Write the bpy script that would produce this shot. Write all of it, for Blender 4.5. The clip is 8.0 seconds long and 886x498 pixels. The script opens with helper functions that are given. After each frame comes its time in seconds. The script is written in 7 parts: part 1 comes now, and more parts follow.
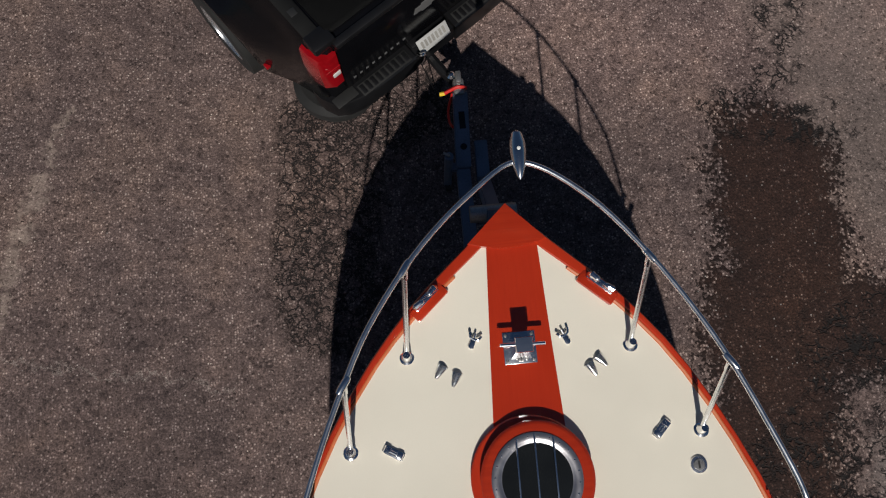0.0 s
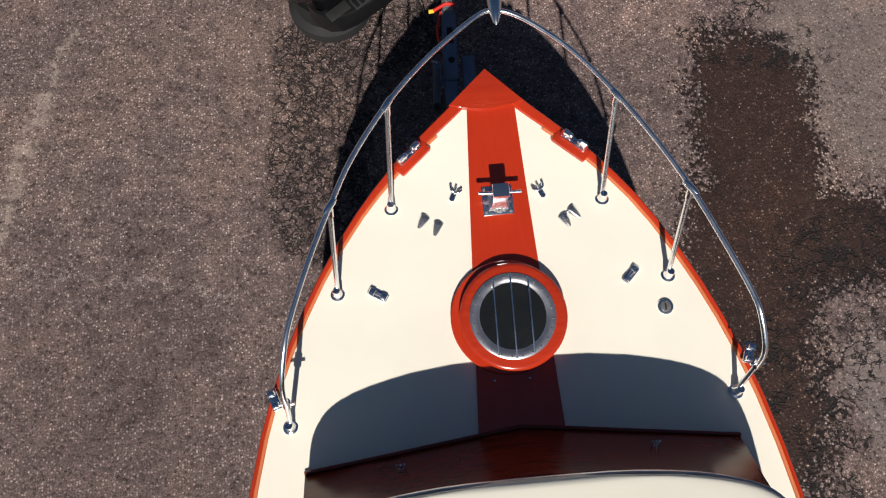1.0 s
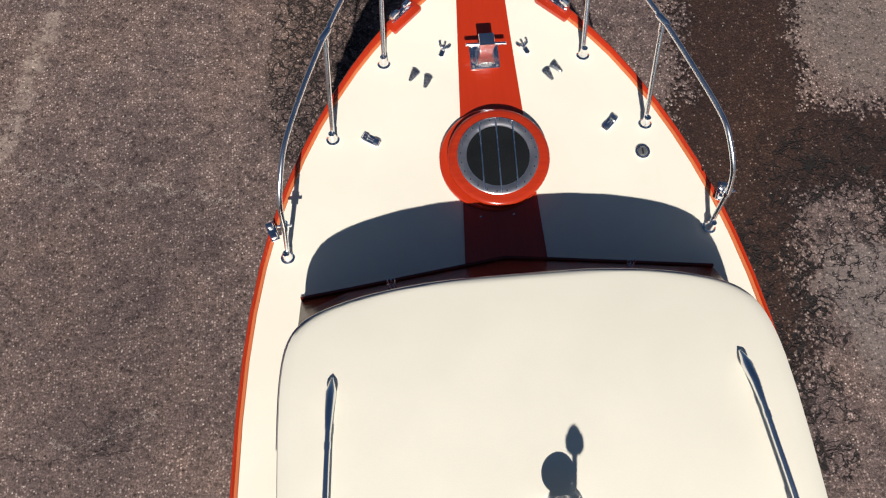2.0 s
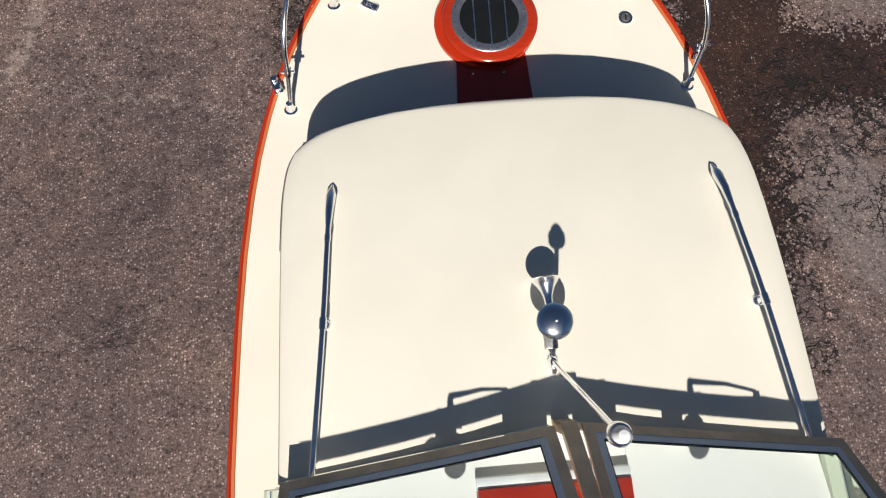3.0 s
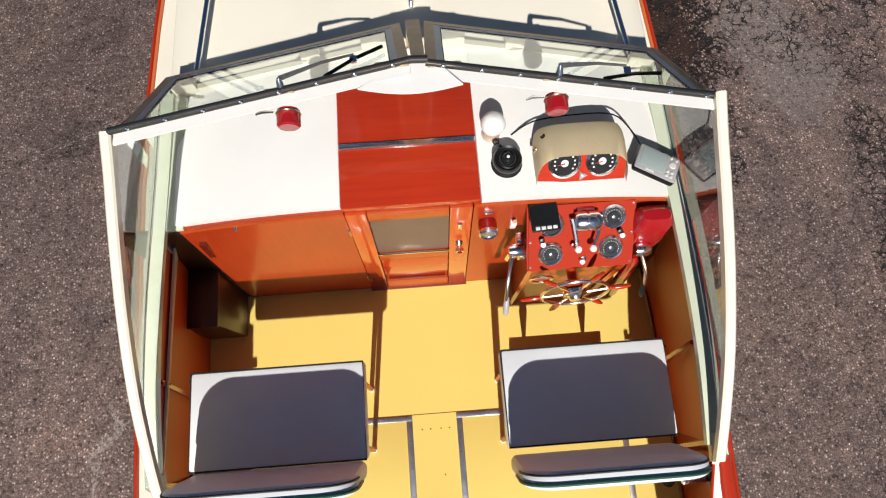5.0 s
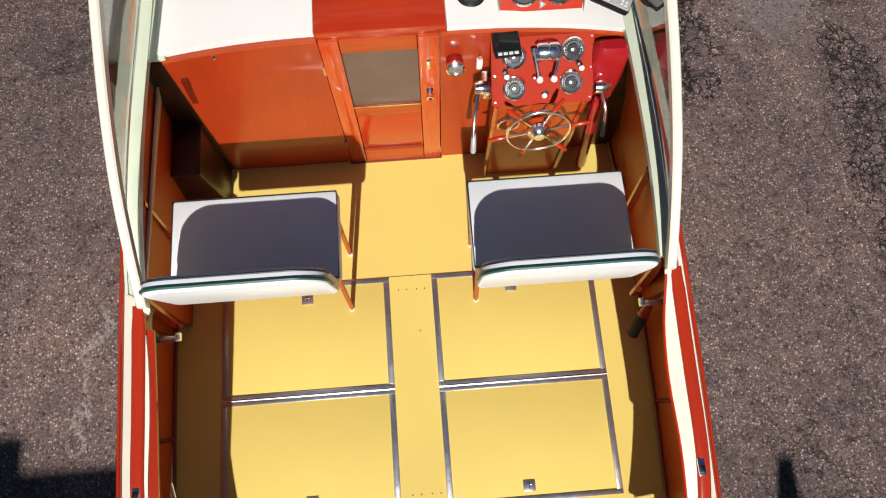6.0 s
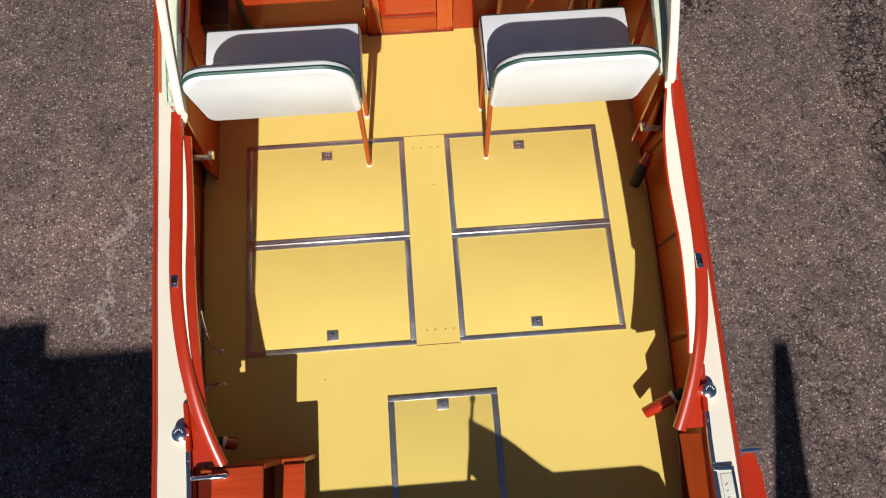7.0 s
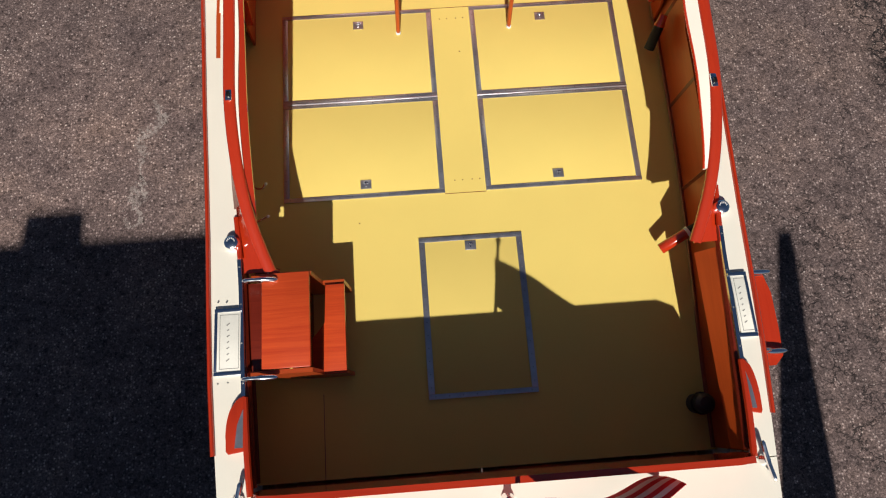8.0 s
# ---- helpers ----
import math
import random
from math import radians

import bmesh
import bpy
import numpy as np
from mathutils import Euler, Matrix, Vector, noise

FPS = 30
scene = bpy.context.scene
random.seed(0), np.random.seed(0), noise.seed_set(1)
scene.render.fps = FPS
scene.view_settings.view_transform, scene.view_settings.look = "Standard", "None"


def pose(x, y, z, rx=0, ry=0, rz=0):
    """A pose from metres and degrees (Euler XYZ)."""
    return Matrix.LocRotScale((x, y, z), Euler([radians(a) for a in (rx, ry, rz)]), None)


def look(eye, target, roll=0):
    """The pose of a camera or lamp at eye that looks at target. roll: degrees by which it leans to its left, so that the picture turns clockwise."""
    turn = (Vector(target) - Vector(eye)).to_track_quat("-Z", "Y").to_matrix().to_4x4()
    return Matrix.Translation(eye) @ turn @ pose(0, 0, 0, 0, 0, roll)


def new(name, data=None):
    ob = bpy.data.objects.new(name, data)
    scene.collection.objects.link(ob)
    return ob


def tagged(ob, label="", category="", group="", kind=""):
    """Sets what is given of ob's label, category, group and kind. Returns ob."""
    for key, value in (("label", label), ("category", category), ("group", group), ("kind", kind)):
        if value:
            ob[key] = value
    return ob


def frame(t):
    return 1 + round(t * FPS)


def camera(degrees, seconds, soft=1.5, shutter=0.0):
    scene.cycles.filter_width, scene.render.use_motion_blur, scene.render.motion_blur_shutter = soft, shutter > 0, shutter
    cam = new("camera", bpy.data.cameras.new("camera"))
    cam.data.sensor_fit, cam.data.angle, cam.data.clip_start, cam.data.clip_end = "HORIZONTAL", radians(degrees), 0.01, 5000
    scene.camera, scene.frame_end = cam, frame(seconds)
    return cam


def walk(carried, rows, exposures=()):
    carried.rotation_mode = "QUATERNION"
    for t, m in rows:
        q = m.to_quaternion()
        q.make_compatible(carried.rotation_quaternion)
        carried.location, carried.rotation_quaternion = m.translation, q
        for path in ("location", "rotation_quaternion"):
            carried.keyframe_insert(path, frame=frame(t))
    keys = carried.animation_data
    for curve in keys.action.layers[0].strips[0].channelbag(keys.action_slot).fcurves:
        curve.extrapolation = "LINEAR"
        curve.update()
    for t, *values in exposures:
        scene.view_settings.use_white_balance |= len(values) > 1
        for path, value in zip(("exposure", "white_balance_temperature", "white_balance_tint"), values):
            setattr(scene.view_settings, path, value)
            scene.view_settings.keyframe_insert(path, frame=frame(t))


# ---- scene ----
cam = camera(72.0, 8.0, soft=1.15)
PATH = [
    (0, (-0.411, -0.798, 4.942), (-0.352, -0.340, 2.648), 2.40),
    (0.5, (-0.415, -1.200, 4.958), (-0.352, -0.730, 2.668), 2.90),
    (1, (-0.393, -1.605, 4.969), (-0.328, -1.121, 2.679), 2.90),
    (1.5, (-0.385, -2.024, 4.962), (-0.321, -1.529, 2.676), 2.70),
    (1.7, (-0.388, -2.211, 4.958), (-0.325, -1.706, 2.675), 2.40),
    (2.8, (-0.459, -3.189, 4.967), (-0.386, -2.659, 2.689), 3.30),
    (3, (-0.448, -3.347, 4.961), (-0.376, -2.812, 2.684), 3.20),
    (3.5, (-0.374, -3.781, 4.955), (-0.305, -3.234, 2.680), 2.70),
    (4, (-0.240, -4.231, 4.947), (-0.177, -3.671, 2.675), 2.10),
    (4.5, (-0.080, -4.660, 4.940), (-0.022, -4.088, 2.671), 1.40),
    (4.7, (-0.027, -4.832, 4.934), (0.029, -4.256, 2.666), 1.30),
    (5.8, (0.109, -5.753, 4.879), (0.171, -5.170, 2.614), 1.80),
    (6, (0.113, -5.898, 4.867), (0.174, -5.312, 2.603), 1.60),
    (6.5, (0.071, -6.341, 4.845), (0.135, -5.747, 2.582), 1.80),
    (7, (-0.027, -6.794, 4.837), (0.034, -6.194, 2.576), 1.60),
    (7.5, (-0.145, -7.235, 4.826), (-0.082, -6.633, 2.566), 1.80),
    (8, (-0.266, -7.679, 4.818), (-0.198, -7.082, 2.556), 2.30),
]

walk(cam, [(t, look(eye, target, roll)) for t, eye, target, roll in PATH],
     exposures=[(0.0, -0.40), (0.1, -0.06), (0.3, 0.19), (1.0, 0.26), (2.5, 0.30), (4.5, 0.27), (6.0, 0.18), (8.0, 0.13)])

# ---- light ----
SUN_X, SUN_Y = 0.075, 1.048          # how far a shadow runs per metre of height
sun_el = math.atan(1 / math.hypot(SUN_X, SUN_Y))
sun = new("sun", bpy.data.lights.new("sun", "SUN"))
sun.data.energy, sun.data.angle, sun.data.color = 4.7, radians(0.53), (1.0, 0.955, 0.89)
sun.matrix_world = look((-SUN_X * 20, -SUN_Y * 20, 20), (0, 0, 0))
world = bpy.data.worlds.new("sky")
scene.world = world
world.use_nodes = True
sky = world.node_tree.nodes.new("ShaderNodeTexSky")
sky.sky_type, sky.sun_disc = "NISHITA", False
sky.sun_elevation, sky.sun_rotation = sun_el, math.atan2(-SUN_X, -SUN_Y)
sky.air_density, sky.dust_density, sky.ozone_density = 1.0, 0.9, 1.0
back = world.node_tree.nodes["Background"]
back.inputs["Strength"].default_value = 0.026
clear_air = world.node_tree.nodes.new("ShaderNodeMixRGB")        # a deep, clean blue sky
clear_air.blend_type, clear_air.inputs[0].default_value, clear_air.inputs[2].default_value = "MULTIPLY", 1.0, (0.75, 0.95, 1.15, 1)
world.node_tree.links.new(sky.outputs["Color"], clear_air.inputs[1])
world.node_tree.links.new(clear_air.outputs[0], back.inputs["Color"])

# ---- materials ----
def nodes(name):
    m = bpy.data.materials.new(name)
    m.use_nodes = True
    t = m.node_tree
    return m, t, t.nodes["Principled BSDF"]


def add(t, kind, **sets):
    n = t.nodes.new(kind)
    for key, value in sets.items():
        n.inputs[key].default_value = value
    return n


def ramp(t, source, stops):
    r = t.nodes.new("ShaderNodeValToRGB")
    while len(r.color_ramp.elements) < len(stops):
        r.color_ramp.elements.new(0.5)
    for el, (at, c) in zip(r.color_ramp.elements, stops):
        el.position, el.color = at, (*c, 1) if len(c) == 3 else c
    t.links.new(source, r.inputs["Fac"])
    return r.outputs["Color"]


def grey(v):
    return (v, v, v)


def plain(name, base, rough=0.5, metal=0.0, var=0.12, scale=6.0, fine=90.0, bump=0.0, coat=0.0, dirt=0.0, spec=0.5):
    """Paint, metal, vinyl: two scales of mottling, a little relief and patchy gloss."""
    m, t, p = nodes(name)
    co = t.nodes.new("ShaderNodeTexCoord")
    big = add(t, "ShaderNodeTexNoise", Scale=scale, Detail=4.0)
    small = add(t, "ShaderNodeTexNoise", Scale=fine, Detail=3.0)
    for n in (big, small):
        t.links.new(co.outputs["Object"], n.inputs["Vector"])
    lo, hi = [c * (1 - var) for c in base], [min(1, c * (1 + var * 0.6)) for c in base]
    col = ramp(t, big.outputs["Fac"], [(0.3, lo), (0.7, hi)])
    mix = t.nodes.new("ShaderNodeMixRGB")
    mix.blend_type, mix.inputs["Fac"].default_value = "MULTIPLY", 0.5 + dirt
    t.links.new(col, mix.inputs[1])
    t.links.new(ramp(t, small.outputs["Fac"], [(0.25, grey(1 - var - dirt)), (0.6, grey(1))]), mix.inputs[2])
    t.links.new(mix.outputs[0], p.inputs["Base Color"])
    rr = t.nodes.new("ShaderNodeMapRange")
    rr.inputs["To Min"].default_value, rr.inputs["To Max"].default_value = rough * 0.8, min(1, rough * 1.25)
    t.links.new(big.outputs["Fac"], rr.inputs["Value"])
    t.links.new(rr.outputs["Result"], p.inputs["Roughness"])
    p.inputs["Metallic"].default_value = metal
    p.inputs["Specular IOR Level"].default_value = spec
    p.inputs["Coat Weight"].default_value, p.inputs["Coat Roughness"].default_value = coat, 0.06
    if bump:
        b = add(t, "ShaderNodeBump", Strength=bump, Distance=0.003)
        t.links.new(small.outputs["Fac"], b.inputs["Height"])
        t.links.new(b.outputs["Normal"], p.inputs["Normal"])
    return m


def varnish(name, dark, light, axis=1, rough=0.16, coat=0.7, grain=1.0):
    """Varnished mahogany, the grain running along one axis."""
    m, t, p = nodes(name)
    co = t.nodes.new("ShaderNodeTexCoord")
    mp = t.nodes.new("ShaderNodeMapping")
    sc = [55.0, 55.0, 55.0]
    sc[axis] = 2.2
    mp.inputs["Scale"].default_value = sc
    t.links.new(co.outputs["Object"], mp.inputs["Vector"])
    fibre = add(t, "ShaderNodeTexNoise", Scale=1.0, Detail=6.0, Roughness=0.65, Distortion=0.6)
    t.links.new(mp.outputs["Vector"], fibre.inputs["Vector"])
    cloud = add(t, "ShaderNodeTexNoise", Scale=3.0, Detail=3.0)
    t.links.new(co.outputs["Object"], cloud.inputs["Vector"])
    info = t.nodes.new("ShaderNodeObjectInfo")
    col = ramp(t, fibre.outputs["Fac"], [(0.2, dark), (0.75, light)])
    mix = t.nodes.new("ShaderNodeMixRGB")
    mix.blend_type, mix.inputs["Fac"].default_value = "MULTIPLY", 0.35 * grain
    t.links.new(col, mix.inputs[1])
    t.links.new(ramp(t, cloud.outputs["Fac"], [(0.3, grey(0.6)), (0.65, grey(1))]), mix.inputs[2])
    hsv = t.nodes.new("ShaderNodeHueSaturation")
    val = t.nodes.new("ShaderNodeMapRange")
    val.inputs["To Min"].default_value, val.inputs["To Max"].default_value = 0.9, 1.08
    t.links.new(info.outputs["Random"], val.inputs["Value"])
    t.links.new(val.outputs["Result"], hsv.inputs["Value"])
    t.links.new(mix.outputs[0], hsv.inputs["Color"])
    t.links.new(hsv.outputs["Color"], p.inputs["Base Color"])
    p.inputs["Roughness"].default_value = rough
    p.inputs["Coat Weight"].default_value, p.inputs["Coat Roughness"].default_value = coat, 0.05
    b = add(t, "ShaderNodeBump", Strength=0.06, Distance=0.002)
    t.links.new(cloud.outputs["Fac"], b.inputs["Height"])
    t.links.new(b.outputs["Normal"], p.inputs["Coat Normal"])
    return m


def clear(name, tint=(0.95, 1.0, 0.97), rough=0.0, dirt=0.0, ior=1.45):
    m, t, p = nodes(name)
    p.inputs["Base Color"].default_value = (*tint, 1)
    p.inputs["Roughness"].default_value = rough
    p.inputs["Transmission Weight"].default_value = 1.0
    p.inputs["IOR"].default_value = ior
    if dirt:
        co = t.nodes.new("ShaderNodeTexCoord")
        drops = add(t, "ShaderNodeTexVoronoi", Scale=70.0)
        cl = add(t, "ShaderNodeTexNoise", Scale=3.0, Detail=3.0)
        for n in (drops, cl):
            t.links.new(co.outputs["Object"], n.inputs["Vector"])
        spot = ramp(t, drops.outputs["Distance"], [(0.16, grey(1)), (0.24, grey(0))])
        area = ramp(t, cl.outputs["Fac"], [(0.42, grey(0)), (0.6, grey(dirt))])
        mul = t.nodes.new("ShaderNodeMath")
        mul.operation = "MULTIPLY"
        t.links.new(spot, mul.inputs[0])
        t.links.new(area, mul.inputs[1])
        inv = t.nodes.new("ShaderNodeMath")
        inv.operation, inv.inputs[0].default_value = "SUBTRACT", 1.0
        t.links.new(mul.outputs[0], inv.inputs[1])
        t.links.new(inv.outputs[0], p.inputs["Transmission Weight"])
    return m


def asphalt():
    """Old asphalt: pale stones in dark binder, bleached and dark patches, crazed areas, an old damp stain with cracked rims."""
    m, t, p = nodes("asphalt")
    co = t.nodes.new("ShaderNodeTexCoord")
    pos = co.outputs["Object"]

    def math_(op, a, b=None, c=None):
        n = t.nodes.new("ShaderNodeMath")
        n.operation = op
        for k, v in enumerate((a, b, c)):
            if v is None:
                continue
            if isinstance(v, (int, float)):
                n.inputs[k].default_value = v
            else:
                t.links.new(v, n.inputs[k])
        return n.outputs[0]

    def noise_(scale, detail=4.0, rough=0.55, vec=None):
        n = add(t, "ShaderNodeTexNoise", Scale=scale, Detail=detail, Roughness=rough)
        t.links.new(vec or pos, n.inputs["Vector"])
        return n

    def mix_(a, b, fac, kind="MIX"):
        n = t.nodes.new("ShaderNodeMixRGB")
        n.blend_type = kind
        for k, v in ((0, fac), (1, a), (2, b)):
            if isinstance(v, (int, float)):
                n.inputs[k].default_value = v
            elif isinstance(v, tuple):
                n.inputs[k].default_value = (*v, 1)
            else:
                t.links.new(v, n.inputs[k])
        return n.outputs[0]

    # warped place for organic borders
    warp = noise_(2.2, 9.0, 0.78)
    sub = t.nodes.new("ShaderNodeVectorMath")
    sub.operation = "SUBTRACT"
    sub.inputs[1].default_value = (0.5, 0.5, 0.5)
    t.links.new(warp.outputs["Color"], sub.inputs[0])
    sca = t.nodes.new("ShaderNodeVectorMath")
    sca.operation = "SCALE"
    sca.inputs["Scale"].default_value = 0.95
    t.links.new(sub.outputs[0], sca.inputs[0])
    wp = t.nodes.new("ShaderNodeVectorMath")
    t.links.new(pos, wp.inputs[0])
    t.links.new(sca.outputs[0], wp.inputs[1])
    wpos = wp.outputs[0]

    def blot(ax, ay, bx, by, radius, edge):
        """1 inside a rounded bar from a to b, fading to 0 over edge."""
        a, b = Vector((ax * S, ay * S, 0)), Vector((bx * S, by * S, 0))
        d = b - a
        off = t.nodes.new("ShaderNodeVectorMath")
        off.operation = "SUBTRACT"
        t.links.new(wpos, off.inputs[0])
        off.inputs[1].default_value = a
        flat = t.nodes.new("ShaderNodeVectorMath")
        flat.operation = "MULTIPLY"
        flat.inputs[1].default_value = (1, 1, 0)
        t.links.new(off.outputs[0], flat.inputs[0])
        dot = t.nodes.new("ShaderNodeVectorMath")
        dot.operation = "DOT_PRODUCT"
        t.links.new(flat.outputs[0], dot.inputs[0])
        dot.inputs[1].default_value = d / max(d.length_squared, 1e-6)
        along = t.nodes.new("ShaderNodeClamp")
        t.links.new(dot.outputs["Value"], along.inputs["Value"])
        back_ = t.nodes.new("ShaderNodeVectorMath")
        back_.operation = "SCALE"
        back_.inputs[0].default_value = d
        t.links.new(along.outputs[0], back_.inputs["Scale"])
        dist = t.nodes.new("ShaderNodeVectorMath")
        dist.operation = "DISTANCE"
        t.links.new(flat.outputs[0], dist.inputs[0])
        t.links.new(back_.outputs[0], dist.inputs[1])
        r = t.nodes.new("ShaderNodeMapRange")
        r.inputs["From Min"].default_value, r.inputs["From Max"].default_value = radius * S, (radius + edge) * S
        r.inputs["To Min"].default_value, r.inputs["To Max"].default_value = 1, 0
        t.links.new(dist.outputs["Value"], r.inputs["Value"])
        return r.outputs["Result"]

    stone = add(t, "ShaderNodeTexVoronoi", Scale=46.0)
    t.links.new(pos, stone.inputs["Vector"])
    grit = noise_(62.0, 5.0, 0.85).outputs["Fac"]
    medium = noise_(9.0, 8.0, 0.75).outputs["Fac"]
    broad = noise_(0.55, 4.0, 0.6).outputs["Fac"]
    tone = mix_((0.022, 0.0155, 0.015), (0.275, 0.215, 0.198), ramp(t, grit, [(0.36, grey(0)), (0.5, grey(0.40)), (0.64, grey(1))]))
    pick = t.nodes.new("ShaderNodeSeparateColor")
    t.links.new(stone.outputs["Color"], pick.inputs[0])
    tone = mix_(tone, (0.42, 0.355, 0.325), math_("MULTIPLY", ramp(t, pick.outputs[0], [(0.66, grey(0)), (0.82, grey(0.9))]),
                                                  ramp(t, stone.outputs["Distance"], [(0.2, grey(1)), (0.45, grey(0))])))
    flint = add(t, "ShaderNodeTexVoronoi", Scale=26.0)
    t.links.new(pos, flint.inputs["Vector"])
    fp = t.nodes.new("ShaderNodeSeparateColor")
    t.links.new(flint.outputs["Color"], fp.inputs[0])
    tone = mix_(tone, (0.62, 0.58, 0.53), math_("MULTIPLY", ramp(t, fp.outputs[1], [(0.86, grey(0)), (0.9, grey(1))]),
                                                  ramp(t, flint.outputs["Distance"], [(0.1, grey(1)), (0.2, grey(0))])))
    tone = mix_(tone, ramp(t, medium, [(0.32, (0.55, 0.52, 0.52)), (0.66, (1.42, 1.38, 1.34))]), 0.8, "MULTIPLY")
    tone = mix_(tone, ramp(t, broad, [(0.3, (0.72, 0.69, 0.73)), (0.5, (1.03, 0.96, 0.97)), (0.72, (1.3, 1.17, 1.08))]), 0.9, "MULTIPLY")
    tone = mix_(tone, ramp(t, warp.outputs["Fac"], [(0.36, (0.74, 0.72, 0.74)), (0.5, (1.0, 1.0, 1.0)), (0.64, (1.2, 1.17, 1.13))]), 0.75, "MULTIPLY")
    tone = mix_(tone, mix_(tone, (0.70, 0.69, 0.70), 1.0, "MULTIPLY"), math_("MULTIPLY", blot(-2.7, -1.3, -2.5, -1.9, 0.35, 0.8), 0.6))
    tone = mix_(tone, mix_(tone, (1.22, 1.2, 1.18), 1.0, "MULTIPLY"), blot(-2.7, -4.4, -2.5, -6.4, 0.4, 0.9))
    tone = mix_(tone, mix_(tone, (1.42, 1.38, 1.36), 1.0, "MULTIPLY"), blot(0.9, 2.1, 3.4, 2.0, 0.5, 0.7))        # bleached stretch beyond the stain
    # pale worn tracks
    tone = mix_(tone, (0.42, 0.335, 0.28), math_("MULTIPLY", blot(-2.95, 1.4, -3.4, -0.3, 0.0, 0.075), ramp(t, medium, [(0.38, grey(0.05)), (0.6, grey(0.7))])))
    for ax, ay, bx, by, wide in ((-3.5, -0.34, -2.3, -0.5, 0.010), (-2.3, -0.5, -1.7, -0.7, 0.010), (-2.15, -4.19, -2.3, -5.15, 0.024), (-2.9, -2.3, -2.2, -2.2, 0.010)):
        tone = mix_(tone, (0.40, 0.345, 0.31), math_("MULTIPLY", blot(ax, ay, bx, by, 0.0, wide), ramp(t, medium, [(0.36, grey(0.15)), (0.52, grey(0.9))])))
    tone = mix_(tone, (0.2, 0.165, 0.145), math_("MULTIPLY", blot(2.75, 1.9, 3.2, 0.3, 0.35, 0.3), 0.35))
    tone = mix_(tone, (0.22, 0.19, 0.18), math_("MULTIPLY", blot(2.75, -1.65, 2.95, -2.15, 0.25, 0.15), 0.4))
    # the damp stain
    stain = math_("MAXIMUM", blot(2.2, 0.62, 2.16, -0.5, 0.34, 0.24), math_("MAXIMUM", blot(1.95, -0.5, 1.85, -1.9, 0.31, 0.26), blot(2.35, -0.62, 3.8, -0.78, 0.2, 0.26)))
    soak = stain
    grain = math_("ADD", math_("MULTIPLY", math_("SUBTRACT", grit, 0.5), 2.4), math_("MULTIPLY", math_("SUBTRACT", pick.outputs[0], 0.5), -0.9))
    stain = ramp(t, math_("ADD", soak, grain), [(0.34, grey(0)), (0.56, grey(1))])
    rim = math_("MAXIMUM", blot(2.27, 1.0, 2.52, 1.95, 0.05, 0.22), math_("MAXIMUM", blot(1.95, 1.02, 2.7, 0.9, 0.06, 0.2), math_("MAXIMUM", blot(2.0, -1.6, 2.1, -2.6, 0.25, 0.3), blot(2.6, -0.9, 3.7, -1.1, 0.3, 0.3))))
    tone = mix_(tone, mix_(tone, mix_((0.075, 0.058, 0.056), (0.21, 0.150, 0.130), ramp(t, soak, [(0.35, grey(0)), (0.95, grey(1))])), 1.0, "MULTIPLY"), math_("MULTIPLY", stain, ramp(t, medium, [(0.22, grey(0.8)), (0.42, grey(1))])))
    tone = mix_(tone, (0.42, 0.39, 0.37), math_("MULTIPLY", stain, math_("MULTIPLY", ramp(t, fp.outputs[0], [(0.88, grey(0)), (0.92, grey(0.8))]), ramp(t, flint.outputs["Distance"], [(0.08, grey(1)), (0.2, grey(0))]))))
    # crazing: small cells where the surface broke up
    cw = t.nodes.new("ShaderNodeVectorMath")
    cs = t.nodes.new("ShaderNodeVectorMath")
    cs.operation = "SCALE"
    cs.inputs["Scale"].default_value = 0.17
    cn = noise_(11.0, 3.0, 0.6)
    t.links.new(cn.outputs["Color"], cs.inputs[0])
    t.links.new(pos, cw.inputs[0])
    t.links.new(cs.outputs[0], cw.inputs[1])

    def cracks(scale, width):
        v = t.nodes.new("ShaderNodeTexVoronoi")
        v.feature = "DISTANCE_TO_EDGE"
        v.inputs["Scale"].default_value = scale
        t.links.new(cw.outputs[0], v.inputs["Vector"])
        return ramp(t, v.outputs["Distance"], [(width * 0.3, grey(1)), (width, grey(0))])

    craze = math_("MAXIMUM", blot(-1.0, 1.1, -1.05, -0.1, 0.18, 0.28), blot(-0.95, 1.15, -0.3, 1.25, 0.1, 0.25))
    craze2 = blot(2.7, -1.35, 3.3, -1.7, 0.35, 0.25)
    gap = ramp(t, noise_(5.0, 4.0).outputs["Fac"], [(0.4, grey(0)), (0.55, grey(1))])
    line = math_("MULTIPLY", math_("MAXIMUM", math_("MULTIPLY", cracks(9.0, 0.075), ramp(t, medium, [(0.36, grey(0)), (0.46, grey(1))])), math_("MULTIPLY", cracks(24.0, 0.11), gap)), ramp(t, craze, [(0.15, grey(0)), (0.4, grey(1))]))
    line = math_("MAXIMUM", line, math_("MULTIPLY", math_("MULTIPLY", cracks(9.0, 0.07), gap), craze2))
    line = math_("MAXIMUM", line, math_("MULTIPLY", math_("MAXIMUM", math_("MULTIPLY", cracks(3.4, 0.05), gap), math_("MULTIPLY", cracks(9.0, 0.08), gap)), ramp(t, rim, [(0.25, grey(0)), (0.6, grey(1))])))
    far = ramp(t, noise_(0.9, 3.0).outputs["Fac"], [(0.56, grey(0)), (0.64, grey(0.8))])
    line = math_("MAXIMUM", line, math_("MULTIPLY", math_("MULTIPLY", cracks(0.7, 0.008), 0.55), far))
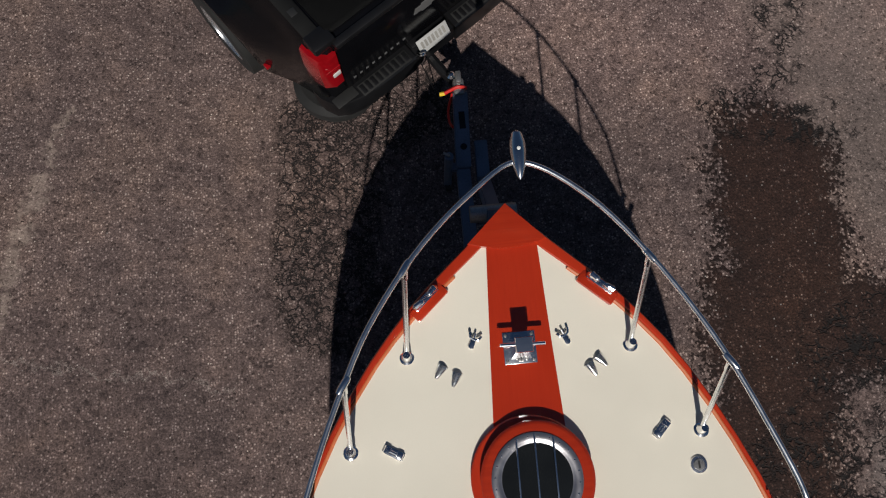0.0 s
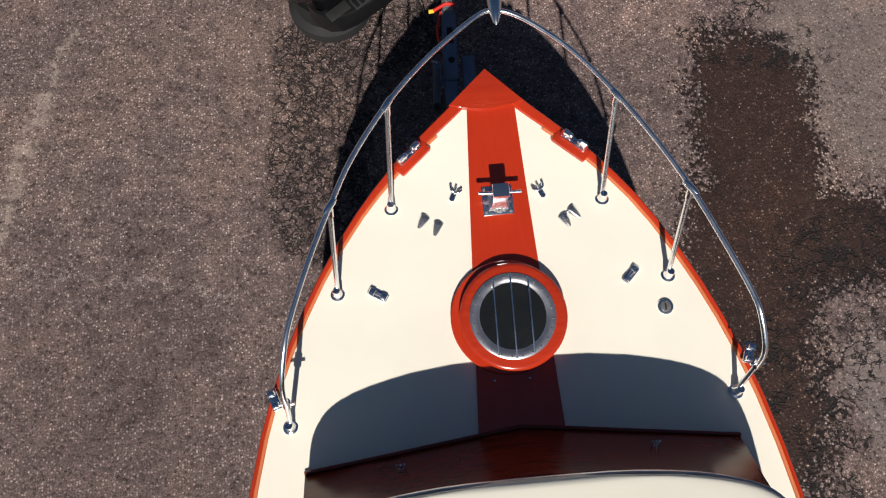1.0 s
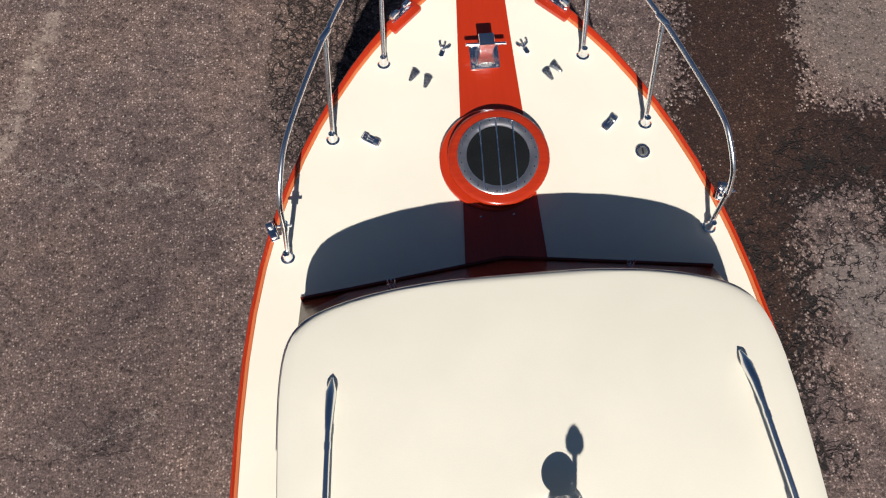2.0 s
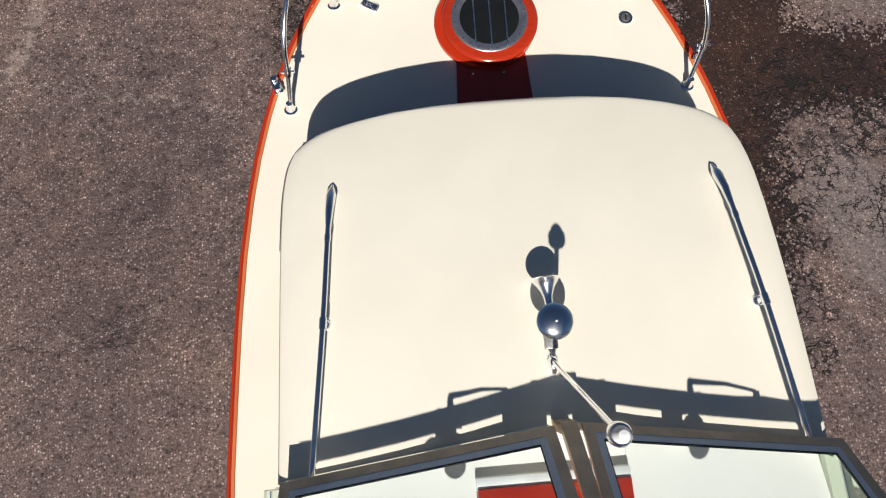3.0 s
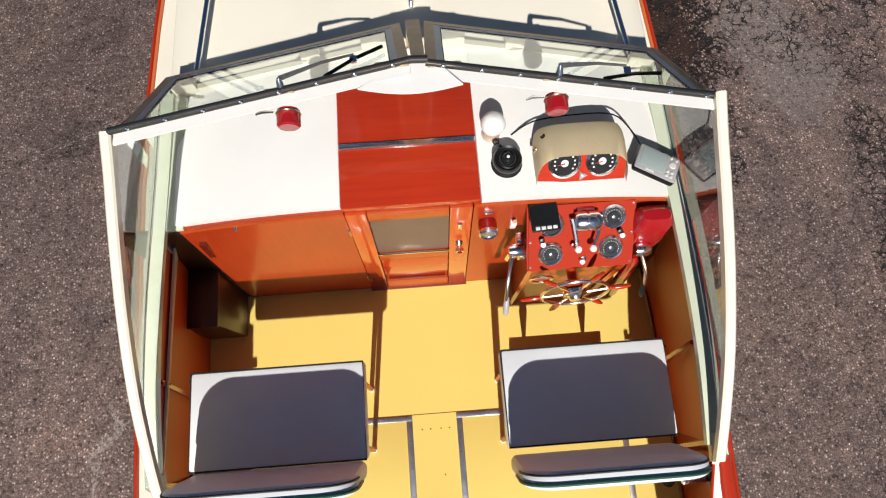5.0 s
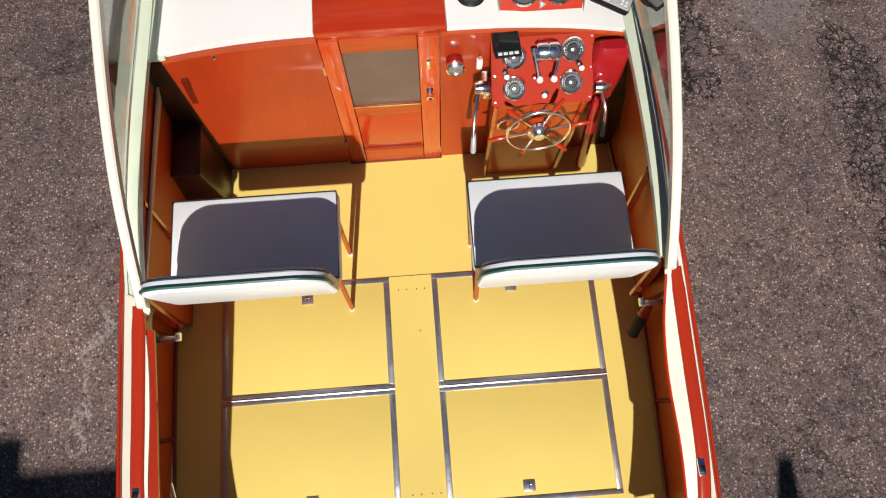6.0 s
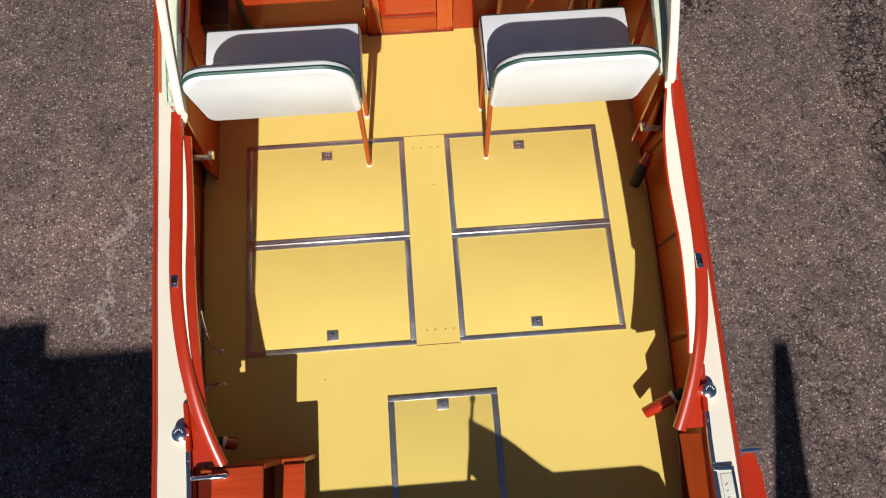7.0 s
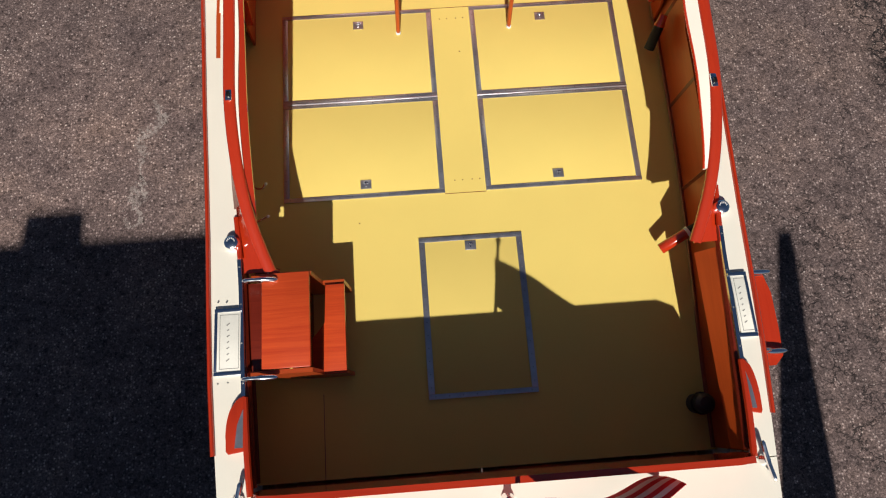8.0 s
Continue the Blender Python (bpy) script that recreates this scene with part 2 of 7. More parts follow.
    line = math_("MAXIMUM", line, math_("MULTIPLY", math_("MULTIPLY", cracks(3.2, 0.022), gap), math_("MULTIPLY", blot(2.9, -3.3, 3.1, -6.5, 0.25, 0.3), 0.5)))
    belt = ramp(t, blot(3.42, -2.6, 3.5, -4.4, 0.06, 0.2), [(0.1, grey(0)), (0.5, grey(1))])
    line = math_("MAXIMUM", line, math_("MULTIPLY", math_("MAXIMUM", cracks(9.0, 0.07), math_("MULTIPLY", cracks(24.0, 0.09), math_("MULTIPLY", gap, 0.6))), belt))
    fine = blot(2.5, -5.6, 2.75, -6.9, 0.22, 0.25)
    line = math_("MAXIMUM", line, math_("MULTIPLY", math_("MULTIPLY", cracks(9.0, 0.05), gap), math_("MULTIPLY", fine, 0.75)))
    tone = mix_(tone, mix_(tone, (0.70, 0.60, 0.52), 1.0, "MULTIPLY"), math_("MULTIPLY", craze, 0.2))
    tone = mix_(tone, (0.012, 0.010, 0.010), math_("MULTIPLY", line, 0.97))
    t.links.new(tone, p.inputs["Base Color"])
    p.inputs["Roughness"].default_value = 0.85
    p.inputs["Specular IOR Level"].default_value = 0.3
    height = math_("ADD", math_("MULTIPLY", stone.outputs["Distance"], -0.6), math_("ADD", math_("MULTIPLY", grit, 0.6), math_("MULTIPLY", line, -1.6)))
    b = add(t, "ShaderNodeBump", Strength=0.9, Distance=0.007)
    t.links.new(height, b.inputs["Height"])
    t.links.new(b.outputs["Normal"], p.inputs["Normal"])
    return m


S = 1.17    # metres to one unit of the boat's drawing, in which all sizes below are given

M_ASPHALT = asphalt()
M_CREAM = plain("cream_deck_paint", (0.80, 0.75, 0.635), 0.42, var=0.035, scale=2.5, fine=160, bump=0.12, coat=0.15)
M_WHITE = plain("white_paint", (0.82, 0.81, 0.79), 0.35, var=0.03, scale=3, fine=120, bump=0.05, coat=0.2)
M_HULL = plain("cream_hull_enamel", (0.78, 0.74, 0.64), 0.25, var=0.04, coat=0.4)
M_FRAMECREAM = plain("cream_window_enamel", (0.79, 0.75, 0.62), 0.3, var=0.04, coat=0.3)
M_YELLOW = plain("yellow_floor_vinyl", (0.73, 0.56, 0.155), 0.75, var=0.03, scale=2.0, fine=220, bump=0.2, spec=0.12)
M_RED = varnish("red_mahogany", (0.40, 0.026, 0.006), (0.46, 0.033, 0.008), 1, grain=0.4)
M_REDX = varnish("red_mahogany_cross", (0.37, 0.023, 0.006), (0.50, 0.038, 0.009), 0, grain=0.6)
M_REDZ = varnish("red_mahogany_upright", (0.34, 0.030, 0.007), (0.56, 0.075, 0.015), 2)
M_ORANGE = varnish("orange_mahogany", (0.38, 0.050, 0.006), (0.48, 0.072, 0.009), 1, 0.4, 0.08)
M_FILLET = varnish("pale_orange_mahogany", (0.56, 0.13, 0.040), (0.64, 0.18, 0.065), 1, 0.4, 0.1)
M_ORANGEX = varnish("orange_mahogany_cross", (0.30, 0.036, 0.006), (0.46, 0.070, 0.011), 0, 0.35, 0.15)
M_BULK = varnish("bulkhead_mahogany", (0.33, 0.028, 0.006), (0.42, 0.042, 0.008), 2, 0.35, 0.22)
M_STEP = varnish("step_mahogany", (0.45, 0.036, 0.008), (0.70, 0.090, 0.018), 0, 0.3, 0.4)
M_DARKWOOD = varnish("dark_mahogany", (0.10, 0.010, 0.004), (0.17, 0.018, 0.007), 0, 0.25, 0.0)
# near-black wood colour that carries the footwell's shade
M_SHADEWOOD = varnish("shade_dark_wood", (0.020, 0.005, 0.003), (0.045, 0.010, 0.005), 2, 0.4, 0.12)
M_TRIMWOOD = varnish("brown_trim_wood", (0.16, 0.030, 0.018), (0.24, 0.050, 0.028), 1, 0.35, 0.3)
M_CHROME = plain("chrome", (0.93, 0.93, 0.94), 0.17, 1.0, var=0.05, scale=20, fine=60)
M_STEEL = plain("stainless_steel", (0.90, 0.91, 0.93), 0.24, 1.0, var=0.08, scale=14, fine=120, bump=0.03)
M_ALU = plain("aluminium_trim", (0.58, 0.56, 0.58), 0.3, 0.9, var=0.12, scale=18, fine=200, bump=0.08)
M_BRONZE = plain("dark_bronze_frame", (0.66, 0.54, 0.40), 0.55, 0.95, var=0.2, scale=10, fine=120, bump=0.05)
M_GREYFRAME = plain("grey_inner_frame", (0.80, 0.81, 0.82), 0.45, 0.2, var=0.1, scale=8, fine=90)
M_BRIGHTBAR = plain("bright_brass_bead", (0.75, 0.62, 0.48), 0.22, 1.0, var=0.1)
M_SCREW = plain("screw_head", (0.02, 0.02, 0.02), 0.5, 0.0, var=0.1)
M_GLASS = clear("pane_glass", (0.90, 0.97, 0.935))
M_SIDEGLASS = clear("weathered_side_glass", (0.60, 0.63, 0.61), 0.0, 0.5, 1.55)
M_SMOKE = plain("dark_hatch_glass", (0.012, 0.013, 0.013), 0.06, var=0.2, spec=0.6)
M_DOORGLASS = plain("brown_door_screen", (0.15, 0.098, 0.075), 0.4, var=0.2, scale=4, spec=0.3)
M_VINYL = plain("white_seat_vinyl", (0.745, 0.775, 0.80), 0.5, var=0.04, scale=5, fine=140, bump=0.12)
M_PIPING = plain("dark_piping", (0.02, 0.018, 0.018), 0.5)
M_GREEN = plain("green_piping", (0.015, 0.075, 0.055), 0.45)
M_BLACK = plain("black_plastic", (0.009, 0.009, 0.010), 0.34, var=0.2, spec=0.35)
M_RUBBER = plain("black_rubber", (0.013, 0.013, 0.013), 0.75, var=0.25, bump=0.3)
M_REDPLASTIC = plain("red_gloss_plastic", (0.33, 0.008, 0.012), 0.25, var=0.08, coat=0.6)
M_BALL = plain("white_ball_plastic", (0.80, 0.80, 0.78), 0.25, var=0.03)
M_DIAL = plain("dark_dial_face", (0.03, 0.032, 0.034), 0.25, var=0.15)
M_DIALGREY = plain("smoked_dial_face", (0.06, 0.063, 0.067), 0.18, 0.5, var=0.15)
M_DIALMARK = plain("white_dial_marks", (0.75, 0.75, 0.72), 0.5)
M_NEEDLE = plain("red_needle", (0.6, 0.02, 0.02), 0.4)
M_SCREEN = plain("grey_display_glass", (0.32, 0.38, 0.38), 0.12, var=0.06)
M_SILVER = plain("silver_plastic", (0.45, 0.45, 0.46), 0.35, 0.2, var=0.06)
M_PAD = plain("cream_step_pad", (0.76, 0.73, 0.64), 0.6, var=0.05, bump=0.3)
M_INK = plain("grey_ink", (0.25, 0.24, 0.22), 0.6)
M_TRUCK = plain("black_truck_paint", (0.004, 0.004, 0.005), 0.16, var=0.2, coat=0.0, spec=0.22)
M_TRUCKCOVER = plain("black_bed_cover", (0.007, 0.007, 0.007), 0.6, var=0.2, bump=0.2, spec=0.25)
M_LAMPRED = plain("red_lamp_lens", (0.30, 0.004, 0.008), 0.1, var=0.12, scale=18, coat=0.8)
M_LAMPCLEAR = plain("clear_lamp_lens", (0.65, 0.62, 0.6), 0.12, var=0.1)
M_RIM = plain("alloy_wheel", (0.62, 0.63, 0.65), 0.25, 0.9, var=0.08)
M_TYRE = plain("tyre_rubber", (0.012, 0.012, 0.012), 0.8, var=0.3, bump=0.5)
M_GALV = plain("blue_grey_trailer_paint", (0.16, 0.20, 0.27), 0.4, 0.3, var=0.2, dirt=0.15, bump=0.1)
M_BAREMETAL = plain("worn_steel", (0.42, 0.41, 0.40), 0.4, 0.8, var=0.25, dirt=0.2)
M_REDCABLE = plain("red_cable", (0.6, 0.02, 0.015), 0.45)
M_YELLOWCABLE = plain("yellow_plug", (0.75, 0.50, 0.03), 0.5)
M_FLAGRED = plain("red_flag_cloth", (0.55, 0.012, 0.025), 0.8, var=0.08, bump=0.2)
M_FLAGWHITE = plain("white_flag_cloth", (0.8, 0.8, 0.78), 0.8, var=0.05, bump=0.2)
M_FLAGBLUE = plain("navy_flag_cloth", (0.02, 0.035, 0.15), 0.8, var=0.1, bump=0.2)
M_WALLS = plain("grey_building_render", (0.35, 0.34, 0.32), 0.85, var=0.15, bump=0.4)
M_ROOFING = plain("dark_roofing", (0.06, 0.06, 0.06), 0.85, var=0.25, bump=0.4)
M_CONCRETE = plain("concrete", (0.32, 0.31, 0.29), 0.85, var=0.2, bump=0.4)
M_FENDER = plain("dark_fender_rubber", (0.03, 0.03, 0.03), 0.5, var=0.2, bump=0.2)
M_SILL = plain("pale_green_sill", (0.55, 0.60, 0.47), 0.3, var=0.06, coat=0.4)

# ---- geometry helpers ----
ORIGIN = {}


def thing(name, at, label, category, group="", kind=""):
    ob = new(name)
    ob.empty_display_size = 0.1
    ob.location = Vector(at) * S
    ORIGIN[ob.name] = Vector(at)
    return tagged(ob, label, category, group, kind)


def finish(name, bm, material, off, smooth):
    bmesh.ops.translate(bm, verts=bm.verts, vec=-off)
    bmesh.ops.scale(bm, verts=bm.verts, vec=(S, S, S))
    bmesh.ops.recalc_face_normals(bm, faces=bm.faces)
    me = bpy.data.meshes.new(name)
    bm.to_mesh(me)
    bm.free()
    me.materials.append(material)
    if smooth:
        me.polygons.foreach_set("use_smooth", [True] * len(me.polygons))
        me.set_sharp_from_angle(angle=radians(38))
    return new(name, me)


def part(name, bm, material, parent, label="", smooth=True):
    """One mesh under a thing or under a part."""
    off = ORIGIN[parent.name]
    ob = finish(name, bm, material, off, smooth)
    ob.parent = parent
    ORIGIN[ob.name] = off
    return tagged(ob, label)


def solo(name, bm, material, at, label, category, group="", kind="", smooth=True):
    """A thing of one mesh."""
    at = Vector(at)
    ob = finish(name, bm, material, at, smooth)
    ob.location = at * S
    ORIGIN[ob.name] = at
    return tagged(ob, label, category, group, kind)


def box(x0, x1, y0, y1, z0, z1, b=0.004, bm=None, turn=None):
    """A bevelled block; turn: a matrix about its middle."""
    one = bmesh.new()
    bmesh.ops.create_cube(one, size=1)
    c = Vector(((x0 + x1) / 2, (y0 + y1) / 2, (z0 + z1) / 2))
    bmesh.ops.scale(one, verts=one.verts, vec=(abs(x1 - x0), abs(y1 - y0), abs(z1 - z0)))
    if b:
        bmesh.ops.bevel(one, geom=one.edges[:], offset=b, segments=2, affect="EDGES", profile=0.5)
    one.transform(Matrix.Translation(c) @ (turn.to_4x4() if turn else Matrix.Identity(4)))
    return join(bm, one)


def join(bm, one):
    if bm is None:
        return one
    me = bpy.data.meshes.new("tmp")
    one.to_mesh(me)
    one.free()
    bm.from_mesh(me)
    bpy.data.meshes.remove(me)
    return bm


def rot(rx=0, ry=0, rz=0):
    return Euler([radians(a) for a in (rx, ry, rz)]).to_matrix()


def rings(bm, loops, closed=True, caps=True):
    """Skins a list of loops of points."""
    vs = [[bm.verts.new(p) for p in lp] for lp in loops]
    n = len(vs[0])
    for a, b in zip(vs, vs[1:]):
        for i in range(n if closed else n - 1):
            j = (i + 1) % n
            bm.faces.new((a[i], a[j], b[j], b[i]))
    if caps and closed:
        bm.faces.new(vs[0][::-1])
        bm.faces.new(vs[-1])
    return vs


def tube(pts, r, n=10, bm=None, flat=1.0):
    """A round bar along points; r: one radius or one for each point."""
    bm = bm or bmesh.new()
    pts = [Vector(p) for p in pts]
    rs = r if isinstance(r, (list, tuple)) else [r] * len(pts)
    loops, side = [], None
    for i, p in enumerate(pts):
        d = (pts[min(i + 1, len(pts) - 1)] - pts[max(i - 1, 0)]).normalized()
        if side is None:
            side = d.cross(Vector((0, 0, 1)) if abs(d.z) < 0.9 else Vector((0, 1, 0))).normalized()
        side = (side - d * side.dot(d)).normalized()
        up = side.cross(d)
        loops.append([p + (side * math.cos(2 * math.pi * k / n) + up * math.sin(2 * math.pi * k / n) * flat) * rs[i] for k in range(n)])
    rings(bm, loops)
    return bm


def lathe(profile, at, axis=(0, 0, 1), n=28, bm=None):
    """Turns (radius, height) pairs about an axis through at."""
    bm = bm or bmesh.new()
    q = Vector((0, 0, 1)).rotation_difference(Vector(axis).normalized())
    loops = []
    for r, h in profile:
        loops.append([Vector(at) + q @ Vector((max(r, 1e-4) * math.cos(2 * math.pi * k / n), max(r, 1e-4) * math.sin(2 * math.pi * k / n), h)) for k in range(n)])
    rings(bm, loops)
    return bm


def curve(table, steps=8):
    """A smooth function through (x, value) pairs."""
    tab = sorted(table)
    xs, ys = np.array([a for a, _ in tab], float), np.array([b for _, b in tab], float)
    m = np.gradient(ys, xs)

    def f(x):
        i = int(np.clip(np.searchsorted(xs, x) - 1, 0, len(xs) - 2))
        h = xs[i + 1] - xs[i]
        u = float(np.clip((x - xs[i]) / h, 0, 1))
        return float((2 * u**3 - 3 * u**2 + 1) * ys[i] + (u**3 - 2 * u**2 + u) * h * m[i] + (3 * u**2 - 2 * u**3) * ys[i + 1] + (u**3 - u**2) * h * m[i + 1])
    return f


def smooth_line(pts, k=6):
    """Points on a smooth line through pts."""
    ps = [Vector(p) for p in pts]
    out = []
    for i in range(len(ps) - 1):
        a, b, c, d = ps[max(i - 1, 0)], ps[i], ps[i + 1], ps[min(i + 2, len(ps) - 1)]
        for j in range(k):
            u = j / k
            out.append(0.5 * ((2 * b) + (c - a) * u + (2 * a - 5 * b + 4 * c - d) * u * u + (3 * b - a - 3 * c + d) * u**3))
    return out + [ps[-1]]


def slab(outline, z0, z1, b=0.0, bm=None):
    """A flat piece with that outline; z0, z1: numbers."""
    one = bmesh.new()
    lo = [one.verts.new((x, y, z0)) for x, y in outline]
    hi = [one.verts.new((x, y, z1)) for x, y in outline]
    n = len(lo)
    one.faces.new(lo[::-1])
    top = one.faces.new(hi)
    for i in range(n):
        one.faces.new((lo[i], lo[(i + 1) % n], hi[(i + 1) % n], hi[i]))
    if b:
        bmesh.ops.bevel(one, geom=list(top.edges), offset=b, segments=2, affect="EDGES", profile=0.5)
    return join(bm, one)


def sheet(rows, t, bm=None, down=(0, 0, -1)):
    """A solid sheet of thickness t under a grid of points."""
    bm = bm or bmesh.new()
    d = Vector(down) * t
    a = [[bm.verts.new(p) for p in r] for r in rows]
    b = [[bm.verts.new(Vector(p) + d) for p in r] for r in rows]
    for g, flip in ((a, False), (b, True)):
        for r, s in zip(g, g[1:]):
            for i in range(len(r) - 1):
                q = (r[i], r[i + 1], s[i + 1], s[i])
                bm.faces.new(q[::-1] if flip else q)
    for i in range(len(a[0]) - 1):
        bm.faces.new((a[0][i], b[0][i], b[0][i + 1], a[0][i + 1]))
        bm.faces.new((a[-1][i], a[-1][i + 1], b[-1][i + 1], b[-1][i]))
    for i in range(len(a) - 1):
        bm.faces.new((a[i][0], a[i + 1][0], b[i + 1][0], b[i][0]))
        bm.faces.new((a[i][-1], b[i][-1], b[i + 1][-1], a[i + 1][-1]))
    return bm


def rim(corners, width, t, normal, bm=None, shrink=0.0):
    """A flat frame round a polygon (points in one plane), width inward, t thick along normal."""
    bm = bm or bmesh.new()
    ps = [Vector(c) for c in corners]
    nrm = Vector(normal).normalized()

    def inset(w):
        out = []
        n = len(ps)
        for i in range(n):
            e0, e1 = (ps[i] - ps[i - 1]).normalized(), (ps[(i + 1) % n] - ps[i]).normalized()
            n0, n1 = nrm.cross(e0), nrm.cross(e1)
            m_ = (n0 + n1) / max(1e-3, 1 + n0.dot(n1))
            out.append(ps[i] + m_ * w)
        return out
    o, i_ = inset(shrink), inset(shrink + width)
    h = nrm * t
    loops = [o, [p + h for p in o], [p + h for p in i_], i_]
    vs = [[bm.verts.new(p) for p in lp] for lp in loops]
    n = len(ps)
    for k in range(4):
        a, b = vs[k], vs[(k + 1) % 4]
        for j in range(n):
            bm.faces.new((a[j], a[(j + 1) % n], b[(j + 1) % n], b[j]))
    return bm


def pane(corners, normal, shrink, t, bm=None):
    bm = bm or bmesh.new()
    tmp = bmesh.new()
    rim(corners, 0.001, t, normal, tmp, shrink)
    tmp.verts.ensure_lookup_table()
    n = len(corners)
    lo = [tmp.verts[k].co.copy() for k in range(n)]
    tmp.free()
    h = Vector(normal).normalized() * t
    a, b = [bm.verts.new(p) for p in lo], [bm.verts.new(p + h) for p in lo]
    bm.faces.new(a[::-1])
    bm.faces.new(b)
    for j in range(n):
        bm.faces.new((a[j], a[(j + 1) % n], b[(j + 1) % n], b[j]))
    return bm


# ---- ground and what throws shade over it ----
bm = bmesh.new()
R = 170
g = [bm.verts.new((x, y, 0)) for x, y in ((-R, -R), (R, -R), (R, R), (-R, R))]
bm.faces.new(g)
solo("ground", bm, M_ASPHALT, (0, 0, 0), "weathered cracked asphalt yard with a damp stain", "ground", kind="structure", smooth=False)

yard = thing("building", (-4.4, -12.6, 0), "low grey rendered building with a flat roof and a chimney", "building")
part("wall", box(-9.0, -0.6, -15.5, -11.4, 0, 5.62, 0.02), M_WALLS, yard)
part("roof", box(-9.2, -0.5, -15.7, -11.3, 5.62, 5.8, 0.02), M_ROOFING, yard)
part("chimney", box(-3.47, -3.05, -11.75, -11.32, 5.8, 6.03, 0.01), M_CONCRETE, yard)
part("door", box(-3.6, -2.8, -11.42, -11.36, 0.0, 1.8, 0.01), M_DARKWOOD, yard)
bm = bmesh.new()
rings(bm, [[(x0, -9.7, z), (x1, -9.7, z), (x1, -9.5, z), (x0, -9.5, z)] for z, x0, x1 in ((0, 1.5, 2.12), (2.5, 1.80, 2.10), (3.15, 1.89, 2.07), (3.80, 1.98, 2.08))])
solo("post", bm, M_CONCRETE, (1.8, -9.6, 0), "tapered concrete post standing on the asphalt", "post")

# ---- the boat: hull, decks, cabin ----
half = curve([(-7.05, 1.09), (-6.4, 1.14), (-5.7, 1.172), (-5.27, 1.195), (-4.7, 1.215), (-4.2, 1.228), (-3.5, 1.245), (-3.15, 1.238), (-2.7, 1.215), (-2.3, 1.19),
              (-1.9, 1.142), (-1.62, 1.088), (-1.38, 1.022), (-1.12, 0.92), (-0.85, 0.778), (-0.6, 0.598), (-0.4, 0.42), (-0.17, 0.178), (0.0, 0.012)])
sheer = curve([(-7.1, 1.63), (-6.4, 1.62), (-5.5, 1.605), (-3, 1.60), (-1.2, 1.60), (-0.6, 1.605), (-0.3, 1.625), (0.05, 1.655)])
trim_in = curve([(-7.1, 0.008), (-5.0, 0.008), (-4.2, 0.004), (-3.4, 0.0), (-2.5, 0.0), (-1.9, 0.005), (-1.1, 0.006), (-0.85, 0.0), (-0.6, -0.018), (-0.25, -0.020), (-0.1, -0.008), (0.0, 0.0)])
swing = curve([(-7.1, 0.0), (-4.6, 0.0), (-3.5, -0.012), (-2.5, -0.016), (-1.0, -0.015), (-0.6, -0.005), (-0.2, -0.003), (0.0, 0.0)])    # the stem stands a little off the middle line


def beam_at(y, side, inset=0.0):
    """Where the sheer runs on one side."""
    return side * max(half(y) - trim_in(y) - inset, 0.004) + swing(y)


STATIONS = [0.0, -0.06, -0.12, -0.17, -0.25, -0.33, -0.42, -0.52, -0.62, -0.75, -0.9, -1.05, -1.2, -1.38, -1.55, -1.75, -1.95, -2.2, -2.5, -2.8, -3.1, -3.4,
            -3.7, -4.0, -4.3, -4.6, -4.9, -5.2, -5.5, -5.8, -6.1, -6.4, -6.67, -6.85, -7.05]

boat = thing("cabin_cruiser", (0, -3.5, 0.5), "cream lapstrake wooden cabin cruiser with red varnished trim on a trailer", "boat")


def hull_point(y, s, side, lap=0.0):
    """s: 0 at the sheer, 1 at the keel."""
    b, z0 = abs(beam_at(y, side, 0.016) - swing(y)), sheer(y) - 0.012
    fore = max(0.0, 1 + y / 2.2)
    keel = 0.55 + 0.12 * fore * fore
    full = 5.5 - 4.2 * fore
    x = b * (1 - s ** full) * (1 - 0.05 * s * (1 - fore)) + lap
    yy = y - 0.62 * s * math.exp(y / 0.8)
    return (side * max(x, 0.004) + swing(y), yy, z0 + (keel - z0) * s)


N = 9
for side in (-1, 1):
    for k in range(N):
        a, b = k / N, (k + 1) / N
        top = [hull_point(y, a, side, 0.0 if k == 0 else -0.004) for y in STATIONS]
        low = [hull_point(y, b, side, 0.008) for y in STATIONS]
        inn = [hull_point(y, b, side, -0.004) for y in STATIONS]
        bm = bmesh.new()
        rings(bm, [top, low, inn], closed=False)
        part("strake", bm, M_HULL, boat, "cream painted lapstrake plank")
    tr = [hull_point(-7.05, k / N, side, 0) for k in range(N + 1)]
    mid = [(0, -7.05, p[2]) for p in tr]
    bm = bmesh.new()
    rings(bm, [tr, mid], closed=False)
    part("transom", bm, M_HULL, boat)


fore = [y for y in STATIONS if -0.1 >= y >= -1.95]
part("foredeck", sheet([[(beam_at(y, -1, 0.016) + (beam_at(y, 1, 0.016) - beam_at(y, -1, 0.016)) * c / 12, y, sheer(y)) for c in range(13)] for y in fore], 0.03), M_CREAM, boat)
inner_edge = curve([(-1.9, 0.86), (-2.5, 0.89), (-3.2, 0.92), (-3.62, 0.93), (-3.69, 1.07), (-4.0, 1.085), (-4.5, 1.10), (-4.66, 1.108), (-4.85, 1.082), (-5.2, 1.075), (-5.6, 1.055), (-5.9, 1.025), (-6.45, 1.0), (-6.7, 0.985), (-6.9, 0.965)])
AFT = [-1.95, -2.2, -2.5, -2.8, -3.1, -3.4, -3.62, -3.69, -4.0, -4.3, -4.6, -4.75, -4.9, -5.2, -5.5, -5.8, -6.1, -6.4, -6.67, -6.83]
CEN = 0.018     # the after body lies this much to starboard of the stem
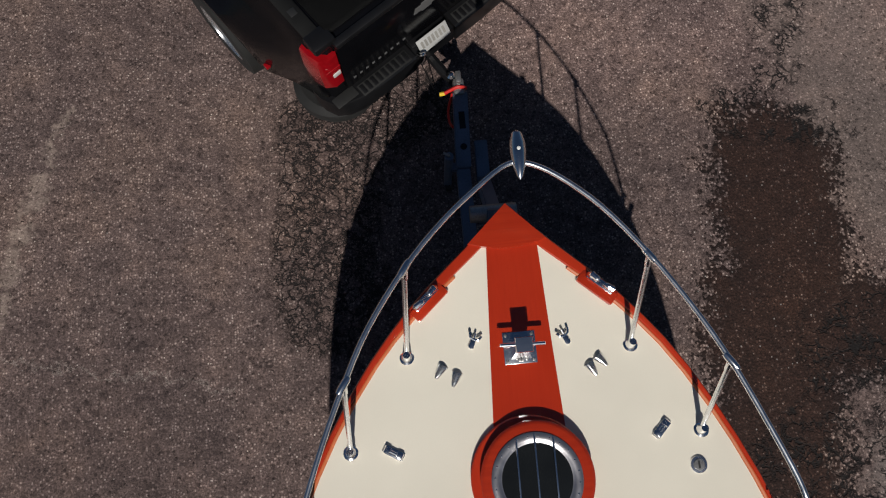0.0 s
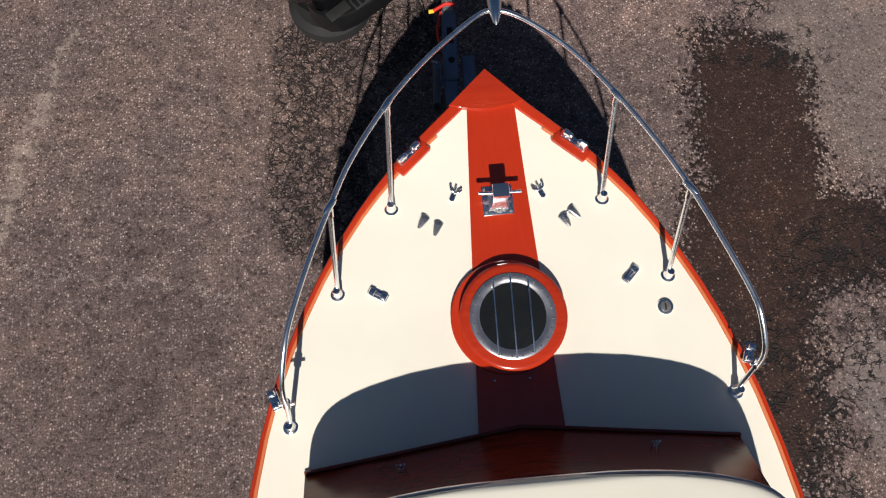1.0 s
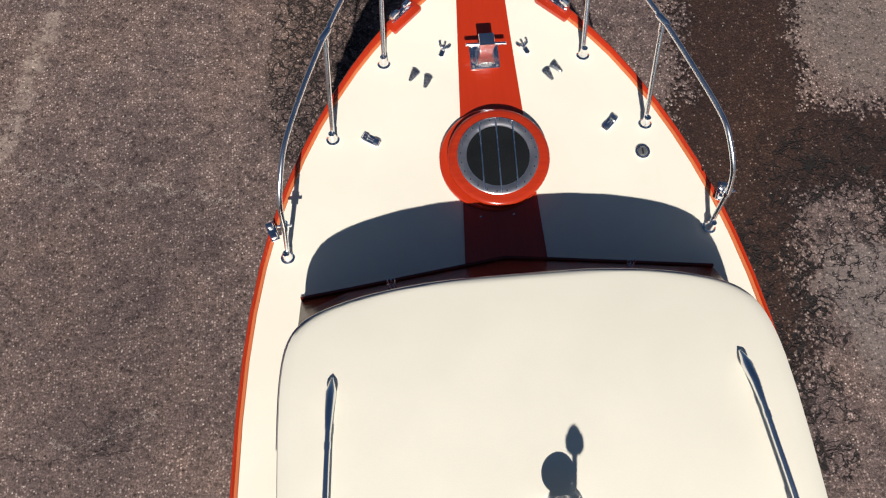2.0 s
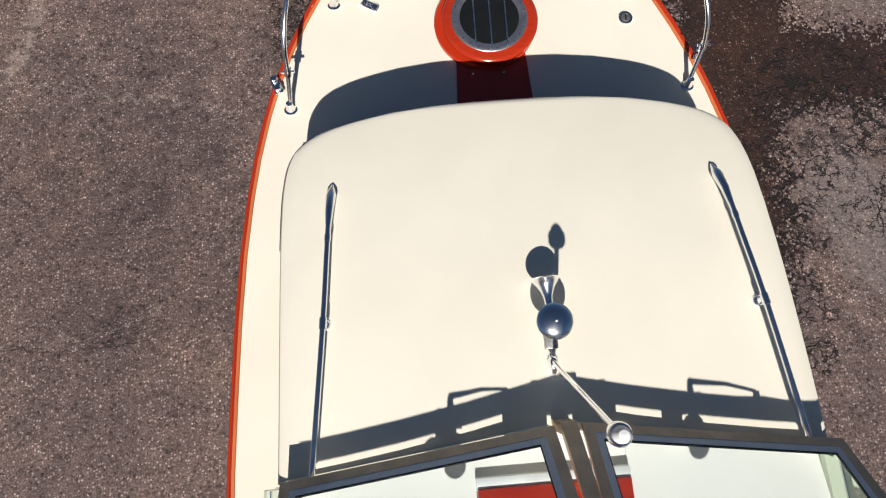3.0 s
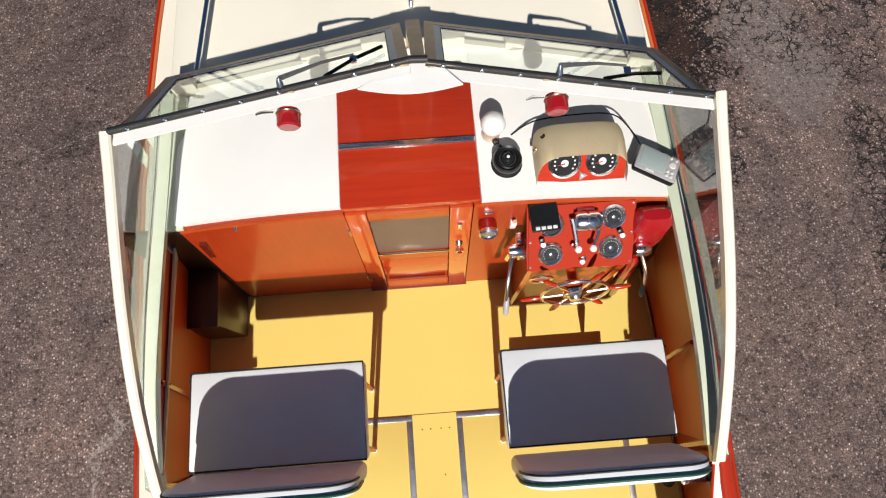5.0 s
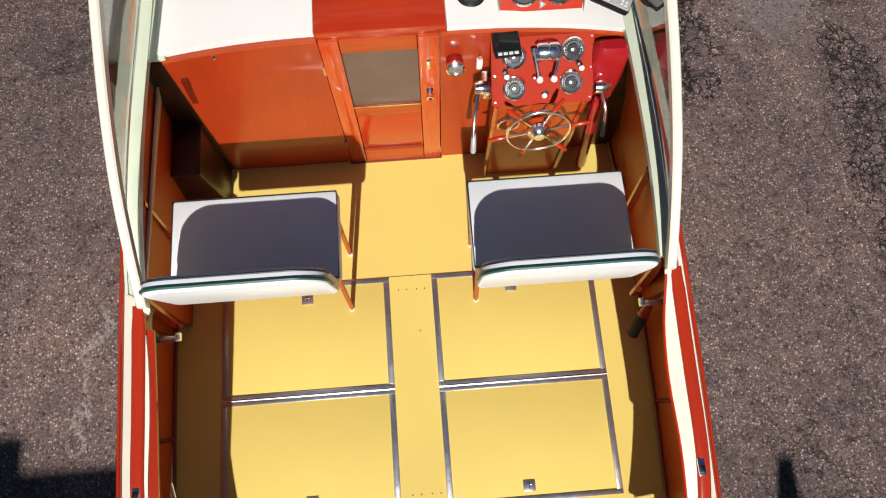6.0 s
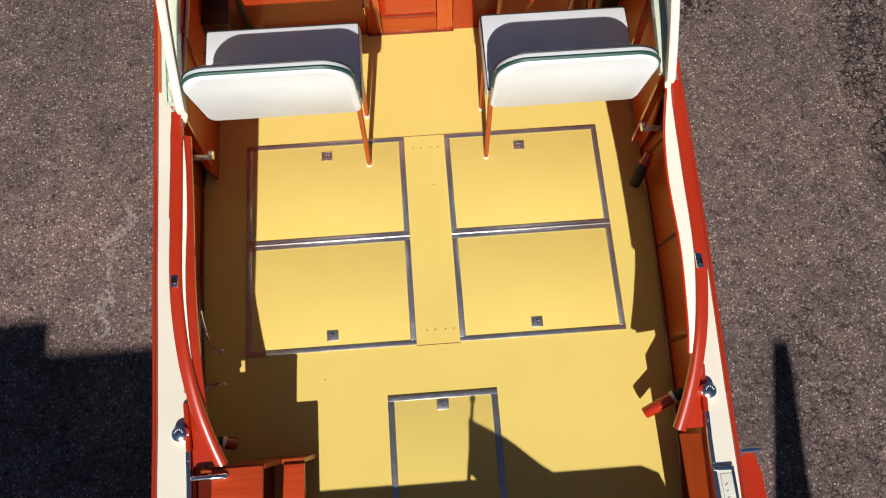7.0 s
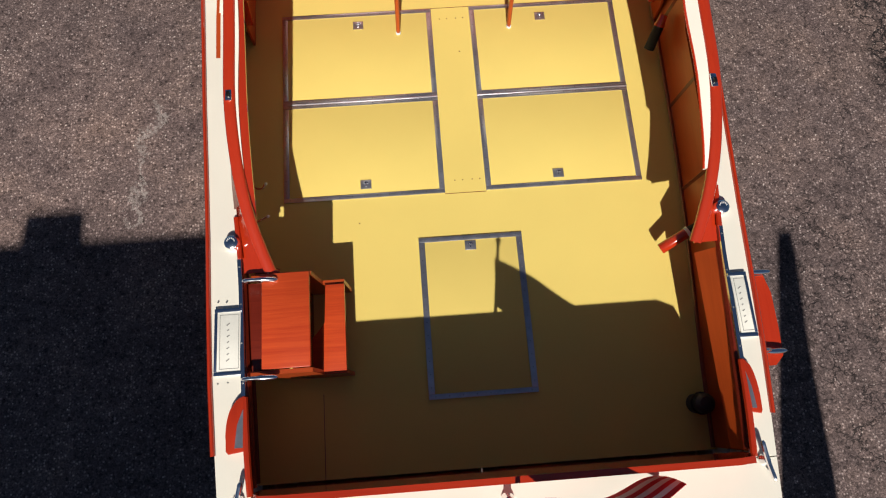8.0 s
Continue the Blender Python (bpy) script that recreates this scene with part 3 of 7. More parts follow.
for side in (-1, 1):
    rows = [[((side * inner_edge(y) + CEN) * (1 - c / 4) + beam_at(y, side, 0.016) * c / 4, y, sheer(y)) for c in range(5)] for y in AFT]
    part("side_deck", sheet(rows, 0.03), M_CREAM, boat)
part("aft_deck", sheet([[(beam_at(y, -1, 0.016) + (beam_at(y, 1, 0.016) - beam_at(y, -1, 0.016)) * c / 10, y, sheer(y)) for c in range(11)] for y in (-6.834, -6.95, -7.05)], 0.03), M_CREAM, boat)

# red rub rail round the sheer
rail_w = curve([(-7, 0.020), (-3, 0.020), (-1.6, 0.020), (-1.2, 0.022), (-0.8, 0.025), (-0.5, 0.033), (-0.2, 0.052), (0, 0.055)])
for side in (-1, 1):
    ys = [y for y in STATIONS if -0.12 >= y >= -6.67]
    loops = []
    for y in ys:
        d = (half(y + 0.02) - half(y - 0.02)) / 0.04
        nx, ny = 1 / math.hypot(1, d), -d / math.hypot(1, d)
        w, z = rail_w(y), sheer(y)
        prof = [(-0.003, -0.035), (0.0, 0.0), (-0.003, 0.012), (-0.008, 0.016), (-w * 0.7, 0.016), (-w + 0.004, 0.014), (-w, 0.008), (-w, -0.03)]
        loops.append([(beam_at(y, side) + side * u * nx, y + u * ny, z + v) for u, v in prof])
    bm = bmesh.new()
    rings(bm, loops)
    part("rub_rail", bm, M_RED, boat, "red varnished wooden rub rail")
    # pale bevel inside the rail on the foredeck
    pts = []
    for y in [y for y in STATIONS if -0.25 >= y >= -4.5]:
        d = (half(y + 0.02) - half(y - 0.02)) / 0.04
        nx, ny = 1 / math.hypot(1, d), -d / math.hypot(1, d)
        w = rail_w(y) + 0.004
        pts.append((beam_at(y, side) - side * w * nx, y - w * ny, sheer(y) + 0.001))
    part("rail_fillet", tube(pts, 0.0095, 8), M_FILLET, boat, "pale orange bevel inside the rub rail")

# bow plate, king plank
arc = [(-0.180 + 0.344 * k / 12, -0.158 - 0.030 * math.sin(math.pi * k / 12)) for k in range(13)]
part("bow_plate", slab([(0.0, 0.012)] + arc[::-1], 1.632, 1.664, 0.006), M_REDX, boat, "triangular red varnished bow plate")
rows = [[(s * (0.110 + (-y - 0.16) * 0.050) + 0.012 + (y + 0.16) * 0.006, y, sheer(y) + 0.006) for s in (-1, -0.33, 0.33, 1)] for y in (-0.16, -0.3, -0.45, -0.62, -0.9, -1.2, -1.5, -1.66)]
part("king_plank", sheet(rows, 0.012), M_RED, boat, "red varnished king plank along the foredeck")

# cabin trunk: raked front in a shallow V, sides
def front_y(x):
    return -1.600 - 0.11 * min(1, abs(x - 0.01) / 0.9) - 0.02 * (abs(x) > 0.19) * 0


xs = [-0.905, -0.7, -0.5, -0.3, -0.18, 0.0, 0.19, 0.3, 0.5, 0.7, 0.912]
roof_front = curve([(0, -1.735), (0.2, -1.742), (0.38, -1.758), (0.565, -1.784), (0.715, -1.82), (0.8, -1.862), (0.842, -1.905), (0.868, -1.955), (0.92, -2.0)])
rows = [[(x * (1 - 0.05 * f), front_y(x) + (roof_front(abs(x * 0.95)) + 0.004 - front_y(x)) * f, 1.6 + (0.378 - 0.05 * min(1, abs(x)) ** 3) * f) for x in xs] for f in (1, 0.67, 0.33, 0)]
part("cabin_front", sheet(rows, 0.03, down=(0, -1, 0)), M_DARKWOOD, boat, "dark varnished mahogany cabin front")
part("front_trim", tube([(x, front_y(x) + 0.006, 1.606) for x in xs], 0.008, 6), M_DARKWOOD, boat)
roof_w = curve([(-3.2, 0.955), (-2.7, 0.942), (-2.4, 0.933), (-2.2, 0.925), (-2.05, 0.912), (-1.95, 0.888), (-1.90, 0.862), (-1.86, 0.818), (-1.82, 0.735), (-1.785, 0.585), (-1.76, 0.40), (-1.745, 0.16)])
roof_z = curve([(-3.2, 2.114), (-2.8, 2.110), (-2.5, 2.102), (-2.2, 2.082), (-1.9, 2.047), (-1.74, 2.022)])
roof_c = curve([(-3.2, 0.016), (-2.8, 0.016), (-2.4, 0.012), (-2.0, 0.004), (-1.74, -0.008)])    # its middle line
for side in (-1, 1):
    ys = [-1.9, -2.2, -2.6, -3.0, -3.3, -3.7]
    rows = [[(side * (0.895 - 0.12 * (z - 1.6)) + CEN * 0.7, y if k else -1.72 - (z - 1.6) * 0.62, z) for k, y in enumerate([-1.72] + ys[1:])] for z in (1.955, 1.8, 1.6)]
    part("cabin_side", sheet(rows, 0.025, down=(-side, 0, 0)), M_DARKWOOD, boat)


def roof_at(x, y):
    w = max(roof_w(y), 0.05)
    u = min(1, abs(x - roof_c(y)) / w)
    return roof_z(y) - 0.055 * (u * w / 0.95) ** 2


rows = []
cols = [-1, -0.992, -0.975, -0.94, -0.88, -0.75, -0.55, -0.3, 0, 0.3, 0.55, 0.75, 0.88, 0.94, 0.975, 0.992, 1]
edge = {1: 0.022, 0.992: 0.008, 0.975: 0.003, 0.94: 0.001}
for y in (-1.742, -1.746, -1.755, -1.77, -1.785, -1.80, -1.82, -1.84, -1.86, -1.88, -1.905, -1.93, -1.965, -2.0, -2.06, -2.12, -2.25, -2.4, -2.5, -2.6, -2.7, -2.8, -2.9, -3.0, -3.12):
    lip = 0.016 * max(0, 1 - (-1.742 - y) / 0.018) ** 2
    w = roof_w(y)
    back = 0.10 if y < -3.1 else 0.02 if y < -2.95 else 0        # the aft edge follows the windshield's vee
    rows.append([(roof_c(y) + w * c, y + back * (1 - abs(c)), roof_at(roof_c(y) + w * c, y) - edge.get(abs(c), 0) - lip) for c in cols])
part("cabin_roof", sheet(rows, 0.035), M_CREAM, boat, "smooth cream painted cabin roof with rounded corners")
# bright bead under the roof's fore edge
bead = [(roof_c(y) - roof_w(y), y + 0.004, roof_at(roof_c(y) - roof_w(y), y) - 0.036) for y in (-2.3, -2.12, -2.0, -1.93, -1.88, -1.84, -1.80, -1.77, -1.75)]
bead += [(2 * roof_c(y - 0.004) - x, y, z) for x, y, z in bead[::-1]]
part("roof_bead", tube(smooth_line(bead, 3), 0.007, 6), M_ALU, boat, "thin bright metal bead under the roof edge")

# dash top behind the windshield, with the sliding hatch
DZ = 2.145


def dash_z(x):
    """The dash is cambered: it falls towards the sides."""
    return 2.156 - 0.2 * max(0, abs(x - 0.02) - 0.28) ** 2


for x0, x1, ys in ((-0.885, -0.272, (-3.115, -3.2, -3.4, -3.55, -3.652)), (-0.2715, 0.2315, (-3.115, -3.138)), (0.232, 0.945, (-3.115, -3.2, -3.4, -3.55, -3.664))):
    xs = [x0 + (x1 - x0) * c / 8 for c in range(9)]
    rows = [[(x, y + (0.10 * (1 - abs(x - 0.036) / 0.9) if y == -3.115 else 0), dash_z(x) - 0.03 * max(0, (y + 3.4) / 0.28)) for x in xs] for y in ys]
    part("dash_top", sheet(rows, 0.03), M_WHITE, boat, "white painted dash top")
for x0, x1 in ((-0.975, -0.855), (0.925, 0.995)):
    part("side_ledge", box(x0, x1, -3.668, -3.13, 2.05, 2.072, 0.003), M_SILL, boat, "pale painted ledge beside the dash")
hatch = thing("companionway_hatch", (-0.02, -3.4, DZ), "red varnished sliding companionway hatch set in the dash", "hatch")
part("lid", box(-0.27, 0.23, -3.664, -3.172, DZ - 0.03, DZ + 0.022, 0.006), M_REDX, hatch)
part("front_ledge", box(-0.272, 0.232, -3.180, -3.138, DZ - 0.03, DZ + 0.012, 0.004), M_GREYFRAME, hatch, "grey ledge")
part("strip", box(-0.266, 0.226, -3.444, -3.420, DZ + 0.022, DZ + 0.030, 0.003), M_CHROME, hatch, "polished metal strip")
solo("deck_socket", lathe([(0.0, 0), (0.022, 0), (0.022, 0.006), (0.013, 0.008), (0.010, 0.003), (0.0, 0.003)], (-0.46, -3.30, DZ - 0.012), n=20), M_SILVER, (-0.46, -3.30, DZ - 0.012), "small round chrome socket in the white dash", "socket")

# bulkhead
BY = -3.656     # the bulkhead's place at the dash; it leans aft towards the floor


def leaning(bm):
    for v in bm.verts:
        v.co.y -= (2.12 - v.co.z) * 0.092
    return bm


for x0, x1 in ((-0.872, -0.265), (0.206, 0.938)):
    line = [x0 + (x1 - x0) * k / 10 for k in range(11)]
    outline = [(x, dash_z(x) - 0.028) for x in line] + [(x1, 1.165), (x0, 1.165)]
    bm = bmesh.new()
    rings(bm, [[(x, y, z) for x, z in outline] for y in (BY - 0.012, BY + 0.012)])
    part("bulkhead", leaning(bm), M_BULK, boat, "glossy varnished mahogany bulkhead", smooth=False)
    part("bulkhead_cap", tube([(x, BY - 0.012, dash_z(x) - 0.034) for x in line], 0.009, 6), M_ORANGEX, boat, "varnished moulding under the dash edge")
# wings coloured near black to stand for the shaded recess under the dash
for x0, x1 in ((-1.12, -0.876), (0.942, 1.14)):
    part("bulkhead_wing", leaning(box(x0, x1, BY - 0.008, BY + 0.012, 1.165, 2.04, 0.002)), M_SHADEWOOD, boat, "bulkhead wing coloured near black for the shade under the dash")

# cockpit sides and sole
side_x = curve([(-7, 1.03), (-6.4, 1.06), (-5.7, 1.105), (-5.0, 1.13), (-4.5, 1.135), (-4.0, 1.12), (-3.7, 1.10)])
SOLE = 1.163
for side in (-1, 1):
    ys = [-3.7, -4.0, -4.35, -4.7, -5.05, -5.4, -5.75, -6.1, -6.45, -6.82]
    low = 0.045 if side < 0 else -0.02
    rows = [[(side * (side_x(y) + low * (1.6 - z) / 0.5) + CEN, y, z) for y in ys] for z in (1.60, 1.45, 1.3, 1.1)]
    part("cockpit_side", sheet(rows, 0.02, down=(side, 0, 0)), M_ORANGE, boat, "glossy varnished side panelling")
    for y in (-4.62, -5.09, -5.56):
        part("panel_batten", tube([(side * (side_x(y) + low * (1.6 - z) / 0.5) + CEN, y, z) for z in (1.595, 1.4, 1.18)], 0.012, 4), M_TRIMWOOD, boat, "brown wooden batten")
    rows = [(side * (side_x(y) + low * 0.84) + CEN - side * 0.006, y, 1.18) for y in ys]
    part("side_batten", tube(rows, 0.011, 6), M_TRIMWOOD, boat)
sole_rows = [[(CEN - 0.045 - side_x(y) + (2 * side_x(y) + 0.045) * c / 8, y, SOLE) for c in range(9)] for y in (-3.7, -4.0, -4.35, -4.7, -5.05, -5.4, -5.75, -6.1, -6.45, -6.83)]
part("sole", sheet(sole_rows, 0.03), M_YELLOW, boat, "bright yellow cockpit floor")
# under the dash, open footwells closed by the hull behind
part("transom_lining", box(-1.02, 1.04, -6.862, -6.84, 1.1, 1.62, 0.003), M_REDZ, boat)
tr_out = [(-0.93, 1.60), (-0.92, 1.72), (-0.88, 1.79), (-0.80, 1.825), (0.84, 1.825), (0.92, 1.79), (0.955, 1.72), (0.965, 1.60)]
bm = bmesh.new()
rings(bm, [[(x, y, z) for x, z in tr_out] for y in (-6.832, -6.808)])
part("transom_coaming", bm, M_REDX, boat, "red varnished coaming board along the transom")

# ---- foredeck fittings ----
# bow rail
rail = thing("bow_rail", (0.01, -0.6, 1.6), "polished stainless bow rail on six stanchions", "railing")
PORT = [(-0.93, -1.43, 1.76), (-0.915, -1.36, 1.90), (-0.885, -1.24, 1.985), (-0.855, -1.12, 2.005), (-0.775, -0.90, 2.01), (-0.685, -0.695, 2.015), (-0.59, -0.51, 2.02),
        (-0.443, -0.304, 2.026), (-0.29, -0.14, 2.03), (-0.14, -0.015, 2.032), (-0.03, 0.058, 2.034)]
STAR = [(0.955, -1.43, 1.76), (0.925, -1.37, 1.90), (0.89, -1.25, 1.985), (0.865, -1.15, 2.0), (0.79, -0.95, 2.005), (0.70, -0.735, 2.01), (0.60, -0.54, 2.012),
        (0.467, -0.327, 2.015), (0.31, -0.13, 2.024), (0.16, 0.0, 2.03), (0.05, 0.058, 2.034)]
part("top_rail", tube(smooth_line(PORT + STAR[::-1], 4), 0.0108, 12), M_STEEL, rail)
bm = lathe([(0.0, -0.085), (0.012, -0.07), (0.024, -0.03), (0.030, 0.02), (0.030, 0.06), (0.020, 0.10), (0.0, 0.115)], (0.018, 0.075, 2.045), axis=(0.02, 1, 0.02), n=20)
part("bow_light", bm, M_CHROME, rail, "torpedo-shaped chrome bow light")
part("lens", lathe([(0.0, 0.0), (0.007, 0.0), (0.007, 0.006), (0.0, 0.009)], (0.018, 0.105, 2.073), n=12), M_BALL, rail)
STAN = [((-0.477, -0.615, 1.60), (-0.443, -0.304, 2.026)), ((-0.735, -0.978, 1.60), (-0.688, -0.70, 2.015)), ((-0.957, -1.518, 1.60), (-0.93, -1.42, 1.77)),
        ((0.474, -0.641, 1.60), (0.467, -0.327, 2.012)), ((0.718, -1.012, 1.60), (0.70, -0.735, 2.01)), ((0.927, -1.53, 1.60), (0.955, -1.42, 1.77))]
for foot, head in STAN:
    f, h = Vector(foot), Vector(head)
    d = (h - f).normalized()
    st = part("stanchion", tube([f + d * 0.01, h], 0.0105, 10), M_STEEL, rail)
    part("base_flange", lathe([(0.0, 0), (0.031, 0), (0.031, 0.004), (0.022, 0.009), (0.017, 0.028), (0.015, 0.05), (0.0, 0.05)], (f.x, f.y, sheer(f.y)), axis=(d.x * 0.4, d.y * 0.4, 1), n=20), M_CHROME, st, "round chrome base")
    if h.z > 1.9:
        t_ = Vector((0.55 if h.x < 0 else -0.55, 0.8, 0.02)).normalized()
        part("joint", tube([h - t_ * 0.035, h - t_ * 0.02, h + t_ * 0.02, h + t_ * 0.035], [0.0115, 0.0145, 0.0145, 0.0115], 12), M_CHROME, st, "chrome tee joint")
        part("collar", tube([h - d * 0.05, h - d * 0.01], 0.0135, 10), M_CHROME, st)
    else:
        part("ring", tube([h + Vector((-0.03, 0, 0.0)), h + Vector((0.03, 0, 0.0))], 0.006, 8), M_CHROME, st)
        part("collar", tube([h - d * 0.02, h + d * 0.02], 0.016, 10), M_CHROME, st)

# mooring bitt
bitt = thing("mooring_bitt", (0.004, -0.61, 1.61), "polished steel mooring bitt on a square plate on the king plank", "bitt")
part("plate", box(-0.068, 0.072, -0.68, -0.545, 1.610, 1.618, 0.003), M_STEEL, bitt)
bm = bmesh.new()
rings(bm, [[(0.004 + sx * w, -0.612 + sy * w * 0.85 + dy, z) for sx, sy in ((-1, -1), (1, -1), (1, 1), (-1, 1))] for z, w, dy in ((1.617, 0.045, -0.01), (1.66, 0.030, 0), (1.70, 0.030, 0.003), (1.745, 0.036, 0.006), (1.75, 0.034, 0.006))])
part("post", bm, M_STEEL, bitt)
part("cross_bar", tube([(-0.09, -0.60, 1.700), (-0.088, -0.60, 1.700), (0.096, -0.605, 1.700), (0.098, -0.605, 1.700)], [0.006, 0.0085, 0.0085, 0.006], 10), M_CHROME, bitt)
for x, y in ((-0.055, -0.558), (0.058, -0.558), (-0.055, -0.667), (0.058, -0.667)):
    part("bolt", lathe([(0, 0), (0.007, 0), (0.006, 0.004), (0, 0.005)], (x, y, 1.617), n=10), M_BAREMETAL, bitt)
bm = bmesh.new()
for k in range(9):
    a = k * 2.4
    lathe([(0, 0), (0.008, 0.001), (0.006, 0.007), (0, 0.009)], (0.008 + 0.022 * math.cos(a), -0.655 + 0.010 * math.sin(a), 1.617), n=8, bm=bm)
part("chain", bm, M_BAREMETAL, bitt, "rusty chain end in the pipe")


def clam_vent(x, y, turn, length=0.062):
    """A small chrome clamshell vent."""
    bm = bmesh.new()
    loops = []
    for k in range(7):
        u = k / 6
        w, h = 0.006 + 0.017 * u ** 0.7, 0.004 + 0.014 * u ** 0.8
        loops.append([Vector((w * math.cos(a), (u - 0.5) * length, h * math.sin(a))) for a in [math.pi * j / 10 for j in range(11)]])
    rings(bm, loops, closed=False)
    bmesh.ops.solidify(bm, geom=bm.faces[:], thickness=0.0015)
    bm.transform(Matrix.Translation((x, y, sheer(y) + 0.001)) @ rot(0, 0, turn).to_4x4())
    ob = solo("clamshell_vent", bm, M_CHROME, (x, y, sheer(y)), "small chrome clamshell vent on the cream foredeck", "vent", "foredeck vents")
    m = bmesh.new()
    inner = [Vector((0.020 * math.cos(math.pi * j / 8), length * 0.42, 0.001 + 0.0135 * math.sin(math.pi * j / 8))) for j in range(9)]
    m.faces.new([m.verts.new(p) for p in inner])
    m.transform(Matrix.Translation((x, y, sheer(y) + 0.001)) @ rot(0, 0, turn).to_4x4())
    part("mouth", m, M_SCREW, ob, "dark vent mouth")
    return ob


clam_vent(-0.345, -0.685, -35)
clam_vent(-0.282, -0.722, -22)
clam_vent(0.345, -0.695, 42)
clam_vent(0.302, -0.728, 28)


def open_chock(x, y, turn):
    """A low two-horned chrome chock."""
    c = thing("open_chock", (x, y, sheer(y)), "small two-horned chrome chock on the cream foredeck", "chock", "foredeck chocks")
    m = Matrix.Translation((x, y, sheer(y))) @ rot(0, 0, turn).to_4x4()
    b = slab([(-0.046, -0.014), (-0.030, -0.018), (0.030, -0.018), (0.046, -0.014), (0.046, 0.014), (0.030, 0.018), (-0.030, 0.018), (-0.046, 0.014)], 0, 0.007, 0.002)
    b.transform(m)
    part("plate", b, M_CHROME, c)
    for k in (-1, 1):
        b = bmesh.new()
        rings(b, [[(k * (0.030 + dx * 0.5 - w), -d, z), (k * (0.030 + dx * 0.5 + w), -d, z), (k * (0.030 + dx * 0.5 + w), d, z), (k * (0.030 + dx * 0.5 - w), d, z)] for z, w, d, dx in ((0.004, 0.012, 0.015, 0.0), (0.009, 0.011, 0.014, 0.004), (0.014, 0.012, 0.015, -0.004), (0.017, 0.009, 0.011, -0.006))])
        b.transform(m)
        part("horn", b, M_CHROME, c)
    part("saddle", tube([m @ Vector((-0.022, 0, 0.004)), m @ Vector((0.022, 0, 0.004))], 0.008, 10), M_STEEL, c)


open_chock(-0.560, -0.992, -31)
open_chock(0.555, -0.992, 45)


def horn_cleat(x, y, z, turn, size=1.0, label="small chrome horn cleat on the cream deck"):
    c = thing("cleat", (x, y, z), label, "cleat", "deck cleats")
    m = Matrix.Translation((x, y, z)) @ rot(0, 0, turn).to_4x4() @ Matrix.Scale(size, 4)
    b = lathe([(0, 0), (0.018, 0), (0.016, 0.006), (0.009, 0.018), (0.0, 0.02)], (0, 0, 0), n=14)
    b.transform(m)
    part("foot", b, M_CHROME, c)
    b = tube(smooth_line([(-0.055, 0, 0.024), (-0.03, 0, 0.021), (0, 0, 0.019), (0.03, 0, 0.021), (0.055, 0, 0.024)], 3), [0.004] + [0.007] * 11 + [0.004], 8)
    b.transform(m)
    part("horn", b, M_CHROME, c)
    return c


def arrow_fairlead(x, y, turn):
    """A little winged chrome eye."""
    c = thing("pad_eye", (x, y, sheer(y)), "small winged chrome pad eye on the cream foredeck", "pad eye", "pad eyes")
    m = Matrix.Translation((x, y, sheer(y))) @ rot(0, 0, turn).to_4x4()
    b = slab([(0.0, -0.040), (0.012, -0.034), (0.012, 0.0), (0.006, 0.012), (-0.006, 0.012), (-0.012, 0.0), (-0.012, -0.034)], 0, 0.010, 0.003)
    b.transform(m)
    part("foot", b, M_CHROME, c)
    b = tube(smooth_line([(-0.026, 0.026, 0.018), (-0.018, 0.008, 0.020), (0, 0.004, 0.016), (0.018, 0.008, 0.020), (0.026, 0.026, 0.018)], 3), 0.006, 8)
    b.transform(m)
    part("wing", b, M_CHROME, c)
    b = tube([(0, 0.0, 0.014), (0, 0.03, 0.02)], 0.005, 8)
    b.transform(m)
    part("tongue", b, M_STEEL, c)


arrow_fairlead(-0.19, -0.565, -25)
arrow_fairlead(0.197, -0.58, 25)

# bow chocks on red blocks over the rub rail
for x, y, turn, s in ((-0.362, -0.392, 42, -1), (0.356, -0.390, -42, 1)):
    c = thing("bow_chock", (x, y, 1.62), "chrome bow chock on a red varnished block", "chock", "bow chocks")
    R3 = rot(0, 0, turn)
    m = Matrix.Translation((x, y, 1.615)) @ R3.to_4x4()
    b = box(-0.092, 0.092, -0.028, 0.034, 0, 0.030, 0.010)
    b.transform(m)
    part("block", b, M_RED, c, "red varnished block")
    b = box(-0.066, 0.066, 0.008, 0.040, 0.028, 0.037, 0.004)
    b.transform(m)
    part("plate", b, M_CHROME, c)
    for k in (-1, 1):
        b = tube(smooth_line([(k * 0.056, 0.026, 0.032), (k * 0.050, 0.026, 0.060), (k * 0.014, 0.022, 0.066)], 4), [0.016] * 5 + [0.013] * 3 + [0.007], 8)
        b.transform(m)
        part("horn", b, M_CHROME, c)

# small chrome lead blocks at the after end of the bow rail
for x, y, turn in ((-1.015, -1.40, 20), (1.0, -1.375, -22)):
    c = thing("rail_chock", (x, y, 1.62), "small chrome fairlead set in the red rub rail", "chock", "rail chocks")
    m = Matrix.Translation((x, y, 1.622)) @ rot(0, 0, turn).to_4x4()
    b = box(-0.02, 0.02, -0.045, 0.045, 0, 0.008, 0.003)
    b.transform(m)
    part("plate", b, M_CHROME, c)
    for k in (-1, 1):
        b = box(-0.016, 0.016, k * 0.026 - 0.012, k * 0.026 + 0.012, 0.006, 0.03, 0.006)
        b.transform(m)
        part("lug", b, M_CHROME, c)

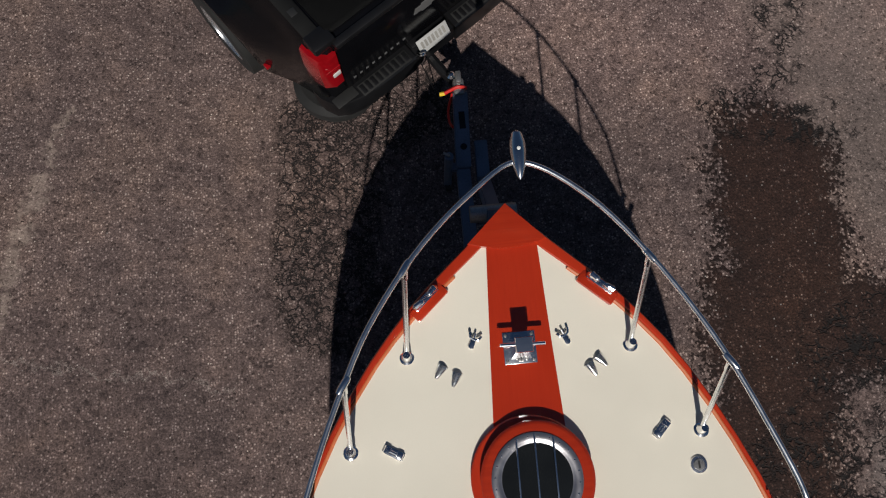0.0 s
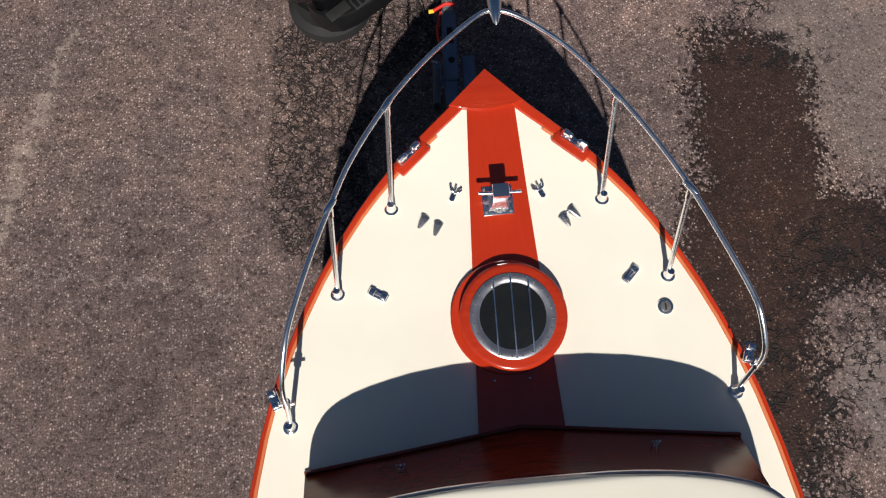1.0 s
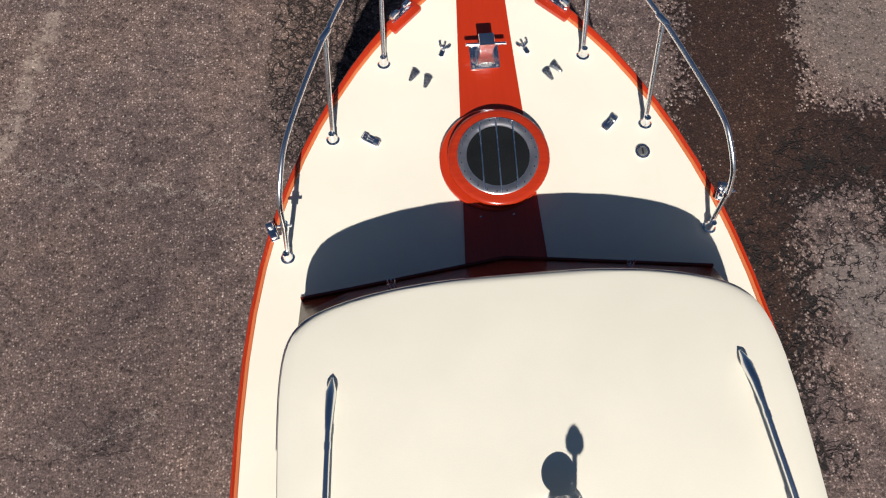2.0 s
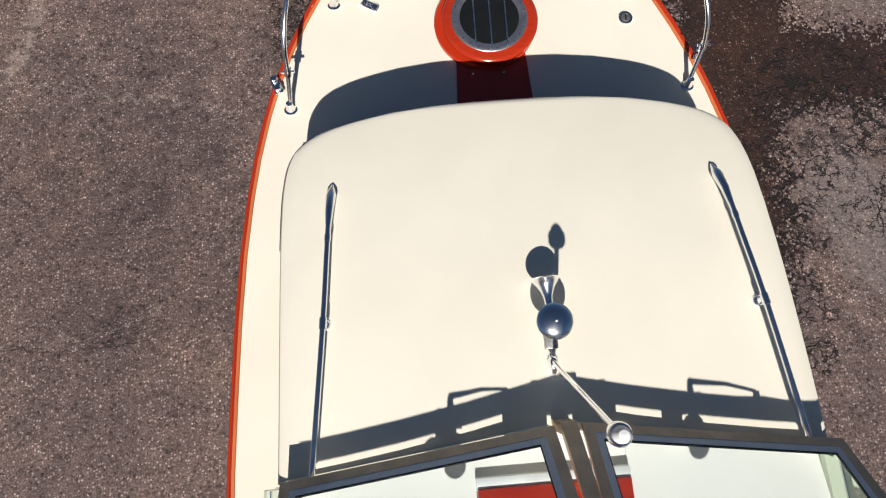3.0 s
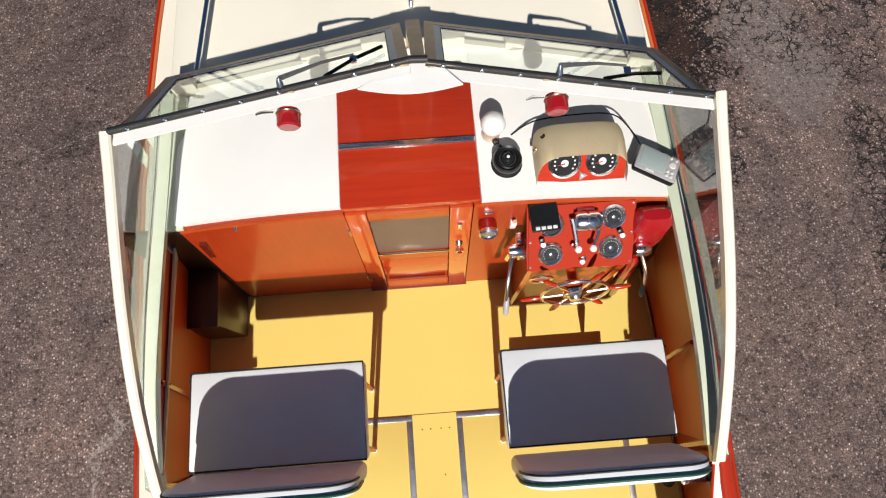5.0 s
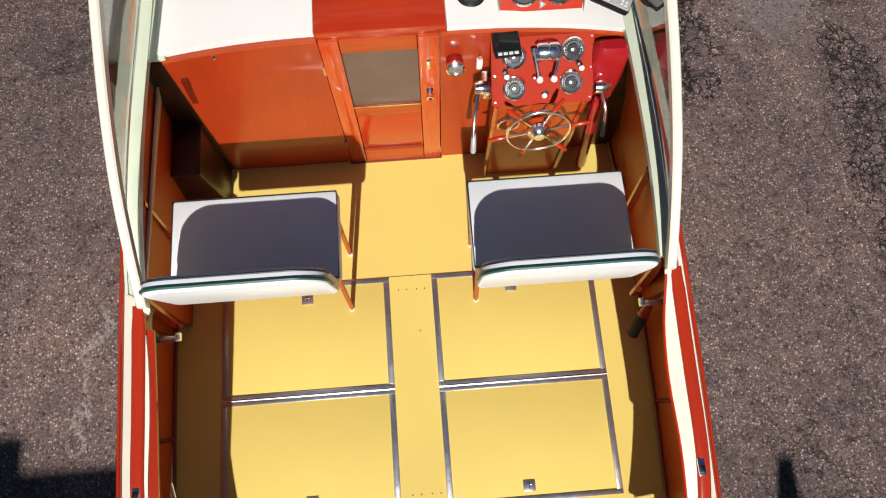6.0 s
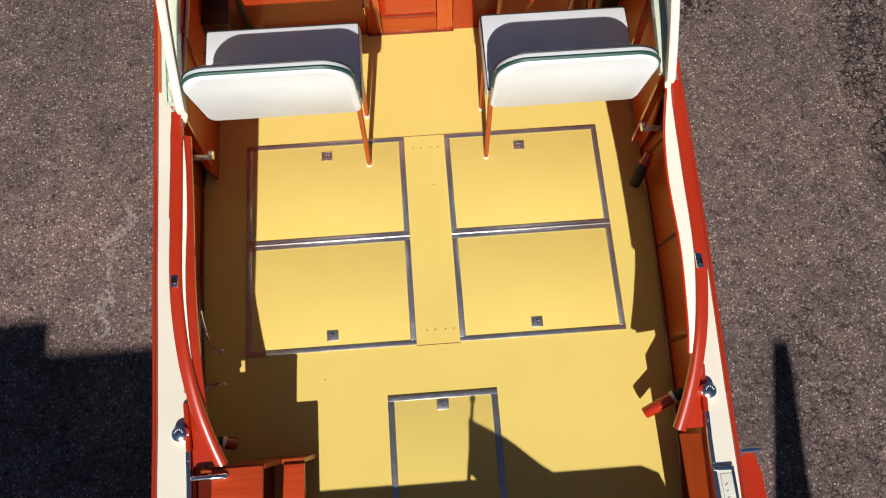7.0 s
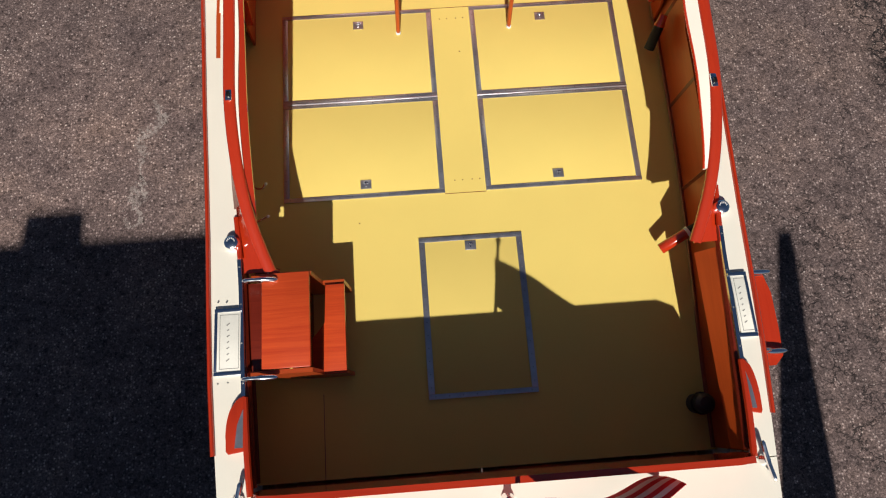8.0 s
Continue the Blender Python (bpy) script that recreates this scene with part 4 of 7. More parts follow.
# flush deck plate
v = thing("deck_plate", (0.685, -1.147, 1.6), "round chrome flush filler plate in the foredeck", "deck plate")
part("ring", lathe([(0, 0), (0.036, 0), (0.034, 0.006), (0.024, 0.007), (0.022, 0.004), (0, 0.004)], (0.685, -1.147, 1.6), n=28), M_STEEL, v)
part("cap", lathe([(0, 0.004), (0.021, 0.004), (0.020, 0.008), (0, 0.008)], (0.685, -1.147, 1.6), n=24), M_BAREMETAL, v, "dull grey cap")
part("slot", box(0.681, 0.689, -1.162, -1.132, 1.607, 1.6095, 0.0), M_SCREW, v)

# round hatch
HX, HY = -0.008, -1.135
rh = thing("round_hatch", (HX, HY, 1.6), "round red varnished deck hatch with a dark glass port", "hatch")
part("base_ring", lathe([(0, 0), (0.247, 0), (0.247, 0.016), (0.241, 0.022), (0.0, 0.022)], (HX, HY, 1.602), n=56), M_RED, rh)
part("gasket", lathe([(0, 0.022), (0.216, 0.022), (0.216, 0.040), (0.0, 0.040)], (HX + 0.012, HY, 1.602), n=56), M_PIPING, rh)
LX, LY, LZ = HX + 0.021, HY - 0.003, 1.602        # the lid sits a little off its base
part("lid_ring", lathe([(0.14, 0.034), (0.226, 0.034), (0.231, 0.039), (0.231, 0.050), (0.225, 0.057), (0.212, 0.060), (0.14, 0.060)], (LX, LY, LZ), n=64), M_REDX, rh, "red varnished lid ring")
part("port_rim", lathe([(0.138, 0.058), (0.184, 0.058), (0.184, 0.064), (0.180, 0.067), (0.154, 0.067), (0.150, 0.064), (0.138, 0.062)], (LX - 0.004, LY, LZ), n=64), M_ALU, rh, "brushed aluminium port rim")
part("glass", lathe([(0.0, 0.05), (0.150, 0.05), (0.150, 0.0625), (0.10, 0.064), (0.0, 0.065)], (LX - 0.004, LY, LZ), n=48), M_SMOKE, rh, "dark glass")
for dx in (-0.075, 0.0, 0.075):
    L_ = math.sqrt(0.176 ** 2 - dx ** 2)
    part("guard_bar", tube([(LX - 0.006 + dx, LY - L_, LZ + 0.066), (LX - 0.006 + dx, LY - L_ + 0.01, LZ + 0.074), (LX + dx, LY + L_ - 0.01, LZ + 0.074), (LX + dx, LY + L_, LZ + 0.066)], 0.0042, 8), M_STEEL, rh, "thin steel guard bar")
for k in range(24):
    a = 2 * math.pi * (k + 0.5) / 24
    part("screw", lathe([(0, 0), (0.0045, 0), (0.003, 0.002), (0, 0.002)], (LX - 0.004 + 0.170 * math.cos(a), LY + 0.170 * math.sin(a), LZ + 0.0668), n=8), M_CHROME, rh)
for x in (-0.09, 0.06):
    solo("deck_screw", lathe([(0, 0), (0.006, 0), (0.004, 0.003), (0, 0.003)], (x, -1.40, 1.607), n=8), M_CHROME, (x, -1.40, 1.607), "bright screw head in the king plank", "screw", "king plank screws")
# clasps on the cabin front
for x in (-0.50, 0.50):
    y = front_y(x) - 0.05
    c = thing("clasp", (x, y + 0.004, 1.74), "small chrome clasp on the dark cabin front", "clasp", "cabin front clasps")
    for k in (-1, 0, 1):
        part("finger", tube([(x + k * 0.006, y + 0.002, 1.745), (x + k * 0.016, y + 0.022, 1.755), (x + k * 0.014, y + 0.03, 1.775)], 0.004, 6), M_CHROME, c)
    part("foot", box(x - 0.014, x + 0.014, y - 0.004, y + 0.010, 1.725, 1.75, 0.003), M_CHROME, c)
# dark port lights in the cabin front
for x in (-0.42, 0.44):
    y = front_y(x) - 0.108
    c = thing("front_window", (x, y, 1.9), "dark oblong window in the cabin front", "window", "cabin front windows")
    m = Matrix.Translation((x, y - 0.004, 1.915)) @ rot(20, 0, -7 if x > 0 else 7).to_4x4()
    b = bmesh.new()
    pts = [(0.17 * (abs(math.cos(a)) ** 0.5) * (1 if math.cos(a) >= 0 else -1), 0.0, 0.04 * (abs(math.sin(a)) ** 0.6) * (1 if math.sin(a) >= 0 else -1)) for a in [2 * math.pi * k / 28 for k in range(28)]]
    rings(b, [[(px, 0.012 * d, pz) for px, _, pz in pts] for d in (0, 1)])
    b.transform(m)
    part("pane", b, M_SMOKE, c)

# ---- cabin roof fittings ----
for side, path in ((-1, [(-0.714, -2.105), (-0.752, -2.595), (-0.802, -3.07)]), (1, [(0.745, -2.128), (0.805, -2.628), (0.855, -3.08)])):
    g = thing("grab_rail", (path[1][0], path[1][1], roof_at(*path[1])), "long chrome grab rail on the cabin roof", "grab rail", "roof grab rails")
    pts = [Vector((x, y, roof_at(x, y) + 0.05)) for x, y in path]
    d = (pts[1] - pts[0]).normalized()
    line = [pts[0] + d * 0.13, pts[0] + d * 0.25, pts[1], pts[2] + (pts[2] - pts[1]).normalized() * 0.03]
    part("bar", tube(smooth_line(line, 4), 0.0105, 12), M_CHROME, g)
    x, y = path[0]
    front = Vector((x, y, roof_at(x, y)))
    part("front_foot", tube([front + d * 0.16 + Vector((0, 0, 0.050)), front + d * 0.07 + Vector((0, 0, 0.044)), front + d * 0.01 + Vector((0, 0, 0.026)), front + d * -0.04 + Vector((0, 0, 0.006))], [0.010, 0.016, 0.020, 0.004], 12), M_CHROME, g, "teardrop chrome foot")
    part("front_joint", tube([pts[0] + d * 0.17, pts[0] + d * 0.195], 0.0125, 12), M_CHROME, g)
    x, y = path[1]
    z = roof_at(x, y)
    part("middle_foot", lathe([(0, 0), (0.022, 0), (0.020, 0.006), (0.010, 0.014), (0.009, 0.045), (0, 0.05)], (x, y, z), n=14), M_CHROME, g)
    part("middle_joint", tube([pts[1] - d * 0.02, pts[1] + d * 0.02], 0.014, 12), M_CHROME, g)

# horn
RZ = roof_at(0.02, -2.6)
h = thing("horn", (0.03, -2.62, RZ), "chrome trumpet horn on the cabin roof", "horn")
HZ = RZ + 0.079
part("trumpet", lathe([(0.012, 0), (0.013, 0.06), (0.017, 0.09), (0.030, 0.12), (0.047, 0.145), (0.056, 0.150), (0.052, 0.150), (0.024, 0.125), (0.0, 0.10)], (0.031, -2.656, HZ - 0.014), axis=(-0.03, 1, -0.04), n=28), M_CHROME, h)
part("body", lathe([(0, 0), (0.057, 0), (0.062, 0.008), (0.062, 0.018), (0.053, 0.028), (0.031, 0.036), (0, 0.039)], (0.034, -2.657, HZ + 0.012), axis=(0, -0.12, 1), n=32), M_CHROME, h, "round domed chrome diaphragm cover")
part("cover_pin", lathe([(0, 0.034), (0.004, 0.034), (0.004, 0.040), (0, 0.041)], (0.034, -2.657, HZ + 0.014), axis=(0, -0.12, 1), n=8), M_BALL, h)
part("bracket", box(0.008, 0.054, -2.745, -2.655, RZ - 0.004, RZ + 0.020, 0.006), M_BAREMETAL, h)
part("pedestal", lathe([(0, 0), (0.02, 0), (0.016, 0.05), (0.014, 0.11), (0, 0.12)], (0.032, -2.67, RZ), n=16), M_CHROME, h)
# stern light on its raked arm
lz = roof_at(0.03, -2.78)
lg = thing("anchor_light", (0.03, -2.79, lz), "all-round light on a raked chrome arm on the cabin roof", "light")
b = bmesh.new()
loops = []
for z, k in ((0, 1.0), (0.008, 0.96), (0.02, 0.6)):
    loops.append([(0.030 + 0.019 * k * math.sin(a), -2.79 + (0.026 if math.cos(a) > 0 else 0.042 * abs(math.cos(a)) ** 0.3) * math.cos(a) * k, lz + z) for a in [2 * math.pi * j / 24 for j in range(24)]])
rings(b, loops)
part("foot", b, M_CHROME, lg, "leaf-shaped chrome foot")
part("arm", tube([(0.030, -2.785, lz + 0.01), (0.036, -2.82, lz + 0.09), (0.055, -2.985, 2.69)], 0.0085, 10), M_CHROME, lg)
part("lamp_body", lathe([(0, 0), (0.018, 0), (0.031, 0.008), (0.031, 0.024), (0.027, 0.030), (0, 0.030)], (0.055, -2.992, 2.69), n=28), M_CHROME, lg)
part("lens", lathe([(0, 0.03), (0.022, 0.03), (0.021, 0.044), (0.013, 0.056), (0, 0.060)], (0.055, -2.992, 2.69), n=24), M_BALL, lg, "frosted white lens")
part("hook", tube(smooth_line([(0.024, -2.75, RZ + 0.02), (0.018, -2.765, RZ + 0.03), (0.030, -2.775, RZ + 0.02)], 4), 0.004, 6), M_CHROME, lg)

# ---- windshield ----
ws = thing("windshield", (0.03, -3.25, 2.2), "raked two-pane windshield in a dark screwed frame", "windshield")
CORNERS = {-1: [(-0.898, -3.100, 2.165), (-0.016, -2.990, 2.245), (0.014, -3.360, 2.580), (-0.890, -3.490, 2.508)],
           1: [(0.072, -2.988, 2.245), (0.940, -3.112, 2.165), (0.968, -3.500, 2.485), (0.062, -3.360, 2.575)]}
for side in (-1, 1):
    c = [Vector(p) for p in CORNERS[side]]
    if side == -1:
        c = [c[1], c[0], c[3], c[2]][::-1]
    nrm = (c[1] - c[0]).cross(c[2] - c[1]).normalized()
    # flatten to one plane
    mid = sum(c, Vector()) / 4
    c = [p - nrm * (p - mid).dot(nrm) for p in c]
    fr = part("outer_frame", rim(c, 0.034, 0.012, nrm), M_BRONZE, ws, "dark bronze outer frame", smooth=False)
    part("inner_frame", rim([p + nrm * 0.001 for p in c], 0.024, 0.009, nrm, shrink=0.033), M_GREYFRAME, ws, "grey inner frame", smooth=False)
    gl = part("pane", pane([p + nrm * 0.003 for p in c], nrm, 0.052, 0.004), M_GLASS, ws, "clear pane", smooth=False)
    gl.visible_shadow = False
    part("seal", rim([p + nrm * 0.002 for p in c], 0.006, 0.009, nrm, shrink=0.055), M_PIPING, ws, smooth=False)
    # screws round the frame
    bm = bmesh.new()
    for i in range(4):
        a, b = c[i], c[(i + 1) % 4]
        cin = (mid - (a + b) / 2).normalized() * 0.016
        n_ = max(3, int((b - a).length / 0.075))
        for k in range(n_):
            p = a + (b - a) * (k + 0.5) / n_ + cin + nrm * 0.012
            lathe([(0, 0), (0.0055, 0), (0.004, 0.002), (0, 0.0025)], p, axis=nrm, n=6, bm=bm)
    tagged(part("screws", bm, M_SCREW, fr), kind="stuff")
    tops = sorted(c, key=lambda p: -p.z)[:2]
    ti, to = sorted(tops, key=lambda p: abs(p.x - 0.04))
    lift = Vector((0, -0.008, 0.033))
    ti, to = ti + lift, to + lift
    for f_, w_ in ((0.06, 0.05), (0.43, 0.042), (0.97, 0.012)):
        q = ti.lerp(to, f_)
        part("bar_bracket", box(q.x - w_, q.x + w_, q.y - 0.008, q.y + 0.008, q.z - 0.048, q.z + 0.004, 0.002), M_BRONZE, ws)
    part("top_bar", tube([ti, to], 0.0115, 10), M_SCREW, ws, "dark top bar")
    part("bead", tube([ti + Vector((0, -0.006, 0.0095)), to + Vector((0, -0.006, 0.0095))], 0.0028, 8), M_BRIGHTBAR, ws, "bright bead along the top bar")
    for k in range(8):
        p = ti + (to - ti) * (k + 0.45) / 8 + Vector((0, -0.010, 0.010))
        part("snap_stud", lathe([(0, 0), (0.007, 0.0), (0.007, 0.006), (0.005, 0.010), (0, 0.011)], p, axis=(0, -0.8, 0.6), n=10), M_CHROME, ws, "small chrome snap stud")
    # shelf that carries the frame, cream
    bases = sorted(c, key=lambda p: p.z)[:2]
    bi, bo = sorted(bases, key=lambda p: abs(p.x - 0.04))
    for f0, f1, drop in ((0.0, 0.17, 0.002), (0.171, 0.349, 0.085), (0.35, 0.43, 0.002), (0.431, 0.899, 0.085), (0.90, 1.0, 0.002)):
        bm = bmesh.new()
        rings(bm, [[p + Vector((0, -0.004, -drop)), p + Vector((0, -0.002, -0.20)), p + Vector((0, -0.03, -0.20)), p + Vector((0, -0.028, 0.006 - drop))] for p in (bi.lerp(bo, f0), bi.lerp(bo, f1))])
        part("base_shelf" if drop > 0.05 else "base_foot", bm, M_FRAMECREAM, ws, "cream painted base under the frame", smooth=False)
    # cream header board behind the top bar
    bm = bmesh.new()
    rings(bm, [[p + Vector((0, 0.0, -0.010)), p + Vector((0, -0.042, -0.009)), p + Vector((0, -0.042, -0.016)), p + Vector((0, 0.0, -0.017))] for p in (ti, to.lerp(ti, 0.012))])
    part("header", bm, M_WHITE, ws, "white painted header strip", smooth=False)
bm = bmesh.new()
rings(bm, [[(0.0, -2.975, 2.08), (0.06, -2.975, 2.08), (0.06, -3.01, 2.08), (0.0, -3.01, 2.08)], [(0.004, -2.982, 2.252), (0.056, -2.982, 2.252), (0.056, -3.017, 2.252), (0.004, -3.017, 2.252)],
           [(0.022, -3.335, 2.575), (0.06, -3.335, 2.575), (0.06, -3.37, 2.565), (0.022, -3.37, 2.565)]])
part("centre_post", bm, M_BRONZE, ws, "bronze centre post", smooth=False)

part("bar_joint", tube([(0.010, -3.368, 2.613), (0.066, -3.368, 2.609)], 0.0118, 10), M_SCREW, ws)
part("header_middle", slab([(-0.02, -3.376), (0.04, -3.368), (0.10, -3.376)] + [(0.166 - 0.31 * k / 12, -3.442 - 0.006 * (1 - k / 12) - 0.022 * math.sin(math.pi * k / 12)) for k in range(13)], 2.588, 2.595), M_WHITE, ws)
# wipers hang from the top bar
for side, piv, tip, b0, b1 in ((-1, (-0.370, -3.415, 2.572), (-0.165, -3.275, 2.452), (-0.252, -3.361, 2.492), (-0.075, -3.222, 2.420)),
                               (1, (0.458, -3.424, 2.560), (0.698, -3.372, 2.445), (0.605, -3.440, 2.510), (0.835, -3.364, 2.385))):
    w = thing("wiper", piv, "black windshield wiper hung from the top bar", "wiper", "windshield wipers")
    up = Vector((0, 0.55, 0.83)) * 0.035
    part("pivot", lathe([(0, 0), (0.012, 0), (0.010, 0.02), (0.006, 0.032), (0, 0.034)], Vector(piv) + Vector((0, 0.0, 0.01)), axis=(0, 0.5, 0.86), n=12), M_CHROME, w)
    part("arm", tube([Vector(piv) + up, Vector(piv) * 0.45 + Vector(tip) * 0.55 + up * 1.2, Vector(tip) + up], [0.008, 0.005, 0.004], 8), M_BAREMETAL, w, "thin grey wiper arm")
    part("blade", tube([Vector(b0) + up * 0.75, Vector(b0) * 0.5 + Vector(b1) * 0.5 + up * 0.95, Vector(b1) + up * 0.75], 0.0065, 6), M_RUBBER, w, "black rubber blade")
    part("clip", box(tip[0] - 0.012, tip[0] + 0.012, tip[1] - 0.012, tip[1] + 0.012, tip[2] + 0.025, tip[2] + 0.038, 0.003), M_CHROME, w)
# wiper motors inside the top bar
for x, y, z in ((-0.364, -3.490, 2.470), (0.452, -3.498, 2.468)):
    w = thing("wiper_motor", (x, y, z), "red round wiper motor behind the windshield header", "wiper motor", "wiper motors")
    part("body", lathe([(0, 0), (0.030, 0), (0.036, 0.006), (0.036, 0.048), (0.033, 0.056), (0, 0.058)], (x, y - 0.021, z + 0.042), axis=(0, 1, 0.1), n=28), M_REDPLASTIC, w)
    part("end_ring", tube([(x + 0.036 * math.cos(a), y + 0.020, z + 0.0475 + 0.036 * math.sin(a)) for a in [2 * math.pi * k / 24 for k in range(25)]], 0.003, 6), M_BRIGHTBAR, w)
    part("lever", tube([(x - 0.04, y + 0.02, z + 0.07), (x - 0.075, y + 0.025, z + 0.065), (x - 0.095, y + 0.02, z + 0.06)], [0.003, 0.006, 0.003], 6), M_CHROME, w)

# side windows: frame falling aft, sill, pane
for side in (-1, 1):
    o = thing("side_window", (side * 0.96 + CEN, -4.0, 2.1), "glazed side window with a cream frame falling aft", "window", "side windows")
    X = lambda v: side * v + CEN + 0.006
    top = [(X(0.925), -3.50, 2.525), (X(0.926), -3.62, 2.485), (X(0.934), -3.80, 2.42), (X(0.946), -4.02, 2.325), (X(0.955), -4.25, 2.21), (X(0.960), -4.45, 2.085), (X(0.960), -4.615, 1.975)]
    tl = smooth_line(top, 4)
    XS = X if side > 0 else (lambda v: -v - 0.010)
    sill = [(XS(0.905), -3.13, 2.085), (XS(0.918), -3.5, 2.075), (XS(0.935), -3.9, 2.065), (XS(0.945), -4.25, 2.035), (XS(0.955), -4.56, 1.955)]
    sl = smooth_line(sill, 6)
    bm = bmesh.new()
    rings(bm, [[p + Vector((-0.017, 0, -0.012)), p + Vector((0.017, 0, -0.012)), p + Vector((0.017, 0, 0.016)), p + Vector((0.011, 0, 0.022)), p + Vector((-0.011, 0, 0.022)), p + Vector((-0.017, 0, 0.016))] for p in tl])
    part("top_frame", bm, M_FRAMECREAM, o)
    bm = bmesh.new()
    rings(bm, [[p + Vector((side * 0.045, 0, -0.02)), p + Vector((-side * 0.018, 0, -0.02)), p + Vector((-side * 0.018, 0, 0.006)), p + Vector((side * 0.045, 0, 0.008))] for k, p in enumerate(sl)])
    part("sill", bm, M_SILL, o, "pale sill bar")
    part("channel", tube([p + Vector((side * 0.030, 0, 0.010)) for p in sl], 0.004, 6), M_STEEL, o, "bright glazing channel")
    # pane between windshield corner, sill and top frame
    bm = bmesh.new()
    lo, hi = [], []
    for k in range(15):
        y = -3.20 - 1.38 * k / 14
        i = min(range(len(sl)), key=lambda q: abs(sl[q].y - y))
        if y > -3.5:
            f = (-3.10 - y) / 0.40
            t_ = Vector((X(0.905 + 0.012 * f), y, 2.14 + (2.525 - 2.14) * f))
        else:
            j = max([q for q in range(len(tl)) if tl[q].y >= y - 1e-6], default=0)
            n2 = min(j + 1, len(tl) - 1)
            f = 0 if n2 == j else (tl[j].y - y) / max(1e-6, tl[j].y - tl[n2].y)
            t_ = tl[j].lerp(tl[n2], f)
        j = max([q for q in range(len(sl)) if sl[q].y >= y - 1e-6], default=0)
        n2 = min(j + 1, len(sl) - 1)
        f = 0 if n2 == j else (sl[j].y - y) / max(1e-6, sl[j].y - sl[n2].y)
        s_ = sl[j].lerp(sl[n2], f)
        lo.append(s_ + Vector((side * 0.030, 0, 0.008)))
        hi.append(t_)
    sheet([lo, hi], 0.004, bm, down=(side, 0, 0))
    gl = part("pane", bm, M_SIDEGLASS, o, "water-spotted pane")
    gl.visible_shadow = False
    # painted board between sill and side deck
    bm = bmesh.new()
    rows = [[p + Vector((side * 0.002, 0, -0.018)) for p in sl], [p + Vector((side * 0.012, 0, -0.075)) for p in sl]]
    sheet(rows, 0.022, bm, down=(side, 0, 0))
    part("lower_board", bm, M_FRAMECREAM, o, "cream board below the sill")
    bm = bmesh.new()
    sl2 = [p for p in sl if p.y < -3.66]
    rows = [[p + Vector((side * 0.016, 0, -0.070)) for p in sl2], [Vector((X(1.04), p.y, 1.60)) for p in sl2], [Vector((X(1.095), p.y, 1.30)) for p in sl2], [Vector((X(1.10), p.y, 1.165)) for p in sl2]]
    sheet(rows, 0.012, bm, down=(side, 0, 0))
    part("side_panel", bm, M_ORANGE, o, "glossy varnished side panel")
    bm = bmesh.new()
    sheet([[Vector((X(0.975), -3.66, 1.9)), Vector((X(1.0), -4.56, 1.88))], [Vector((X(1.075), -3.66, 1.585)), Vector((X(1.10), -4.56, 1.585))]], 0.01, bm, down=(side, 0, 0))
    part("outer_board", bm, M_FRAMECREAM, o, "cream outer board")
    # end piece down to the coaming
    bm = bmesh.new()
    rings(bm, [[(X(0.945), -4.52, 1.99), (X(0.985), -4.52, 1.99), (X(0.985), -4.625, 1.955), (X(0.945), -4.625, 1.955)],
               [(X(1.035), -4.5, 1.78), (X(1.065), -4.5, 1.78), (X(1.075), -4.655, 1.80), (X(1.035), -4.655, 1.80)],
               [(X(1.115), -4.5, 1.59), (X(1.15), -4.5, 1.59), (X(1.15), -4.67, 1.59), (X(1.115), -4.67, 1.59)]])
    part("end_post", bm, M_FRAMECREAM, o, "cream end post", smooth=False)
    cl = part("latch", lathe([(0, 0), (0.012, 0), (0.010, 0.012), (0.004, 0.02), (0, 0.021)], (X(0.905), -3.36, 2.28), axis=(-side, 0, 0.3), n=12), M_CHROME, o, "chrome window latch")
    part("latch_lever", tube([(X(0.89), -3.35, 2.285), (X(0.865), -3.37, 2.29), (X(0.83), -3.365, 2.285)], [0.005, 0.006, 0.004], 8), M_CHROME, cl)

# ---- companionway door ----
door = thing("cabin_door", (-0.03, BY, SOLE), "varnished mahogany cabin door with a dark screened window", "door")
part("stile", leaning(box(-0.262, -0.185, BY - 0.018, BY + 0.014, SOLE + 0.004, 2.12, 0.004)), M_REDZ, door)
part("stile", leaning(box(0.118, 0.202, BY - 0.018, BY + 0.014, SOLE + 0.004, 2.12, 0.004)), M_REDZ, door)
part("top_rail", leaning(box(-0.183, 0.116, BY - 0.017, BY + 0.013, 2.045, 2.12, 0.004)), M_ORANGEX, door)
part("lock_rail", leaning(box(-0.183, 0.116, BY - 0.017, BY + 0.013, 1.595, 1.675, 0.004)), M_ORANGEX, door)
part("bottom_rail", leaning(box(-0.183, 0.116, BY - 0.017, BY + 0.013, SOLE + 0.004, 1.275, 0.004)), M_ORANGEX, door)
part("panel", leaning(box(-0.183, 0.116, BY - 0.006, BY + 0.006, 1.273, 1.597, 0.003)), M_REDX, door, "recessed mahogany panel")
part("window", leaning(box(-0.183, 0.116, BY - 0.004, BY + 0.004, 1.673, 2.047, 0.0)), M_DOORGLASS, door, "dark brown screened window")
part("window_bead", leaning(box(-0.185, 0.118, BY - 0.021, BY - 0.012, 1.668, 1.679, 0.002)), M_BRIGHTBAR, door, "bright bead")
part("panel_bead", leaning(box(-0.172, 0.106, BY - 0.012, BY - 0.006, 1.283, 1.291, 0.002)), M_TRIMWOOD, door)
